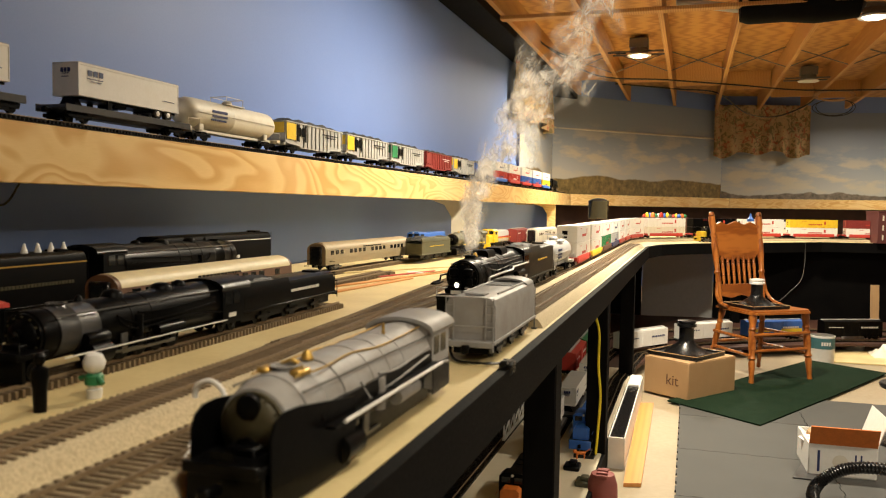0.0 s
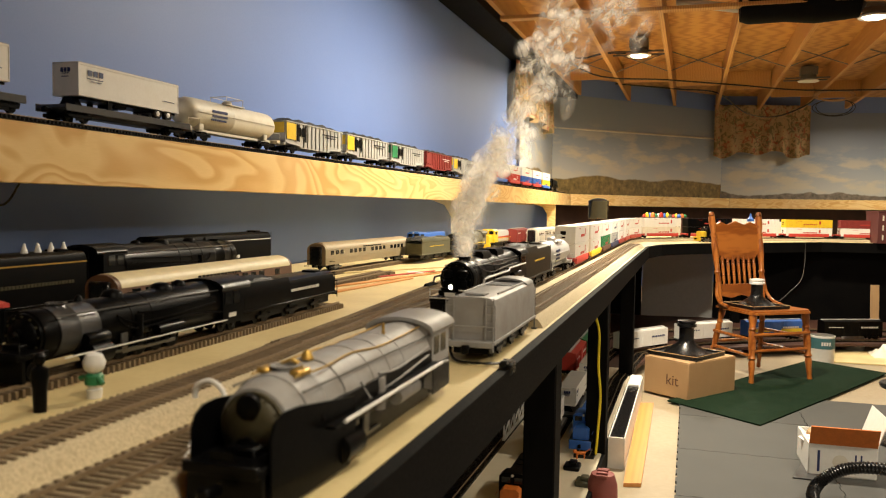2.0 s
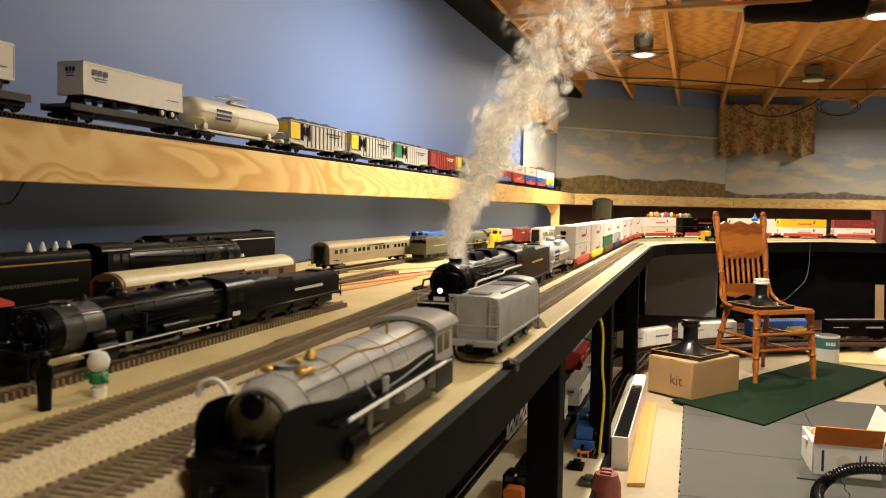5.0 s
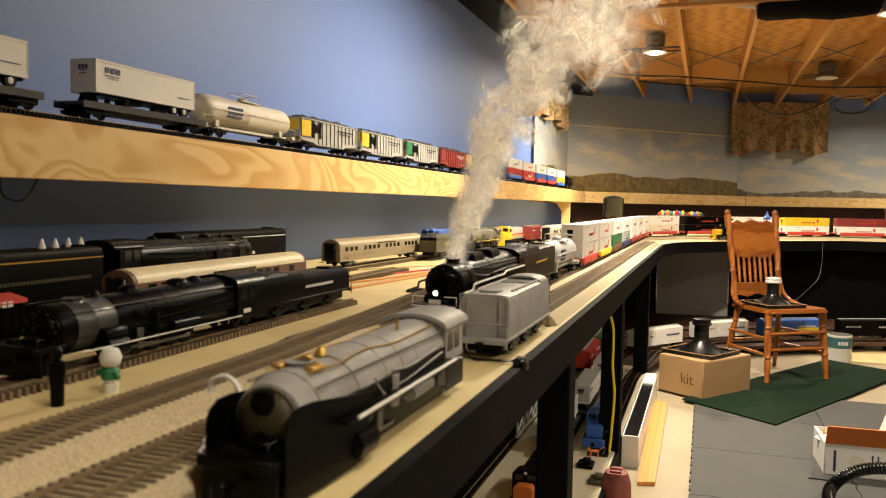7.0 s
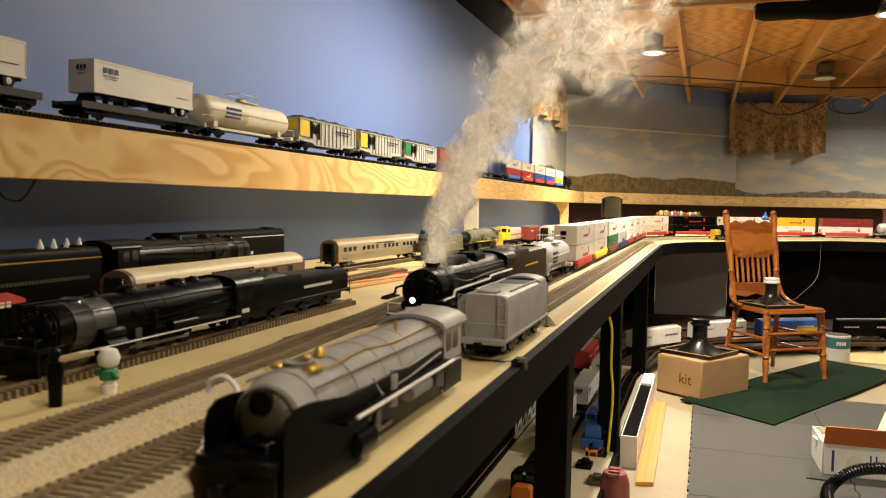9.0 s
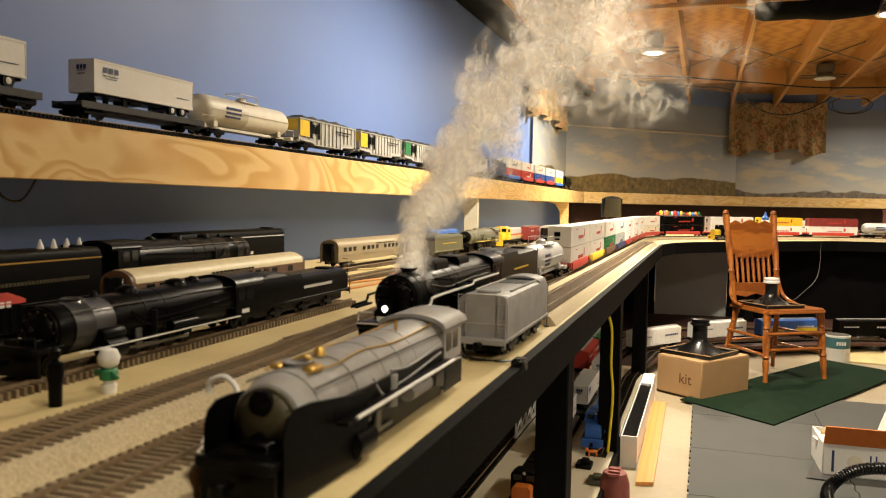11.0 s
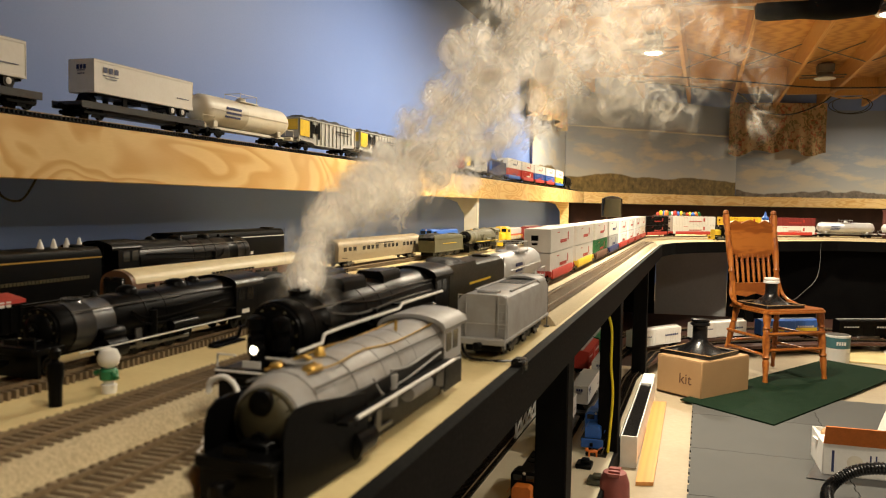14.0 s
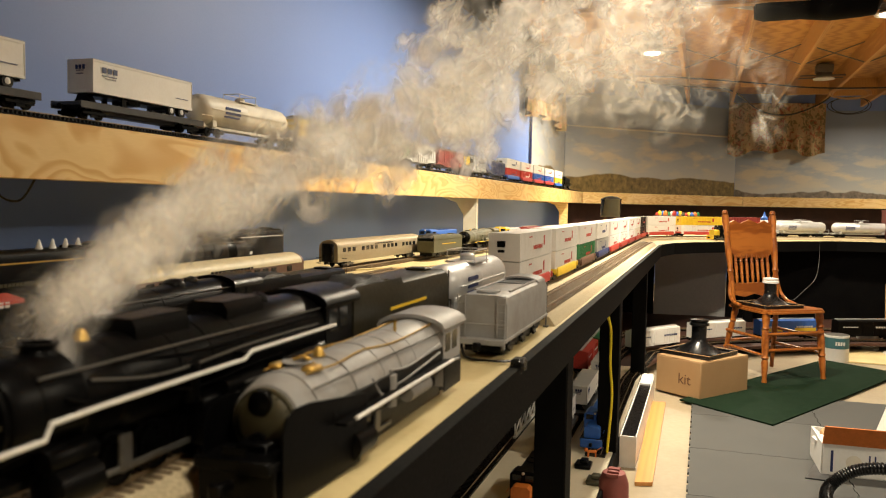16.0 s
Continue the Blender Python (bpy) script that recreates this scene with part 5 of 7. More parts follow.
def parked():
    zt, zb = TABLE + 0.030, TABLE + 0.016
    steam_engine(pose(-0.375, 0.575, TABLE + 0.002), "unpainted grey steam locomotive with black smoke deflectors, parked on bare plywood", PRIMER, PRIMER, OLDBRASS, EDGE, 0.52, rb=0.045, zc=0.064, rd=0.018, ears=True, drivers=((0.23, 4),), fittings=BRASS)
    tender(pose(-0.360, 1.69, TABLE + 0.002, 0, 0, 180), PRIMER, "unpainted grey tender parked by the table edge", 0.38, coal=False, h=0.111, arch=True)
    steam_engine(pose(-0.90, 0.835, zb), "black steam locomotive with a graphite smokebox, parked on the plywood", BLACK, GRAPHITE, BLACK, EDGE, 0.57, rb=0.040, zc=0.060, rd=0.020, fittings=BLACK)
    tender(pose(-0.90, 1.395, zb), BLACK, "black coal tender with pale lettering", 0.44, None, EDGE, h=0.086, textspan=(-0.02, 0.12, 0.056, 0.062, 14))
    tender(pose(-1.34, 0.85, zb), BLACK, "long black tender with a yellow line and gold lettering", 0.62, BRASS, OLDBRASS, h=0.142, textspan=(-0.06, 0.26, 0.074, 0.081, 34), coal=False)
    steam_engine(pose(-1.34, 2.14, zb, 0, 0, 180), "black streamlined steam locomotive parked by the wall", BLACK, BLACK, BLACK, BLACK, 0.64, zc=0.1, rb=0.046, fittings=BLACK)
    tender(pose(-1.46, 1.88, zb), BLACK, "black tender with a pale stripe by the wall", 0.62, EDGE, EDGE, h=0.155, coal=False)
    coach(pose(-1.12, 1.66, zb) @ SMALL, BROWN, CREAM, "brown passenger car with a cream roof", 0.78)
    rc = box_car(pose(-1.12, 0.87, zb) @ SMALL, BLACK, "black covered car with a red roof parked between engines", 0.36, 0.10)
    part("roof", Shape().prism([(-0.047, 0.094), (0.047, 0.094), (0.046, 0.102), (0.0, 0.112), (-0.046, 0.102)], -0.184, 0.184), RED, rc, "red roof")
    coach(pose(-1.34, 3.15, zb, 0, 0, -2) @ SMALL, ALU, ALU, "tan aluminium passenger car with fluted sides", 0.92)
    diesel(pose(-1.47, 4.05, zb) @ Matrix.Scale(0.85, 4), BLUE, "bright blue diesel parked along the wall", WHITE, length=0.75)
    tender(pose(-1.225, 3.47, zb, 0, 0, -3) @ Matrix.Diagonal((0.94, 0.94, 0.80, 1)), OLIVE, "olive green tender with yellow stripes", 0.42, OLDBRASS, YELLOW, textspan=(-0.1, 0.1, 0.0765, 0.0800, 22))
    steam_engine(pose(-1.185, 3.90, zb, 0, 0, -3) @ Matrix.Diagonal((0.94, 0.94, 0.82, 1)), "weathered grey green steam locomotive parked behind an olive tender", WEATHERED, WEATHERED, BLACK, YELLOW, 0.55)
    diesel(pose(-1.165, 4.55, zb, 0, 0, -3) @ Matrix.Scale(0.94, 4), GREY, "silver and yellow diesel with a red band", YELLOW, RED, 0.52, cabcol=YELLOW, hood=True)
    box_car(pose(-1.09, 5.15, zb, 0, 0, -3) @ Matrix.Scale(0.92, 4), MAROON, "oxide red caboose parked behind a diesel", 0.36, name="caboose")
    coach(pose(-0.985, 5.50, zb, 0, 0, -5) @ Matrix.Scale(0.88, 4), OFFWHITE, OFFWHITE, "cream passenger car with a dark end door", 0.62)
    # upper shelf
    zs = SHELF + 0.020
    x = -1.497
    trailer_flat(pose(x, 1.21, zs), "white highway trailer on a flat car", 0.48)
    trailer_flat(pose(x, 1.82, zs), "white highway trailer with blue lettering on a flat car", 0.50)
    tank_car(pose(x, 2.34, zs), OFFWHITE, "off-white tank car with dark lettering on the shelf", 0.54)
    y = 2.91
    for m, p, lab in ((GREY, YELLOW, "grey ribbed hopper with a yellow end panel, full of coal"), (GREY, YELLOW, "grey ribbed hopper with a yellow end panel, full of coal"), (GREY, GREEN, "grey ribbed hopper with a green end panel, full of coal"), (MAROON, MAROON, "oxide red hopper full of coal"), (GREY, YELLOW, "grey hopper with a yellow end, full of coal"), (NAVY, BLUE, "dark blue hopper full of coal")):
        hopper(pose(x, y, zs), m, p, lab, 0.50)
        y += 0.549
    for up, lo, we in ((WHITE, RED, BLUE), (WHITE, RED, RED), (WHITE, BLUE, RED), (WHITE, BLUE, RED), (WHITE, YELLOW, BLUE)):
        well_car(pose(x, y, zs), up, lo, we, "container car with stacked red, white and blue boxes on the shelf")
        y += 0.52
    diesel(pose(x, y - 0.2, zs, 0, 0, 0), BLACK, "small black engine at the end of the shelf train", length=0.5)
    # low deck
    zl = DECK + 0.016
    diesel(pose(-0.395, 3.15, zl), BLUE, "bright blue diesel on the low deck", BLUE, length=0.62)
    for yy, xx in ((3.25, -0.545), (3.80, -0.515), (4.40, -0.50)):
        trailer_flat(pose(xx, yy, zl), "grey and white highway trailer on the low deck", 0.5)
    for yy, m in ((4.80, RED), (5.32, GREEN), (5.84, GREEN)):
        box_car(pose(-0.65, yy, zl), m, "red covered hopper on the low deck" if m is RED else "green covered hopper on the low deck", 0.48, 0.14)
    for (xx, yy, rz), m in (((-0.30, 5.6, -35), WHITE), ((0.12, 6.15, -48), WHITE), ((0.62, 6.48, -60), BLUE), ((1.2, 6.72, -66), BLACK)):
        box_car(pose(xx, yy, zl, 0, 0, rz), m, "white refrigerator car with small pictures on the low deck" if m is WHITE else "freight car on the low deck", 0.48, 0.15, stripe=YELLOW if m is BLUE else None)
    diesel(pose(-0.525, 2.42, DECK), BLACK, "black engine with an orange nose on the low deck", ORANGE, EDGE, length=0.34)
    box_car(pose(-0.84, 3.3, zl), BROWN, "brown box car on the low deck", 0.42, 0.12)
    tr = thing("model_bridge", pose(-0.715, 3.18, DECK + 0.018), "white lattice model bridge side on the low deck", "model bridge")
    for z in (0.0, 0.07):
        part("chord", Shape().box(-0.006, 0.006, 0, 1.2, z, z + 0.008, 0.001), WHITE, tr)
    for k in range(13):
        part("post", Shape().box(-0.003, 0.003, -0.003, 0.003, 0.008, 0.07), WHITE, tr, at=pose(0, 0.01 + k * 0.098, 0))
        if k < 12:
            part("brace", Shape().rod((0, 0.01 + k * 0.098, 0.01), (0, 0.108 + k * 0.098, 0.068), 0.003, n=6), WHITE, tr)


TRAIN = []


def moving_train():
    zr = TABLE + 0.030
    o = pose(XT, 1.7, zr)
    e = steam_engine(o, "large black articulated steam locomotive with lit headlight, pulling the train", BLACK, BLACK, BLACK, EDGE, 0.60, rb=0.043, zc=0.080, drivers=((0.17, 3), (0.35, 3)), rd=0.022, deck_light=True, pilot=EDGE)
    TRAIN.append((e, -0.012, 0.12, 0.5))
    t = tender(o, TENDERBLACK, "brownish black tender with yellow lettering behind the engine", 0.43, None, YELLOW, textspan=(-0.08, 0.08, 0.079, 0.0835, 24), h=0.120)
    TRAIN.append((t, 0.585, 0.07, 0.34))
    k = tank_car(o, SILVER, "silver tank car behind the tender", 0.45, 0.041)
    TRAIN.append((k, 1.275, -0.16, 0.16))
    s = 1.83
    for up, lo, we, lab in ((WHITE, WHITE, RED, "white containers in a red well car"), (WHITE, WHITE, YELLOW, "white containers in a yellow well car"),
                            (WHITE, GREEN, BROWN, "white over green containers in a brown well car"), (WHITE, GREY, NAVY, "white over grey containers in a blue well car"),
                            (WHITE, WHITE, RED, "white containers in a red well car"), (WHITE, WHITE, RED, "white containers in a red well car"),
                            (WHITE, WHITE, RED, "white containers in a red well car"), (WHITE, OFFWHITE, RED, "white and cream containers in a red well car"),
                            (BLACK, BLACK, RED, "black containers in a well car"), (WHITE, WHITE, RED, "white containers in a red well car"),
                            (YELLOW, WHITE, RED, "yellow over white containers in a red well car"), (MAROON, WHITE, RED, "red over white containers in a red well car")):
        TRAIN.append((well_car(o, up, lo, we, lab), s, -0.2, 0.2))
        s += 0.52
    for i in range(3):
        TRAIN.append((tank_car(o, SILVER, "silver tank car at the tail of the train", 0.5), s, -0.17, 0.17))
        s += 0.56


# place of the locomotive's headlight along the track
HEAD = [(0.0, 1.665), (0.5, 1.655), (1.0, 1.645), (1.5, 1.632), (2.0, 1.618), (2.5, 1.603), (3.0, 1.585), (3.5, 1.57), (4.0, 1.555), (5.2, 1.51), (6.5, 1.45), (7.0, 1.427), (7.5, 1.396),
        (8.0, 1.363), (8.5, 1.338), (9.0, 1.31), (10.2, 1.235), (11.5, 1.14), (12.0, 1.085), (12.5, 1.015), (13.0, 0.94), (13.5, 0.865), (14.0, 0.79), (14.5, 0.705), (15.0, 0.61), (15.5, 0.50), (16.0, 0.375)]


def roll_drivers():
    """The driving wheels turn as far as the engine travels."""
    e, rd, step = TRAIN[0][0], 0.022, 0.030
    rows, y = [(0.0, 0.0)], HEAD[0][1]
    n = int((HEAD[0][1] - HEAD[-1][1]) / step)
    for k in range(1, n + 1):
        goal = HEAD[0][1] - k * step
        for (t0, y0), (t1, y1) in zip(HEAD, HEAD[1:]):
            if y1 <= goal < y0:
                rows.append((t0 + (t1 - t0) * (y0 - goal) / (y0 - y1), math.degrees(k * step / rd)))
                break
    if rows[-1][0] < 15.95:
        rows.append((16.0, math.degrees((HEAD[0][1] - HEAD[-1][1]) / rd)))
    for w in GEAR[e]:
        x, yy, z = w.location
        keys, last = [], -1
        for t, a in rows:
            if round(t * 30) != last:
                keys.append((t, pose(x, yy, z, a if x < 0 else -a, 0, 0 if x < 0 else 180)))
            last = round(t * 30)
        walk(w, keys)


def motions():
    for ob, off, a, b in TRAIN:
        rows = []
        for t, y in HEAD:
            s = y + off
            (x0, y0, _), (x1, y1, _) = path(s + a), path(s + b)
            ang = math.degrees(math.atan2(y1 - y0, x1 - x0)) - 90
            u = -a / (b - a)
            px, py = x0 + (x1 - x0) * u, y0 + (y1 - y0) * u
            rows.append((t, pose(px, py, TABLE + 0.030, 0, 0, ang)))
        walk(ob, rows)
    roll_drivers()
    drift()


# ---- floor things ----
def mats():
    """Interlocking foam tiles."""
    tile = None
    for i in range(4):
        for j in range(6):
            n = 12
            w = 0.606
            out = []
            for side in range(4):
                for k in range(n):
                    u = -w / 2 + w * k / n
                    d = -0.0035 if k % 2 else 0.0025
                    e = w / 2 + d
                    for uu in (u, u + w / n * 0.98):
                        out.append([(uu, -e), (e, uu), (-uu, e), (-e, -uu)][side])
            if tile is None:
                tile = Shape().prism(out, 0.001, 0.011, "Z").mesh("foam_tile")
                g = thing("foam_mat", pose(0, 0, 0), "grey interlocking foam floor mat", "mat")
            part("foam_tile", tile, FOAM, g, at=pose(0.28 + i * 0.609, 1.5 + j * 0.609, 0.0))


def chair():
    """Pressed-back oak chair."""
    g = thing("wooden_chair", pose(0.45, 5.43, 0.010, 0, 0, -54.0), "golden oak pressed-back chair with turned spindles on a green rug", "chair")
    # local: front towards +x, width along y
    seat = [(-0.20, -0.19), (-0.20, 0.19), (-0.1, 0.21), (0.16, 0.235), (0.21, 0.20), (0.215, 0), (0.21, -0.20), (0.16, -0.235), (-0.1, -0.21)]
    part("seat", Shape().prism(seat, 0.425, 0.437, "Z").prism([(x * 0.97, y * 0.97) for x, y in seat], 0.437, 0.447, "Z"), OAK, g)

    def turned(a, b, r):
        a, b = Vector(a), Vector(b)
        L = (b - a).length
        pr = [(r * k, L * t) for k, t in ((0.7, 0), (0.8, 0.03), (0.65, 0.08), (0.75, 0.12), (1.0, 0.30), (0.8, 0.34), (1.15, 0.37), (0.8, 0.40), (1.1, 0.55), (1.05, 0.72), (0.8, 0.76), (1.15, 0.79), (0.85, 0.82), (1.2, 0.92), (1.1, 1.0))]
        s = Shape().lathe(pr, n=14)
        q = (b - a).to_track_quat("Z", "Y").to_matrix().to_4x4()
        s.v = [tuple(a + q @ Vector(p)) for p in s.v]
        return s
    for y in (-0.20, 0.20):
        part("front_leg", turned((0.20, y * 1.12, 0), (0.165, y, 0.425), 0.021), OAK, g)
        part("back_leg", turned((-0.24, y * 1.02, 0), (-0.165, y * 0.8, 0.425), 0.018), OAK, g)
        post = turned((-0.175, y * 0.85, 0.44), (-0.275, y * 0.95, 1.02), 0.019)
        part("back_post", post, OAK, g)
        part("finial", Shape().lathe([(0.012, 0), (0.02, 0.012), (0.016, 0.028), (0.004, 0.034)], (-0.276, y * 0.95, 1.018), n=12), OAK, g)
        for z in (0.17, 0.27):
            part("stretcher", Shape().rod((-0.21, y * 0.95, z), (0.185, y * 1.07, z), 0.010), OAK, g)
        part("arm_bend", Shape().tube(spline([(-0.20, y * 0.9, 0.62), (-0.185, y * 1.0, 0.52), (-0.13, y * 1.06, 0.465), (-0.05, y * 1.06, 0.447)]), 0.011), OAK, g)
    for z in (0.20, 0.30):
        part("stretcher", Shape().rod((0.19, -0.215, z), (0.19, 0.215, z), 0.011), OAK, g)
    part("stretcher", Shape().rod((-0.215, -0.19, 0.2), (-0.215, 0.19, 0.2), 0.010), OAK, g)

    def lean(z):
        return -0.175 - (z - 0.44) * 0.172

    def board(outline, name):
        vs = [(lean(z) - d, y, z) for d in (0, 0.016) for y, z in outline]
        n = len(outline)
        part(name, Shape().add(vs, [tuple(range(n)), tuple(range(n, 2 * n))] + [(i, (i + 1) % n, n + (i + 1) % n, n + i) for i in range(n)]), OAK, g)
    top = [(-0.175, 0.96), (-0.12, 0.985), (-0.07, 0.965), (0, 0.99), (0.07, 0.965), (0.12, 0.985), (0.175, 0.96)]
    bot = [(0.17, 0.78), (0.13, 0.745), (0.07, 0.735), (0, 0.745), (-0.07, 0.735), (-0.13, 0.745), (-0.17, 0.78)]
    board(top + bot, "crest_board")
    board([(-0.165, 0.575), (0.165, 0.575), (0.16, 0.50), (0.08, 0.485), (0, 0.505), (-0.08, 0.485), (-0.16, 0.50)], "lower_board")
    for k in range(7):
        y = -0.126 + k * 0.042
        part("spindle", turned((lean(0.56) - 0.008, y, 0.56), (lean(0.76) - 0.008, y, 0.76), 0.010), OAK, g)
    return g


def black_stand(at, cap, label, size=0.84):
    """Wide black funnel base on a rimmed tray."""
    g = thing("black_stand", at @ Matrix.Scale(size, 4), label, "stand", "black stands")
    w = 0.19
    part("tray", Shape().box(-w, w, -w, w, 0, 0.012, 0.003).box(-w, w, -w, -w + 0.012, 0.012, 0.026, 0.002).box(-w, w, w - 0.012, w, 0.012, 0.026, 0.002).box(-w, -w + 0.012, -w + 0.012, w - 0.012, 0.012, 0.026, 0.002).box(w - 0.012, w, -w + 0.012, w - 0.012, 0.012, 0.026, 0.002), RUBBER, g)
    part("tray_rim", Shape().box(-w, w, -w - 0.002, -w + 0.004, 0.0262, 0.030).box(-w, w, w - 0.004, w + 0.002, 0.0262, 0.030).box(-w, -w + 0.004, -w + 0.004, w - 0.004, 0.0262, 0.030).box(w - 0.004, w, -w + 0.004, w - 0.004, 0.0262, 0.030), CARD, g, "tan rim")
    part("funnel", Shape().lathe([(0.15, 0.013), (0.15, 0.02), (0.06, 0.085), (0.05, 0.11), (0.05, 0.19), (0.06, 0.20)], n=28), RUBBER, g)
    part("collar", Shape().lathe([(0.055, 0.195), (0.066, 0.20), (0.066, 0.215), (0.055, 0.22), (0.062, 0.228), (0.062, 0.24), (0.03, 0.245)], n=28), cap, g)
    return g


def word(text, size):
    """Flat lettering as a mesh, in the built-in font."""
    cu = bpy.data.curves.new("word", "FONT")
    cu.body, cu.size, cu.extrude = text, size, 0.0003
    ob = new("word", cu)
    me = bpy.data.meshes.new_from_object(ob.evaluated_get(bpy.context.evaluated_depsgraph_get()))
    bpy.data.objects.remove(ob)
    return me


def carton(at, size, m, label, flaps=(), top_open=False):
    sx, sy, sz = size
    g = thing("carton", at, label, "box")
    t = 0.005
    part("base", Shape().box(-sx / 2, sx / 2, -sy / 2, sy / 2, 0, t), m, g)
    for a in (-1, 1):
        part("side", Shape().box(a * sx / 2 - t / 2, a * sx / 2 + t / 2, -sy / 2, sy / 2, t, sz, 0.001), m, g)
        part("side", Shape().box(-sx / 2 + t / 2, sx / 2 - t / 2, a * sy / 2 - t / 2, a * sy / 2 + t / 2, t, sz - 0.001, 0.001), m, g)
    if not top_open:
        part("flap", Shape().box(-sx / 2, -0.001, -sy / 2, sy / 2, sz, sz + t), m, g)
        part("flap", Shape().box(0.001, sx / 2, -sy / 2, sy / 2, sz, sz + t), m, g)
        part("tape", Shape().box(-0.03, 0.03, -sy / 2 - 0.003, sy / 2 + 0.003, sz + t + 0.0002, sz + t + 0.0008), CARD, g)
    for nm, fm, pm in flaps:
        part(nm, fm, pm, g)
    return g


def floor_things():
    chair()
    rug = [(-0.09, 4.50), (0.36, 4.14), (0.80, 4.93), (1.27, 5.80), (0.84, 6.10), (0.36, 5.30)]
    tagged(part("rug", Shape().prism(rug, 0.0112, 0.019, "Z"), RUG), "dark green rug lying over the foam mat", "rug")
    box_at = pose(0.025, 4.81, 0.012, 0, 0, -36)
    g = carton(box_at, (0.30, 0.44, 0.205), CARD, "brown cardboard box, closed, with faint marker scrawl")
    part("scrawl", word("kit", 0.085), BROWN, g, "marker writing", pose(0.0, -0.2232, 0.07, 90, 0, 0))
    black_stand(pose(0.0, 4.82, 0.2235, 0, 0, -30), RUBBER, "black funnel shaped stand on a tray, set on a cardboard box")
    black_stand(pose(0.42, 5.40, 0.458, 0, 0, -54), WHITE, "black funnel shaped stand with a white cap on a chair seat", 0.74)
    # paint cans
    for x, y, m2, lab in ((0.93, 6.18, TEAL, "white and teal paint can with a metal rim"), (1.25, 6.85, EDGE, "white plastic pail with a dark rim")):
        c = thing("paint_can", pose(x, y, 0), lab, "can", "paint cans")
        part("body", Shape().lathe([(0.080, 0), (0.082, 0.004), (0.082, 0.18), (0.084, 0.183), (0.084, 0.189), (0.078, 0.191)], n=32), WHITE, c)
        part("label", Shape().lathe([(0.0825, 0.10), (0.0832, 0.10), (0.0832, 0.175), (0.0825, 0.175)], n=32), m2, c, "coloured paper label")
        part("lid", Shape().lathe([(0.070, 0.186), (0.072, 0.1895), (0.078, 0.1905), (0.079, 0.193), (0.074, 0.194)], n=32), STEEL, c)
        bars("lettering", c, EDGE, -0.0836, letters(-0.02, 0.045, 0.125, 0.15, 4), -0.001, "X")
    # opened white carton with packing
    w = carton(pose(0.605, 3.575, 0.012, 0, 0, 2) @ Matrix.Diagonal((0.86, 0.86, 0.86, 1)), (0.29, 0.30, 0.15), WHITE, "opened white carton with packing inside, on the foam mat", top_open=True, flaps=(
        ("flap", Shape().box(-0.145, 0.145, -0.002, 0.003, 0, 0.10, m=pose(0, -0.15, 0.149, 24, 0, 0)), ORANGE),
        ("flap", Shape().box(-0.002, 0.002, -0.15, 0.15, 0, 0.14, m=pose(0.145, 0, 0.149, 0, 18, 0)), WHITE),
        ("flap", Shape().box(0.002, 0.08, -0.14, 0.14, -0.002, 0.002, m=pose(-0.143, 0, 0.15, 0, 38, 0)), WHITE)))
    bars("print", w, NAVY, -0.1526, letters(-0.11, -0.095, 0.02, 0.12, 1) + letters(0.05, 0.06, 0.03, 0.11, 1) + [(0.075, 0.082, 0.05, 0.11)], -0.0006, "X")
    part("print_disc", Shape().lathe([(0.03, -0.1528), (0.034, -0.1532), (0.001, -0.1534)], (-0.01, 0, 0.07), "Y", 20), OFFWHITE, w)
    pk = thing("packing_tray", pose(0.60, 3.60, 0.095, 8, 6, 20) @ Matrix.Scale(0.85, 4), "moulded tan packing tray sticking out of a carton", "packing")
    part("tray", Shape().box(-0.10, 0.10, -0.10, 0.10, 0.0, 0.05, 0.015).lathe([(0.05, 0.05), (0.05, 0.055), (0.03, 0.07), (0.01, 0.072)], (0.02, 0.03, 0), n=20), CARD, pk)
    sh = thing("folded_paper", pose(0.555, 3.55, 0.132, 0, -12, 15) @ Matrix.Scale(0.85, 4), "folded white instruction sheet lying in a carton", "paper")
    part("sheet", Shape().box(-0.09, 0.06, -0.07, 0.09, 0, 0.006, 0.001).box(-0.05, 0.07, -0.06, 0.06, 0.0065, 0.010, 0.001), WHITE, sh)
    # scrap coloured dark to give the carton's shadow on the mat
    tagged(part("shadow_scrap", Shape().prism([(0.419, 3.368), (0.529, 3.363), (0.58, 3.568), (0.49, 3.618)], 0.0114, 0.0165, "Z"), GRAPHITE), "loose scrap of foam, dark as the shadow beside a carton", "foam scrap")
    # vacuum hose: corrugated
    hs = thing("vacuum_hose", pose(0, 0, 0), "black corrugated vacuum hose curled on the mat", "hose")
    pts = spline([(0.92, 3.02, 0.10), (0.74, 3.12, 0.15), (0.58, 3.16, 0.135), (0.475, 3.14, 0.07), (0.455, 3.02, 0.035), (0.54, 2.94, 0.03), (0.70, 2.95, 0.03), (0.9, 2.9, 0.035)], 26)
    vs, n = Shape(), 14
    rings = []
    for i, p in enumerate(pts):
        d = (pts[min(i + 1, len(pts) - 1)] - pts[max(i - 1, 0)]).normalized()
        u = d.cross(Vector((0, 0, 1))).normalized()
        v2 = u.cross(d)
        r = 0.0235 if i % 2 else 0.0200
        rings += [p + (u * math.cos(t) + v2 * math.sin(t)) * r for t in (2 * math.pi * k / n for k in range(n))]
    vs.add(rings, [(i * n + k, i * n + (k + 1) % n, (i + 1) * n + (k + 1) % n, (i + 1) * n + k) for i in range(len(pts) - 1) for k in range(n)])
    part("hose", vs, RUBBER, hs)
    vb = thing("vacuum_cleaner", pose(0.80, 2.86, 0.012), "white plastic vacuum cleaner body", "vacuum cleaner")
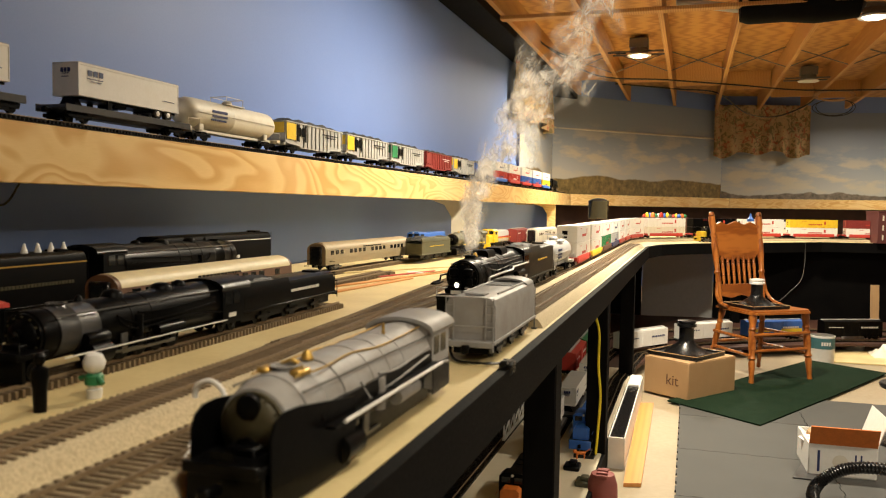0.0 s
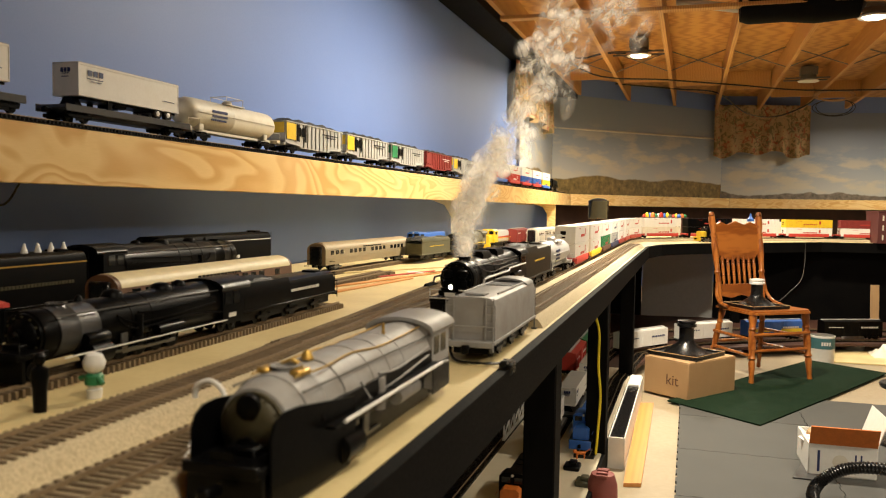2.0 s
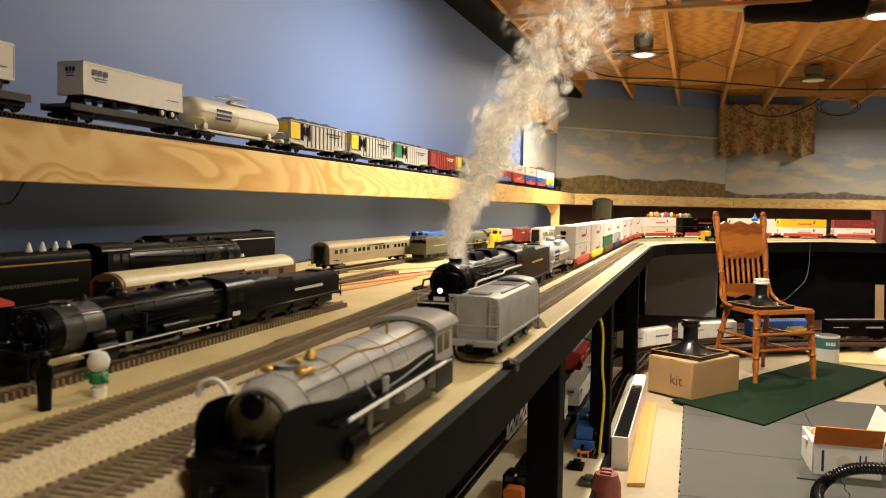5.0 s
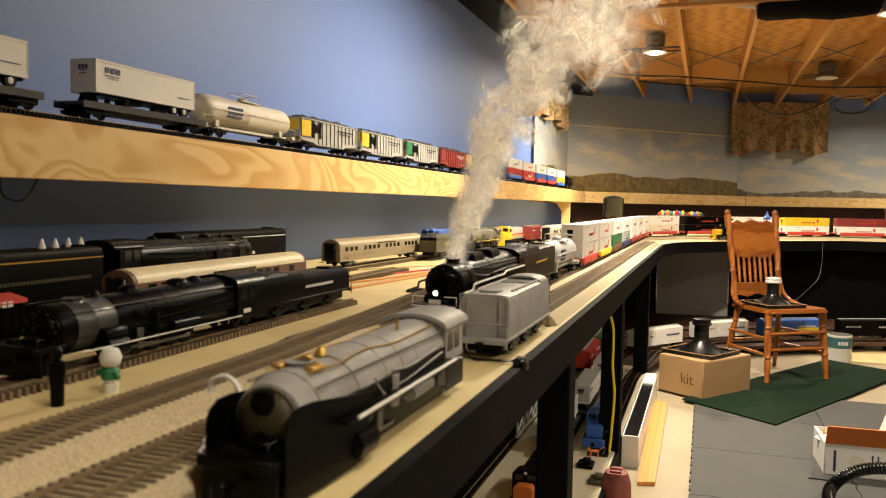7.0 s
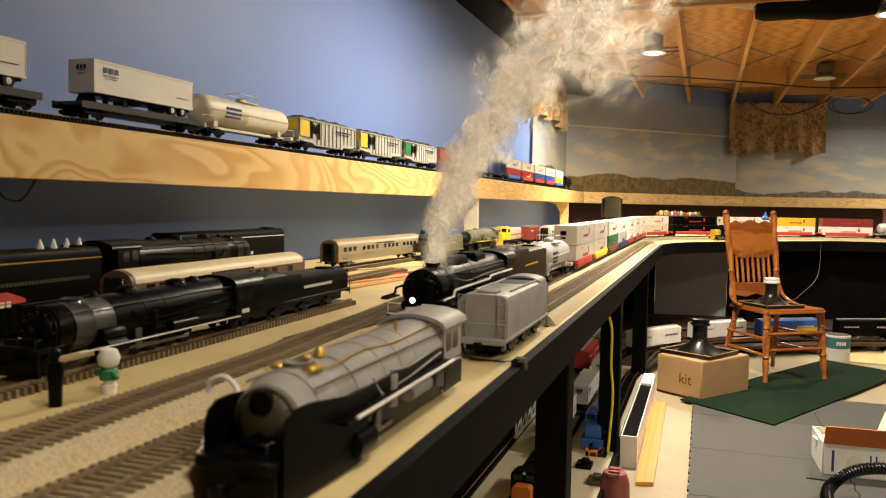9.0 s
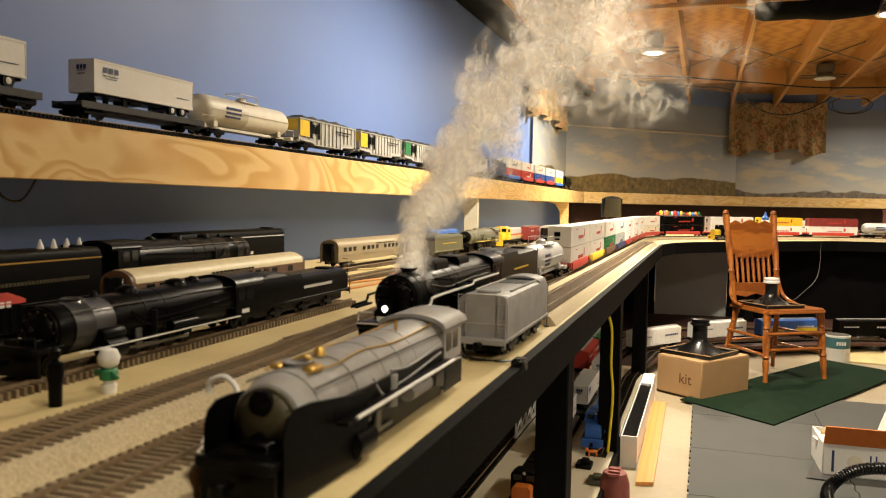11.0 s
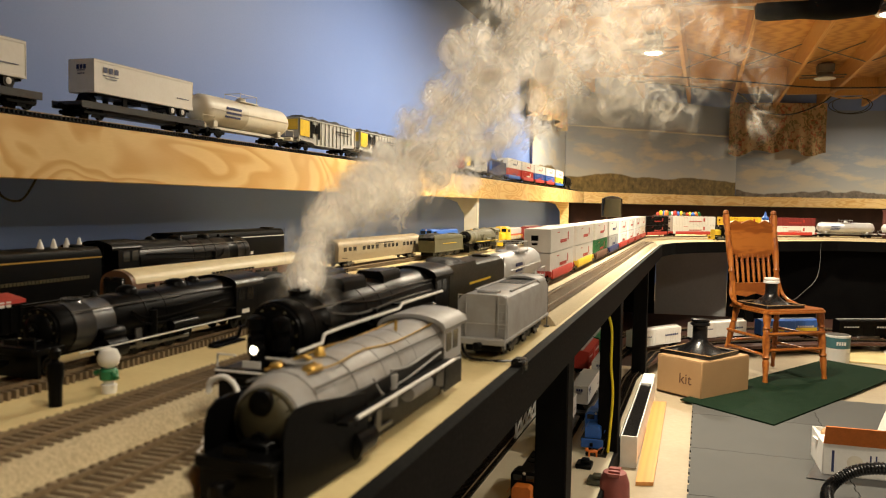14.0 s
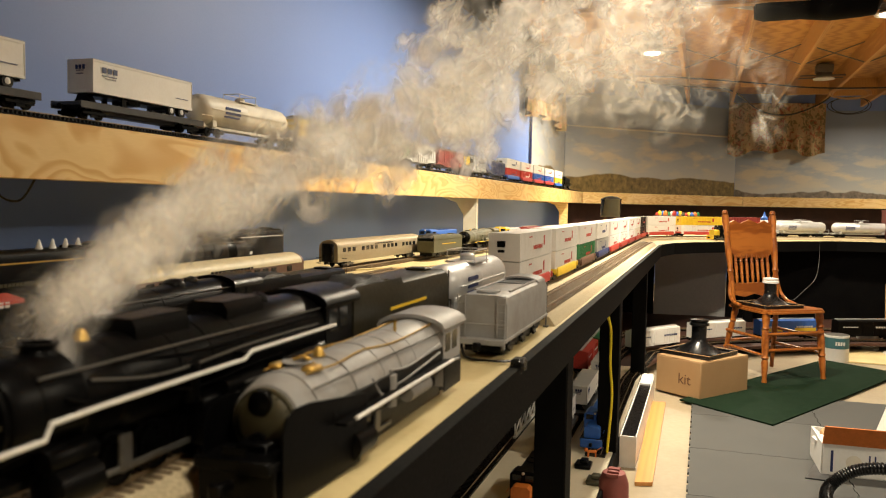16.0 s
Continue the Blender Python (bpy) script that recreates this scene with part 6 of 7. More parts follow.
    part("body", Shape().lathe([(0.12, 0.0), (0.14, 0.02), (0.14, 0.10), (0.11, 0.14), (0.05, 0.155), (0.01, 0.157)], n=32), WHITE, vb)
    bk = thing("black_bucket", pose(0.965, 4.027, 0.012), "black plastic flanged drum on the mat", "bucket")
    part("body", Shape().lathe([(0.11, 0), (0.11, 0.015), (0.075, 0.03), (0.075, 0.25), (0.11, 0.262), (0.115, 0.275), (0.11, 0.285), (0.06, 0.285)], n=28), RUBBER, bk)
    # boards and boxes near the posts
    tagged(part("orange_plank", Shape().add([(-0.215, 3.07, 0.001), (-0.15, 3.09, 0.001), (-0.16, 4.42, 0.001), (-0.235, 4.40, 0.001), (-0.215, 3.07, 0.016), (-0.15, 3.09, 0.016), (-0.16, 4.42, 0.016), (-0.235, 4.40, 0.016)], [(0, 1, 2, 3), (4, 5, 6, 7), (0, 1, 5, 4), (1, 2, 6, 5), (2, 3, 7, 6), (3, 0, 4, 7)]), PLANK), "orange stained pine plank on the floor", "plank")
    lb = thing("long_case", pose(-0.262, 3.9, 0.0, 0, 0, 0), "long white case with a black lining beside the posts", "box")
    part("case", Shape().box(-0.034, 0.034, -0.62, 0.66, 0.0, 0.005).box(0.029, 0.034, -0.62, 0.66, 0.005, 0.13, 0.001).box(-0.034, -0.029, -0.62, 0.66, 0.005, 0.13, 0.001).box(-0.029, 0.029, -0.62, -0.612, 0.005, 0.13).box(-0.029, 0.029, 0.40, 0.66, 0.005, 0.135, 0.003), WHITE, lb)
    part("lining", Shape().box(-0.0285, 0.0285, -0.61, 0.395, 0.09, 0.127, 0.003), RUBBER, lb, "black lining")
    rd = thing("red_casting", pose(-0.268, 2.80, 0.0), "dusty red ribbed plastic casting standing on the floor", "casting")
    sh2 = Shape().lathe([(0.05, 0), (0.055, 0.02), (0.052, 0.10), (0.04, 0.135), (0.015, 0.145), (0.001, 0.146)], n=20)
    for k in range(5):
        sh2.box(-0.02, 0.02, -0.05 + k * 0.02, -0.042 + k * 0.02, 0.13, 0.15 - abs(k - 2) * 0.004, 0.001)
    part("casting", sh2, PINK, rd)
    yc = thing("yellow_cable", pose(0, 0, 0), "bright yellow cable hanging from the table", "cable")
    part("cord", Shape().tube(spline([(-0.362, 3.18, 0.708), (-0.350, 3.18, 0.648), (-0.333, 3.18, 0.575), (-0.332, 3.18, 0.438), (-0.322, 3.18, 0.325), (-0.328, 3.18, 0.186), (-0.334, 3.17, 0.085)]), 0.0055), CABLEYELLOW, yc)
    wc = thing("white_plug", pose(-0.392, 3.2, 0.605), "white plug and cord hanging under the table", "plug")
    part("plug", Shape().lathe([(0.012, -0.015), (0.022, 0.0), (0.02, 0.02), (0.006, 0.03)], n=14).tube([(0.0, 0, 0.02), (0.008, 0, 0.06), (0.018, 0, 0.095)], 0.004).tube([(0, 0, -0.012), (-0.03, 0, -0.02), (-0.05, 0, -0.04)], 0.004), WHITE, wc)
    wr = thing("sagging_wire", pose(0, 0, 0), "thin white cord sagging from the table edge", "cord")
    part("cord", Shape().tube(spline([(0.98, 7.62, 0.80), (0.97, 7.55, 0.72), (0.90, 7.0, 0.66), (0.79, 6.3, 0.573), (0.705, 6.2, 0.49), (0.61, 6.0, 0.44), (0.50, 5.6, 0.50)]), 0.0014, 6), STEEL, wr)
    # clutter on the low deck
    for x, y, m, lab in ((-0.40, 2.98, BLACK, "small black engine part on the low deck"), (-0.335, 2.82, OLIVE, "grey green scenery block on the low deck")):
        q = thing("model_part", pose(x, y, DECK), lab, "model part", "loose model parts")
        part("block", Shape().box(-0.03, 0.03, -0.035, 0.035, 0, 0.018, 0.004).box(-0.012, 0.018, -0.02, 0.02, 0.018, 0.032, 0.003), m, q)
    an = thing("toy_animal", pose(-0.385, 3.115, DECK, 0, 0, 20), "small orange toy animal standing on the low deck", "toy")
    part("figure", Shape().box(-0.022, 0.018, -0.006, 0.006, 0.016, 0.028, 0.004).box(-0.032, -0.018, -0.005, 0.005, 0.022, 0.036, 0.003).rod((-0.016, 0.004, 0), (-0.016, 0.004, 0.02), 0.003, n=6).rod((-0.016, -0.004, 0), (-0.016, -0.004, 0.02), 0.003, n=6).rod((0.013, 0.004, 0), (0.013, 0.004, 0.02), 0.003, n=6).rod((0.013, -0.004, 0), (0.013, -0.004, 0.02), 0.003, n=6).rod((0.018, 0, 0.026), (0.036, 0, 0.038), 0.002, n=6), ORANGE, an)
    for x, y, sx, sy, sz, m, lab in ((1.42, 6.55, 0.24, 0.3, 0.10, OFFWHITE, "crumpled pale packing bag on the floor"), (1.62, 6.5, 0.22, 0.26, 0.30, CARD, "brown cardboard box near the paint cans")):
        if m is CARD:
            carton(pose(x, y, 0, 0, 0, 10), (sx, sy, sz), CARD, lab)
        else:
            s = Shape()
            nx = 9
            pts = [(sx * (i / nx - 0.5), sy * (j / nx - 0.5), sz * (0.35 + 0.65 * random.random()) * min(1, 3 * min(i, nx - i) / nx, 3 * min(j, nx - j) / nx)) for j in range(nx + 1) for i in range(nx + 1)]
            s.add(pts, [(j * (nx + 1) + i, j * (nx + 1) + i + 1, (j + 1) * (nx + 1) + i + 1, (j + 1) * (nx + 1) + i) for j in range(nx) for i in range(nx)])
            tagged(part("packing_bag", s, m, at=pose(x, y, 0.001)), lab, "bag")
    tagged(part("pale_board", Shape().box(0.95, 1.9, 6.15, 6.7, 0.001, 0.012, 0.002), TOP), "pale board lying on the floor by the cans", "board")
    tagged(part("leaning_board", Shape().box(-0.03, 0.03, -0.01, 0.01, 0, 0.5, m=pose(1.42, 6.95, 0.0, -8, 0, 0)), CARD), "brown strip of board leaning under the table", "board")


# ---- table and shelf things ----
def table_things():
    z = TABLE
    # small figures
    d = Shape().lathe([(0.010, 0), (0.011, 0.012), (0.007, 0.014), (0.010, 0.02), (0.011, 0.03), (0.006, 0.034), (0.013, 0.040), (0.0155, 0.050), (0.011, 0.060), (0.002, 0.0635)], n=20)
    tagged(part("toy_figure", d, WHITE, at=pose(-0.775, 0.885, z)), "small rounded white and green toy figure", "toy figure")
    bib = thing("toy_jacket", pose(-0.775, 0.885, z), "tiny green jacket on a toy figure", "toy clothing")
    part("jacket", Shape().lathe([(0.0112, 0.0185), (0.0125, 0.02), (0.0125, 0.031), (0.009, 0.0345)], n=20).rod((0.009, -0.004, 0.030), (0.019, -0.006, 0.022), 0.0035, n=8).rod((-0.009, -0.004, 0.030), (-0.019, -0.006, 0.027), 0.0035, n=8), GREEN, bib)
    m = Shape().lathe([(0.008, 0), (0.009, 0.03), (0.011, 0.045), (0.010, 0.056), (0.004, 0.060), (0.0065, 0.064), (0.007, 0.072), (0.003, 0.077)], n=16)
    tagged(part("figurine", m, BLACK, at=pose(-0.785, 0.80, z)), "small dark painted figurine on the plywood", "figurine")
    # wood strips, red rod, paper scraps
    for (x0, y0), (x1, y1), mm in (((-1.12, 2.30), (-0.95, 3.1), PLANK), ((-1.04, 2.18), (-0.98, 2.75), PLANK), ((-1.30, 2.85), (-1.02, 3.35), TOP), ((-0.98, 2.95), (-0.86, 3.9), PLANK)):
        L = math.hypot(x1 - x0, y1 - y0)
        tagged(part("wood_strip", Shape().box(-0.012, 0.012, 0, L, 0, 0.005, 0.001), mm, at=pose(x0, y0, z + 0.001, 0, 0, math.degrees(math.atan2(y1 - y0, x1 - x0)) - 90)), "thin loose strip of wood on the tabletop", "wood strip", "wood strips")
    tagged(part("red_rod", Shape().rod((-1.20, 2.40, z + 0.004), (-1.0, 3.1, z + 0.004), 0.003, n=8), RED), "thin red rod lying on the tabletop", "rod")
    tagged(part("paper_scrap", Shape().box(-0.03, 0.03, -0.04, 0.04, 0, 0.003, 0.0008), WHITE, at=pose(-1.05, 3.0, z + 0.001, 0, 0, 25)), "small white paper scrap on the tabletop", "paper")
    # leads by the parked engine
    g = thing("white_lead", pose(0, 0, 0), "white wire lead arching beside a parked locomotive", "wire")
    part("lead", Shape().tube(spline([(-0.486, 0.70, 0.868), (-0.484, 0.70, 0.879), (-0.475, 0.70, 0.885), (-0.464, 0.70, 0.886), (-0.454, 0.70, 0.879), (-0.446, 0.70, 0.866), (-0.43, 0.71, 0.852)]), 0.0030), WHITE, g)
    part("lead", Shape().tube([(-0.474, 0.69, 0.845), (-0.464, 0.66, 0.829), (-0.446, 0.60, 0.802), (-0.44, 0.56, 0.8035)], 0.0022), WHITE, g)
    g = thing("black_lead", pose(0, 0, 0), "black lead with a clip hanging over the table edge", "wire")
    part("lead", Shape().tube(spline([(-0.40, 1.33, 0.84), (-0.386, 1.31, 0.806), (-0.335, 1.29, 0.805), (-0.296, 1.30, 0.806)]), 0.0025, 6), RUBBER, g)
    part("clip", Shape().box(-0.300, -0.276, 1.285, 1.315, 0.788, 0.812, 0.004), RUBBER, g)
    g = thing("model_signal", pose(-0.325, 1.735, z), "thin dark model signal mast by the table edge", "signal")
    part("mast", Shape().rod((0, 0, 0), (0, 0, 0.10), 0.0018, n=8).box(-0.006, 0.006, -0.006, 0.006, 0, 0.004, 0.001), STEEL, g)
    # far table
    w = thing("water_tank", pose(-0.865, 7.9, z), "dark grey model water tank on legs", "model building")
    part("tank", Shape().lathe([(0.098, 0.17), (0.1, 0.175), (0.1, 0.34), (0.103, 0.345), (0.06, 0.365), (0.004, 0.375)], n=24), GLASS_DARK, w)
    for k in range(4):
        a = math.pi / 4 + k * math.pi / 2
        part("leg", Shape().box(-0.008, 0.008, -0.008, 0.008, 0, 0.171, m=pose(0.07 * math.cos(a), 0.07 * math.sin(a), 0)), BROWN, w)
    b = thing("model_building", pose(1.80, 7.98, z, 0, 0, 8), "dark red model brick building with pale windows", "model building")
    part("shell", Shape().box(-0.24, 0.24, -0.15, 0.15, 0, 0.28, 0.002).box(-0.245, 0.245, -0.155, 0.155, 0.272, 0.285, 0.002), HOUSE, b)
    for i in range(6):
        for j in range(3):
            part("window", shared("building_window", lambda: Shape().box(-0.006, 0.006, -0.002, 0.002, 0, 0.045)), OFFWHITE, b, at=pose(-0.2 + i * 0.075, -0.151, 0.03 + j * 0.085))
    t = thing("glue_bottle", pose(0.50, 7.36, z), "white glue bottle with a blue cap", "bottle")
    part("body", Shape().lathe([(0.034, 0), (0.036, 0.006), (0.036, 0.15), (0.03, 0.175), (0.016, 0.19)], n=20), WHITE, t)
    part("cap", Shape().lathe([(0.026, 0.178), (0.03, 0.182), (0.028, 0.20), (0.012, 0.215), (0.005, 0.245), (0.003, 0.25)], n=16), BLUE, t, "blue nozzle cap")
    part("label", Shape().lathe([(0.0364, 0.05), (0.0368, 0.05), (0.0368, 0.12), (0.0364, 0.12)], n=20), NAVY, t)
    tagged(part("stage_box", Shape().box(-0.5, -0.02, 8.44, 8.66, z, z + 0.189, 0.003), DARKBROWN), "dark brown box standing behind the trains", "box")
    tones = (RED, YELLOW, BLUE, ORANGE, GREEN, WHITE, RED, BLUE, YELLOW, OLIVE)
    for k in range(15):
        h2 = random.uniform(0.018, 0.042)
        shape = Shape().box(-0.014, 0.014, -0.02, 0.02, 0, h2, 0.004).lathe([(0.012, h2), (0.012, h2 + 0.006), (0.004, h2 + 0.012)], n=10)
        tagged(part("toy_car", shape, tones[k % 10], at=pose(-0.46 + k * 0.029, 8.50 + 0.02 * (k % 3), z + 0.1895, 0, 0, k * 23)), "tiny bright toy car standing behind the trains", "toy", "bright toy cars")
    diesel(pose(0.06, 6.98, z + 0.004, 0, 0, -52), BLACK, "black diesel with a yellow nose on the far table", YELLOW, YELLOW, length=0.42)
    box_car(pose(0.80, 8.55, z + 0.004, 0, 0, -62), WHITE, "white box car on the far table", 0.5, 0.16)
    # dark sheet added for the gloom of the gap under the far shelf
    structure("gap_shade", Shape().prism([(-1.66, 10.0), (0.45, 12.42), (4.3, 13.38), (4.3, 13.41), (0.43, 12.46), (-1.69, 10.03)], 0.3, SHELF - 0.14, "Z"), DARKBROWN, "dark brown sheet in place of the dark gap below the far shelf", "panel")
    # cones on the long tender
    for k in range(4):
        tagged(part("white_cone", Shape().lathe([(0.008, 0), (0.0075, 0.002), (0.0025, 0.019), (0.001, 0.021)], n=14), WHITE, at=pose(-1.34, 1.328 + k * 0.037, TABLE + 0.016 + 0.1415)), "small white cone standing on a black tender", "cone", "white cones")
    g = thing("wall_cable", pose(0, 0, 0), "loose black cable looping below the shelf", "cable")
    part("cord", Shape().tube(spline([(-1.60, 1.42, 1.12), (-1.6, 1.36, 1.07), (-1.6, 1.28, 1.02), (-1.62, 1.2, 0.98)]), 0.004, 6).tube(spline([(-1.6, 1.46, 1.12), (-1.6, 1.47, 1.07), (-1.6, 1.53, 1.06), (-1.6, 1.58, 1.12)]), 0.003, 6), RUBBER, g)


# ---- ceiling things ----
def valance(name, a, b, z0, z1, nrm, label, folds=6):
    """Gathered short curtain."""
    a, b, nrm = Vector((*a, 0)), Vector((*b, 0)), Vector((*nrm, 0))
    nu, nv = 90, 12
    front = []
    for j in range(nv + 1):
        t = j / nv
        for i in range(nu + 1):
            u = i / nu
            d = 0.05 * math.sin(u * folds * 2 * math.pi + 0.8 * math.sin(u * 9)) * (0.3 + 0.7 * t) + 0.012 * math.sin(u * 41 + t * 3) + 0.07
            p = a.lerp(b, u) + nrm * d
            zb = z1 + (z0 - z1) * t * (1 + 0.05 * math.sin(u * 17) + 0.04 * math.sin(u * 7 + 1))
            front.append((p.x, p.y, zb))
    n = len(front)
    back = [(x - nrm.x * 0.003, y - nrm.y * 0.003, zz) for x, y, zz in front]
    W = nu + 1
    fs = [(j * W + i, j * W + i + 1, (j + 1) * W + i + 1, (j + 1) * W + i) for j in range(nv) for i in range(nu)]
    fs += [tuple(k + n for k in q) for q in fs]
    g = thing(name, pose(0, 0, 0), label, "curtain", "short curtains")
    part("cloth", Shape().add(front + back, fs), CURTAIN, g)
    rod = Shape().rod((a + nrm * 0.05 + Vector((0, 0, z1 - 0.01))), (b + nrm * 0.05 + Vector((0, 0, z1 - 0.01))), 0.012, n=10)
    part("rod", rod, BROWN, g)


def ceiling_things():
    valance("valance", (0.28, 12.45), (1.62, 12.78), 1.90, 2.62, (0.24, -0.97), "brown floral valance curtain hanging below the joists")
    valance("valance", (-1.72, 7.55), (-1.72, 9.75), 2.0, 2.62, (1, 0), "brown floral valance curtain on the blue wall", 9)
    tagged(part("wall_rod", Shape().rod((-1.70, 8.0, 1.25), (-1.70, 8.0, 2.05), 0.012, n=8), NAVY), "thin dark rod on the wall beside the landscape", "rod")
    du = thing("wrapped_duct", pose(0, 0, 0), "bulky black plastic wrapped duct under the joists", "duct")
    prof = [(0.02, 0.29), (0.13, 0.30), (0.15, 0.36), (0.145, 0.6), (0.165, 0.8), (0.15, 1.0), (0.14, 1.08), (0.06, 1.12)]
    part("wrap", Shape().lathe(prof, (0, 6.2, 2.57), "X", 26), BLACKWOOD, du, "creased black plastic wrap")
    part("hanger", Shape().box(0.7, 0.72, 6.08, 6.32, 2.5, 2.56), STEEL, du)
    tagged(part("grey_pipe", Shape().rod((-0.15, 6.7, 2.735), (0.42, 6.55, 2.60), 0.035, n=16), GREY), "pale grey wrapped pipe by the duct", "pipe")
    co = thing("cable_coil", pose(1.62, 10.6, 2.50), "coil of pale cable hanging from the joists", "cable")
    for k in range(7):
        r = 0.22 + 0.02 * math.sin(k * 2.3)
        ring = [(r * math.cos(t), 0.04 * math.sin(t * 2 + k) + 0.01 * k, 0.06 * math.sin(t) + 0.02 * math.sin(k * 3.1) - (0.02 if k < 5 else 0.16 + 0.16 * math.sin(t))) for t in (2 * math.pi * i / 30 for i in range(31))]
        part("loop", Shape().tube(ring, 0.006 if k < 5 else 0.005, 6), CARD if k < 5 else RUBBER, co)
    for name, pts, m in (("ceiling_cable", [(-1.60, 8.0, 2.70), (-1.45, 8.0, 2.70), (-1.30, 8.0, 2.62), (-1.08, 8.0, 2.56), (-0.86, 8.0, 2.60), (-0.66, 8.1, 2.61)], RUBBER),
                         ("ceiling_cable", [(-0.9, 9.7, 2.56), (-0.2, 10.2, 2.55), (0.29, 11.0, 2.60), (0.645, 11.0, 2.335), (0.986, 11.0, 2.278), (1.314, 11.0, 2.392), (1.46, 11.0, 2.50)], RUBBER),
                         ("ceiling_cable", [(-1.5, 7.2, 2.70), (-1.3, 8.0, 2.60), (-1.0, 9.0, 2.54), (-0.3, 9.4, 2.54), (0.5, 9.9, 2.53), (1.4, 10.5, 2.53), (3.0, 10.6, 2.53)], RUBBER)):
        tagged(part(name, Shape().tube(spline(pts), 0.009, 6), m), "loose black cable strung across the joists", "cable", "ceiling cables")


# ---- smoke ----
WISPS = []


def head_at(t):
    if t <= 0:
        return HEAD[0][1] - 0.02 * t
    for (t0, y0), (t1, y1) in zip(HEAD, HEAD[1:]):
        if t <= t1:
            return y0 + (y1 - y0) * (t - t0) / (t1 - t0)
    return HEAD[-1][1]


def sheet_mesh(name, k, long, bend, material):
    """One gently curled sheet of smoke, two units wide and as many times taller as given."""
    rnd = random.Random(k)
    n, vs, uv = 10, [], []
    a, b, c = (rnd.uniform(-1, 1) for _ in range(3))
    for j in range(n + 1):
        for i in range(n + 1):
            x, z = 2 * i / n - 1, 2 * j / n - 1
            y = bend * (a * math.sin(2.2 * x + 3 * b) + c * math.sin(2.4 * z + a) + 0.4 * math.sin(4 * x * z + b * 4))
            if long > 1.2:
                x += 0.22 * math.sin(2.2 * z + 5 * c)
            vs.append((x, y, z * long))
            uv.append((i / n, j / n))
    fs = [(j * (n + 1) + i, j * (n + 1) + i + 1, (j + 1) * (n + 1) + i + 1, (j + 1) * (n + 1) + i) for j in range(n) for i in range(n)]
    me = bpy.data.meshes.new(name)
    me.from_pydata(vs, [], fs)
    layer = me.uv_layers.new(name="UVMap")
    for loop in me.loops:
        layer.data[loop.index].uv = uv[loop.vertex_index]
    me.shade_smooth()
    me.materials.append(material)
    return me


def smoke():
    g = thing("smoke_plume", pose(0, 0, 0), "white smoke rising from the locomotive's stack and drifting to the ceiling", "smoke", kind="stuff")
    puffs = [sheet_mesh("puff", 40 + k, 1.0, 0.22, PUFF) for k in range(6)]
    wisps = [sheet_mesh("wisp", k, 2.6, 0.3, SMOKE) for k in range(6)]
    veils = [sheet_mesh("veil", 80 + k, 1.0, 0.25, VEIL) for k in range(6)]
    hazes = [sheet_mesh("haze", 90 + k, 1.0, 0.2, HAZE) for k in range(4)]
    rnd = random.Random(5)

    def wisp(te, size, spread, long):
        ob = new("wisp", rnd.choice(wisps)) if long else new("puff", rnd.choice(puffs))
        ob.parent = g
        ob.scale = (size, size, size)
        d = Vector([max(-1.5, min(1.5, rnd.gauss(0, v))) for v in (1, 0.8, 0.7)]) * spread
        WISPS.append((ob, te, d, rnd.uniform(0, 360), rnd.uniform(-14, 14), rnd.uniform(-16, 16), rnd.uniform(0.9, 1.12), long))
    # smoke that hangs in the air from the start
    for i in range(96):
        te = -rnd.uniform(0.05, 4.6)
        wisp(te, rnd.uniform(0.016, 0.028), 0.007, i % 2)
    for i in range(22):
        wisp(-rnd.uniform(3.5, 8.0), rnd.uniform(0.03, 0.042), 0.012, 1)
    # smoke given off on the way; it thickens as the engine speeds up
    te = 0.0
    while te < 16:
        slim = 0.80 + 0.10 * min(1.0, max(0.0, te - 6.5) / 5.0)
        more = 0.85 + 0.45 * min(1.0, max(0.0, te - 6.0) / 5.0)
        for k in range(5):
            wisp(te + rnd.uniform(0, 0.2), (0.016, 0.022, 0.028, 0.034, 0.040)[k] * rnd.uniform(0.9, 1.1) * slim, (0.0015, 0.004, 0.008, 0.012, 0.015)[k] * more, 0)
        for k in range(2):
            wisp(te + rnd.uniform(0, 0.2), (0.030, 0.038)[k] * rnd.uniform(0.9, 1.1) * slim, (0.009, 0.015)[k] * more, 1)
        te += 0.13 if te < 6 else 0.12
    # smoke gathered under the ceiling sinks and spreads towards the lamps
    for i in range(48):
        thin = i % 6 == 5
        ob = new("haze" if thin else "veil", rnd.choice(hazes if thin else veils))
        ob.parent = g
        size = rnd.uniform(0.20, 0.30) if thin else rnd.uniform(0.08, 0.17)
        ob.scale = (size * rnd.uniform(1.0, 1.5), size, size)
        when = 4.5 + 10.0 * (i / 48) ** 0.9 + rnd.uniform(-0.5, 0.5)
        far = rnd.uniform(2.0, 3.2)
        reach = min(1.0, max(0.0, when - 3.5) / 8.0)
        VEILS.append((ob, when, far, rnd.uniform(-0.03 - 0.09 * reach, 0.05 + 0.17 * reach), rnd.uniform(-0.01, 0.07 + 0.08 * reach), size, rnd.uniform(-60, 60), rnd.uniform(-25, 25)))


VEILS = []


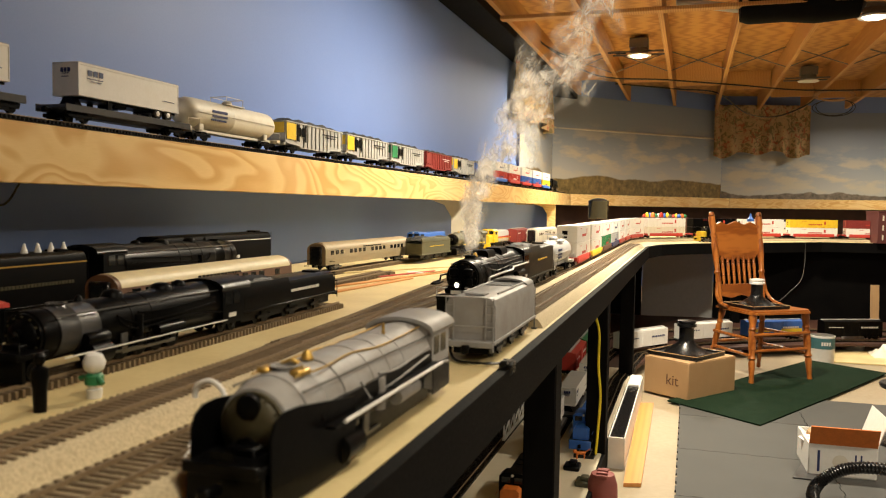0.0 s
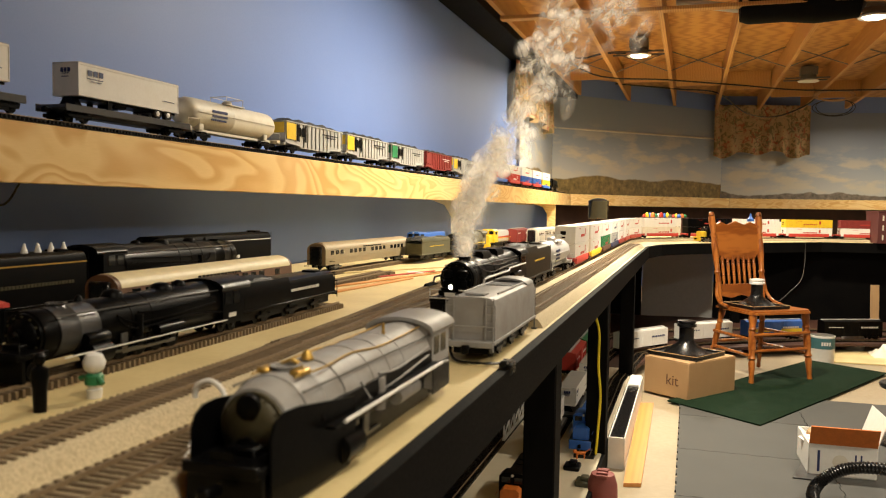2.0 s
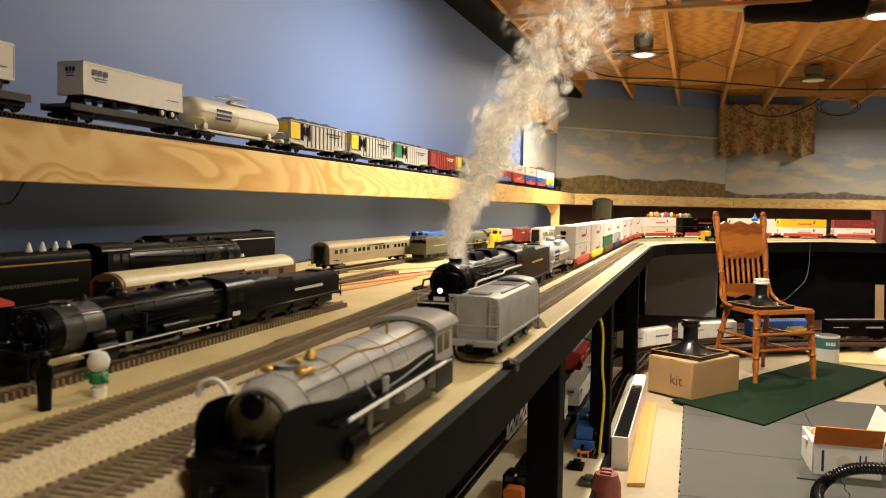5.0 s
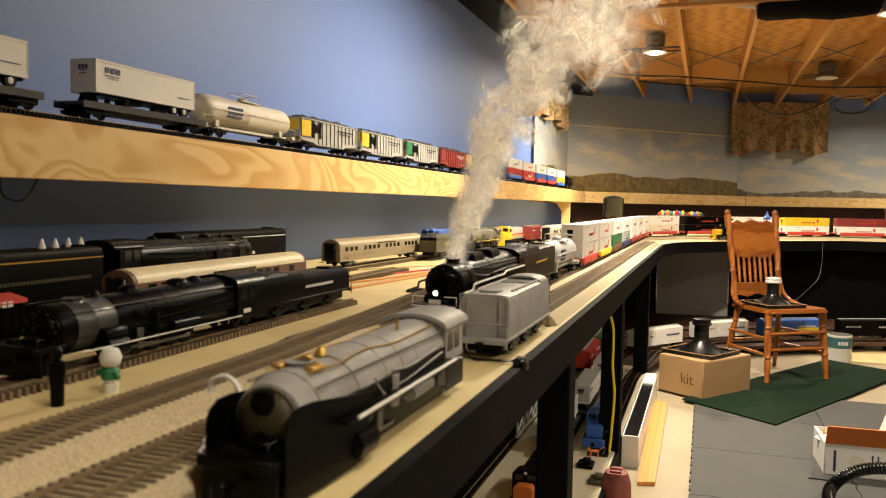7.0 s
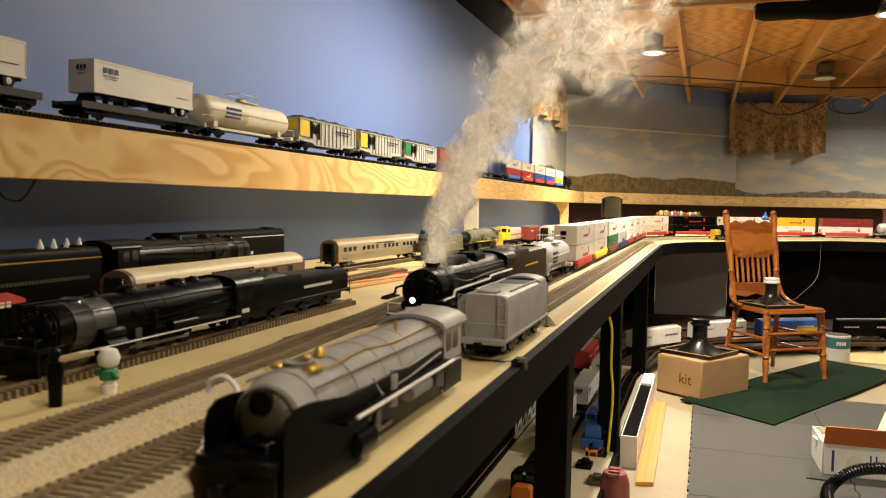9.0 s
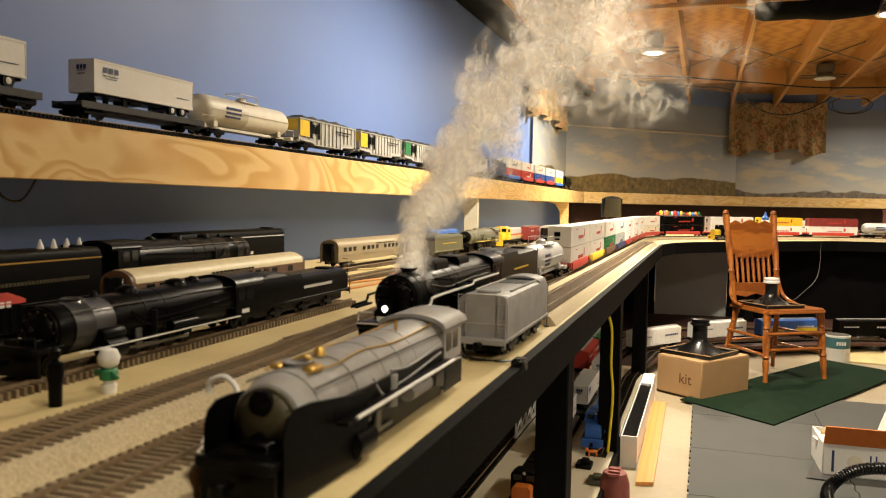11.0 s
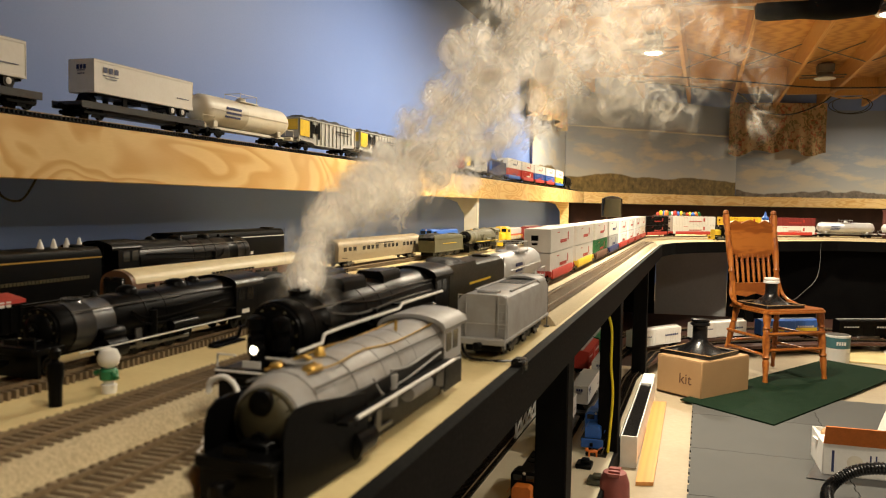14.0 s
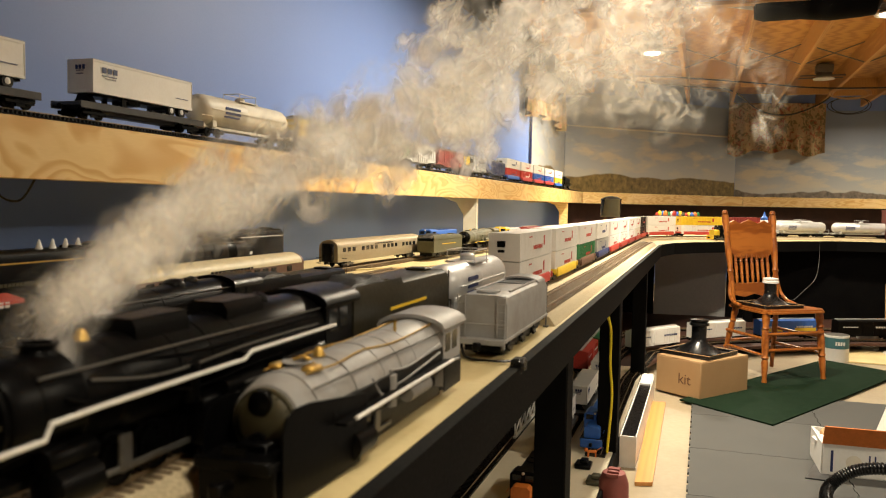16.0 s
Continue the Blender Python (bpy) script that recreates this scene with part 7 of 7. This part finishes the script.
def smoke_place(te, t, d, lift):
    """Where a wisp given off at te is at t."""
    tau = max(0.0, t - te)
    grow = 0.12 + tau
    slow = 0.080 - 0.022 * min(1.0, max(0.0, te - 8.0) / 4.0)
    z = 0.968 + lift * (0.16 * min(tau, 0.5) + slow * max(0.0, tau - 0.5))
    x = XT + 0.010 * max(0.0, tau - 0.6) + 0.0028 * tau * tau + 0.012 * math.sin(te * 2.1 + tau * 1.3) * min(1, tau)
    y = head_at(te) + 0.105 + 0.035 * tau
    return Vector((x, y, z)) + d * grow + Vector((0.012 * math.sin(3.1 * te + 1.7 * tau), 0, 0)) * min(1, tau)


def drift():
    for ob, te, d, spin, wx, wz, lift, long in WISPS:
        lean = min(38.0, 8.0 + 3.0 * max(0.0, te - 6)) + wz if long else spin
        turn = 16 + wz * 1.6
        rows, last = [], -1
        times = sorted({0.0, 16.0, *[x for x in (te, te + 0.35, te + 0.8) if 0 < x < 16], *[i * 1.6 for i in range(1, 10) if i * 1.6 > te + 1.1], *[tt for tt, _ in HEAD if tt < te]})
        for t in times:
            if round(t * 30) == last:
                continue
            last = round(t * 30)
            if t < te - 1e-6:
                y = head_at(t) + 0.25 + 0.1 * ((spin % 60) / 60)
                rows.append((t, pose(XT, y, TABLE + 0.110, -90, 0, 0)))
                continue
            tau = t - te
            p = smoke_place(te, t, d, lift)
            roll = lean if long else lean % 80 - 40
            if te > 0 and tau < 0.02:
                rows.append((t, pose(XT, head_at(te) + 0.105, 0.945 if not long else 0.915, -50, roll * 0.5, turn * 0.5)))
                continue
            rows.append((t, pose(p.x, p.y, p.z, wx * 1.2 + wz * min(tau, 6) * 0.4, roll + wx * min(tau, 7) * 0.6, turn)))
        walk(ob, rows)
    for i, (ob, when, far, across, down, size, roll, turn) in enumerate(VEILS):
        # it gathers high up behind, comes forward under the ceiling, then sinks into the room
        edge = 1.07 + 0.262 * far
        x = far * (-0.185 + across)
        high = edge + size * 1.4 + 0.03
        store = Vector((0.4 + 0.12 * (i % 10), -0.6 - 0.45 * (i // 10), 2.25))
        rows = [(0.0, pose(*store, 0.4 * turn, roll, 12 + turn))]
        if when > 4.2:
            rows.append((when - 3.8, pose(*store, 0.4 * turn, roll, 12 + turn)))
        rows.append((when - 1.5, pose(x, far, high, 0.4 * turn, roll, 12 + turn)))
        for t in (when + 0.6, when + 2.5, 16.0):
            if rows[-1][0] + 0.1 < t <= 16.0:
                after = max(0.0, t - when - 0.6)
                rows.append((t, pose(x + 0.012 * after, far, edge - down * far - 0.004 * after, 0.4 * turn, roll + 3.0 * after, 12 + turn)))
        walk(ob, rows)


# ---- build ----
room()
bridging()
# the last four fixtures are unseen, added to brighten table, deck and far wall
for lx, ly, lp, beam in LAMPS:
    ceiling_lamp(lx, ly, lp, beam)
ceiling_lamp(1.26, 10.1, 0, lit=False)
layout_table()
upper_shelf()
lower_deck()
parked()
moving_train()
floor_things()
table_things()
ceiling_things()
smoke()
tracks()
mats()
motions()
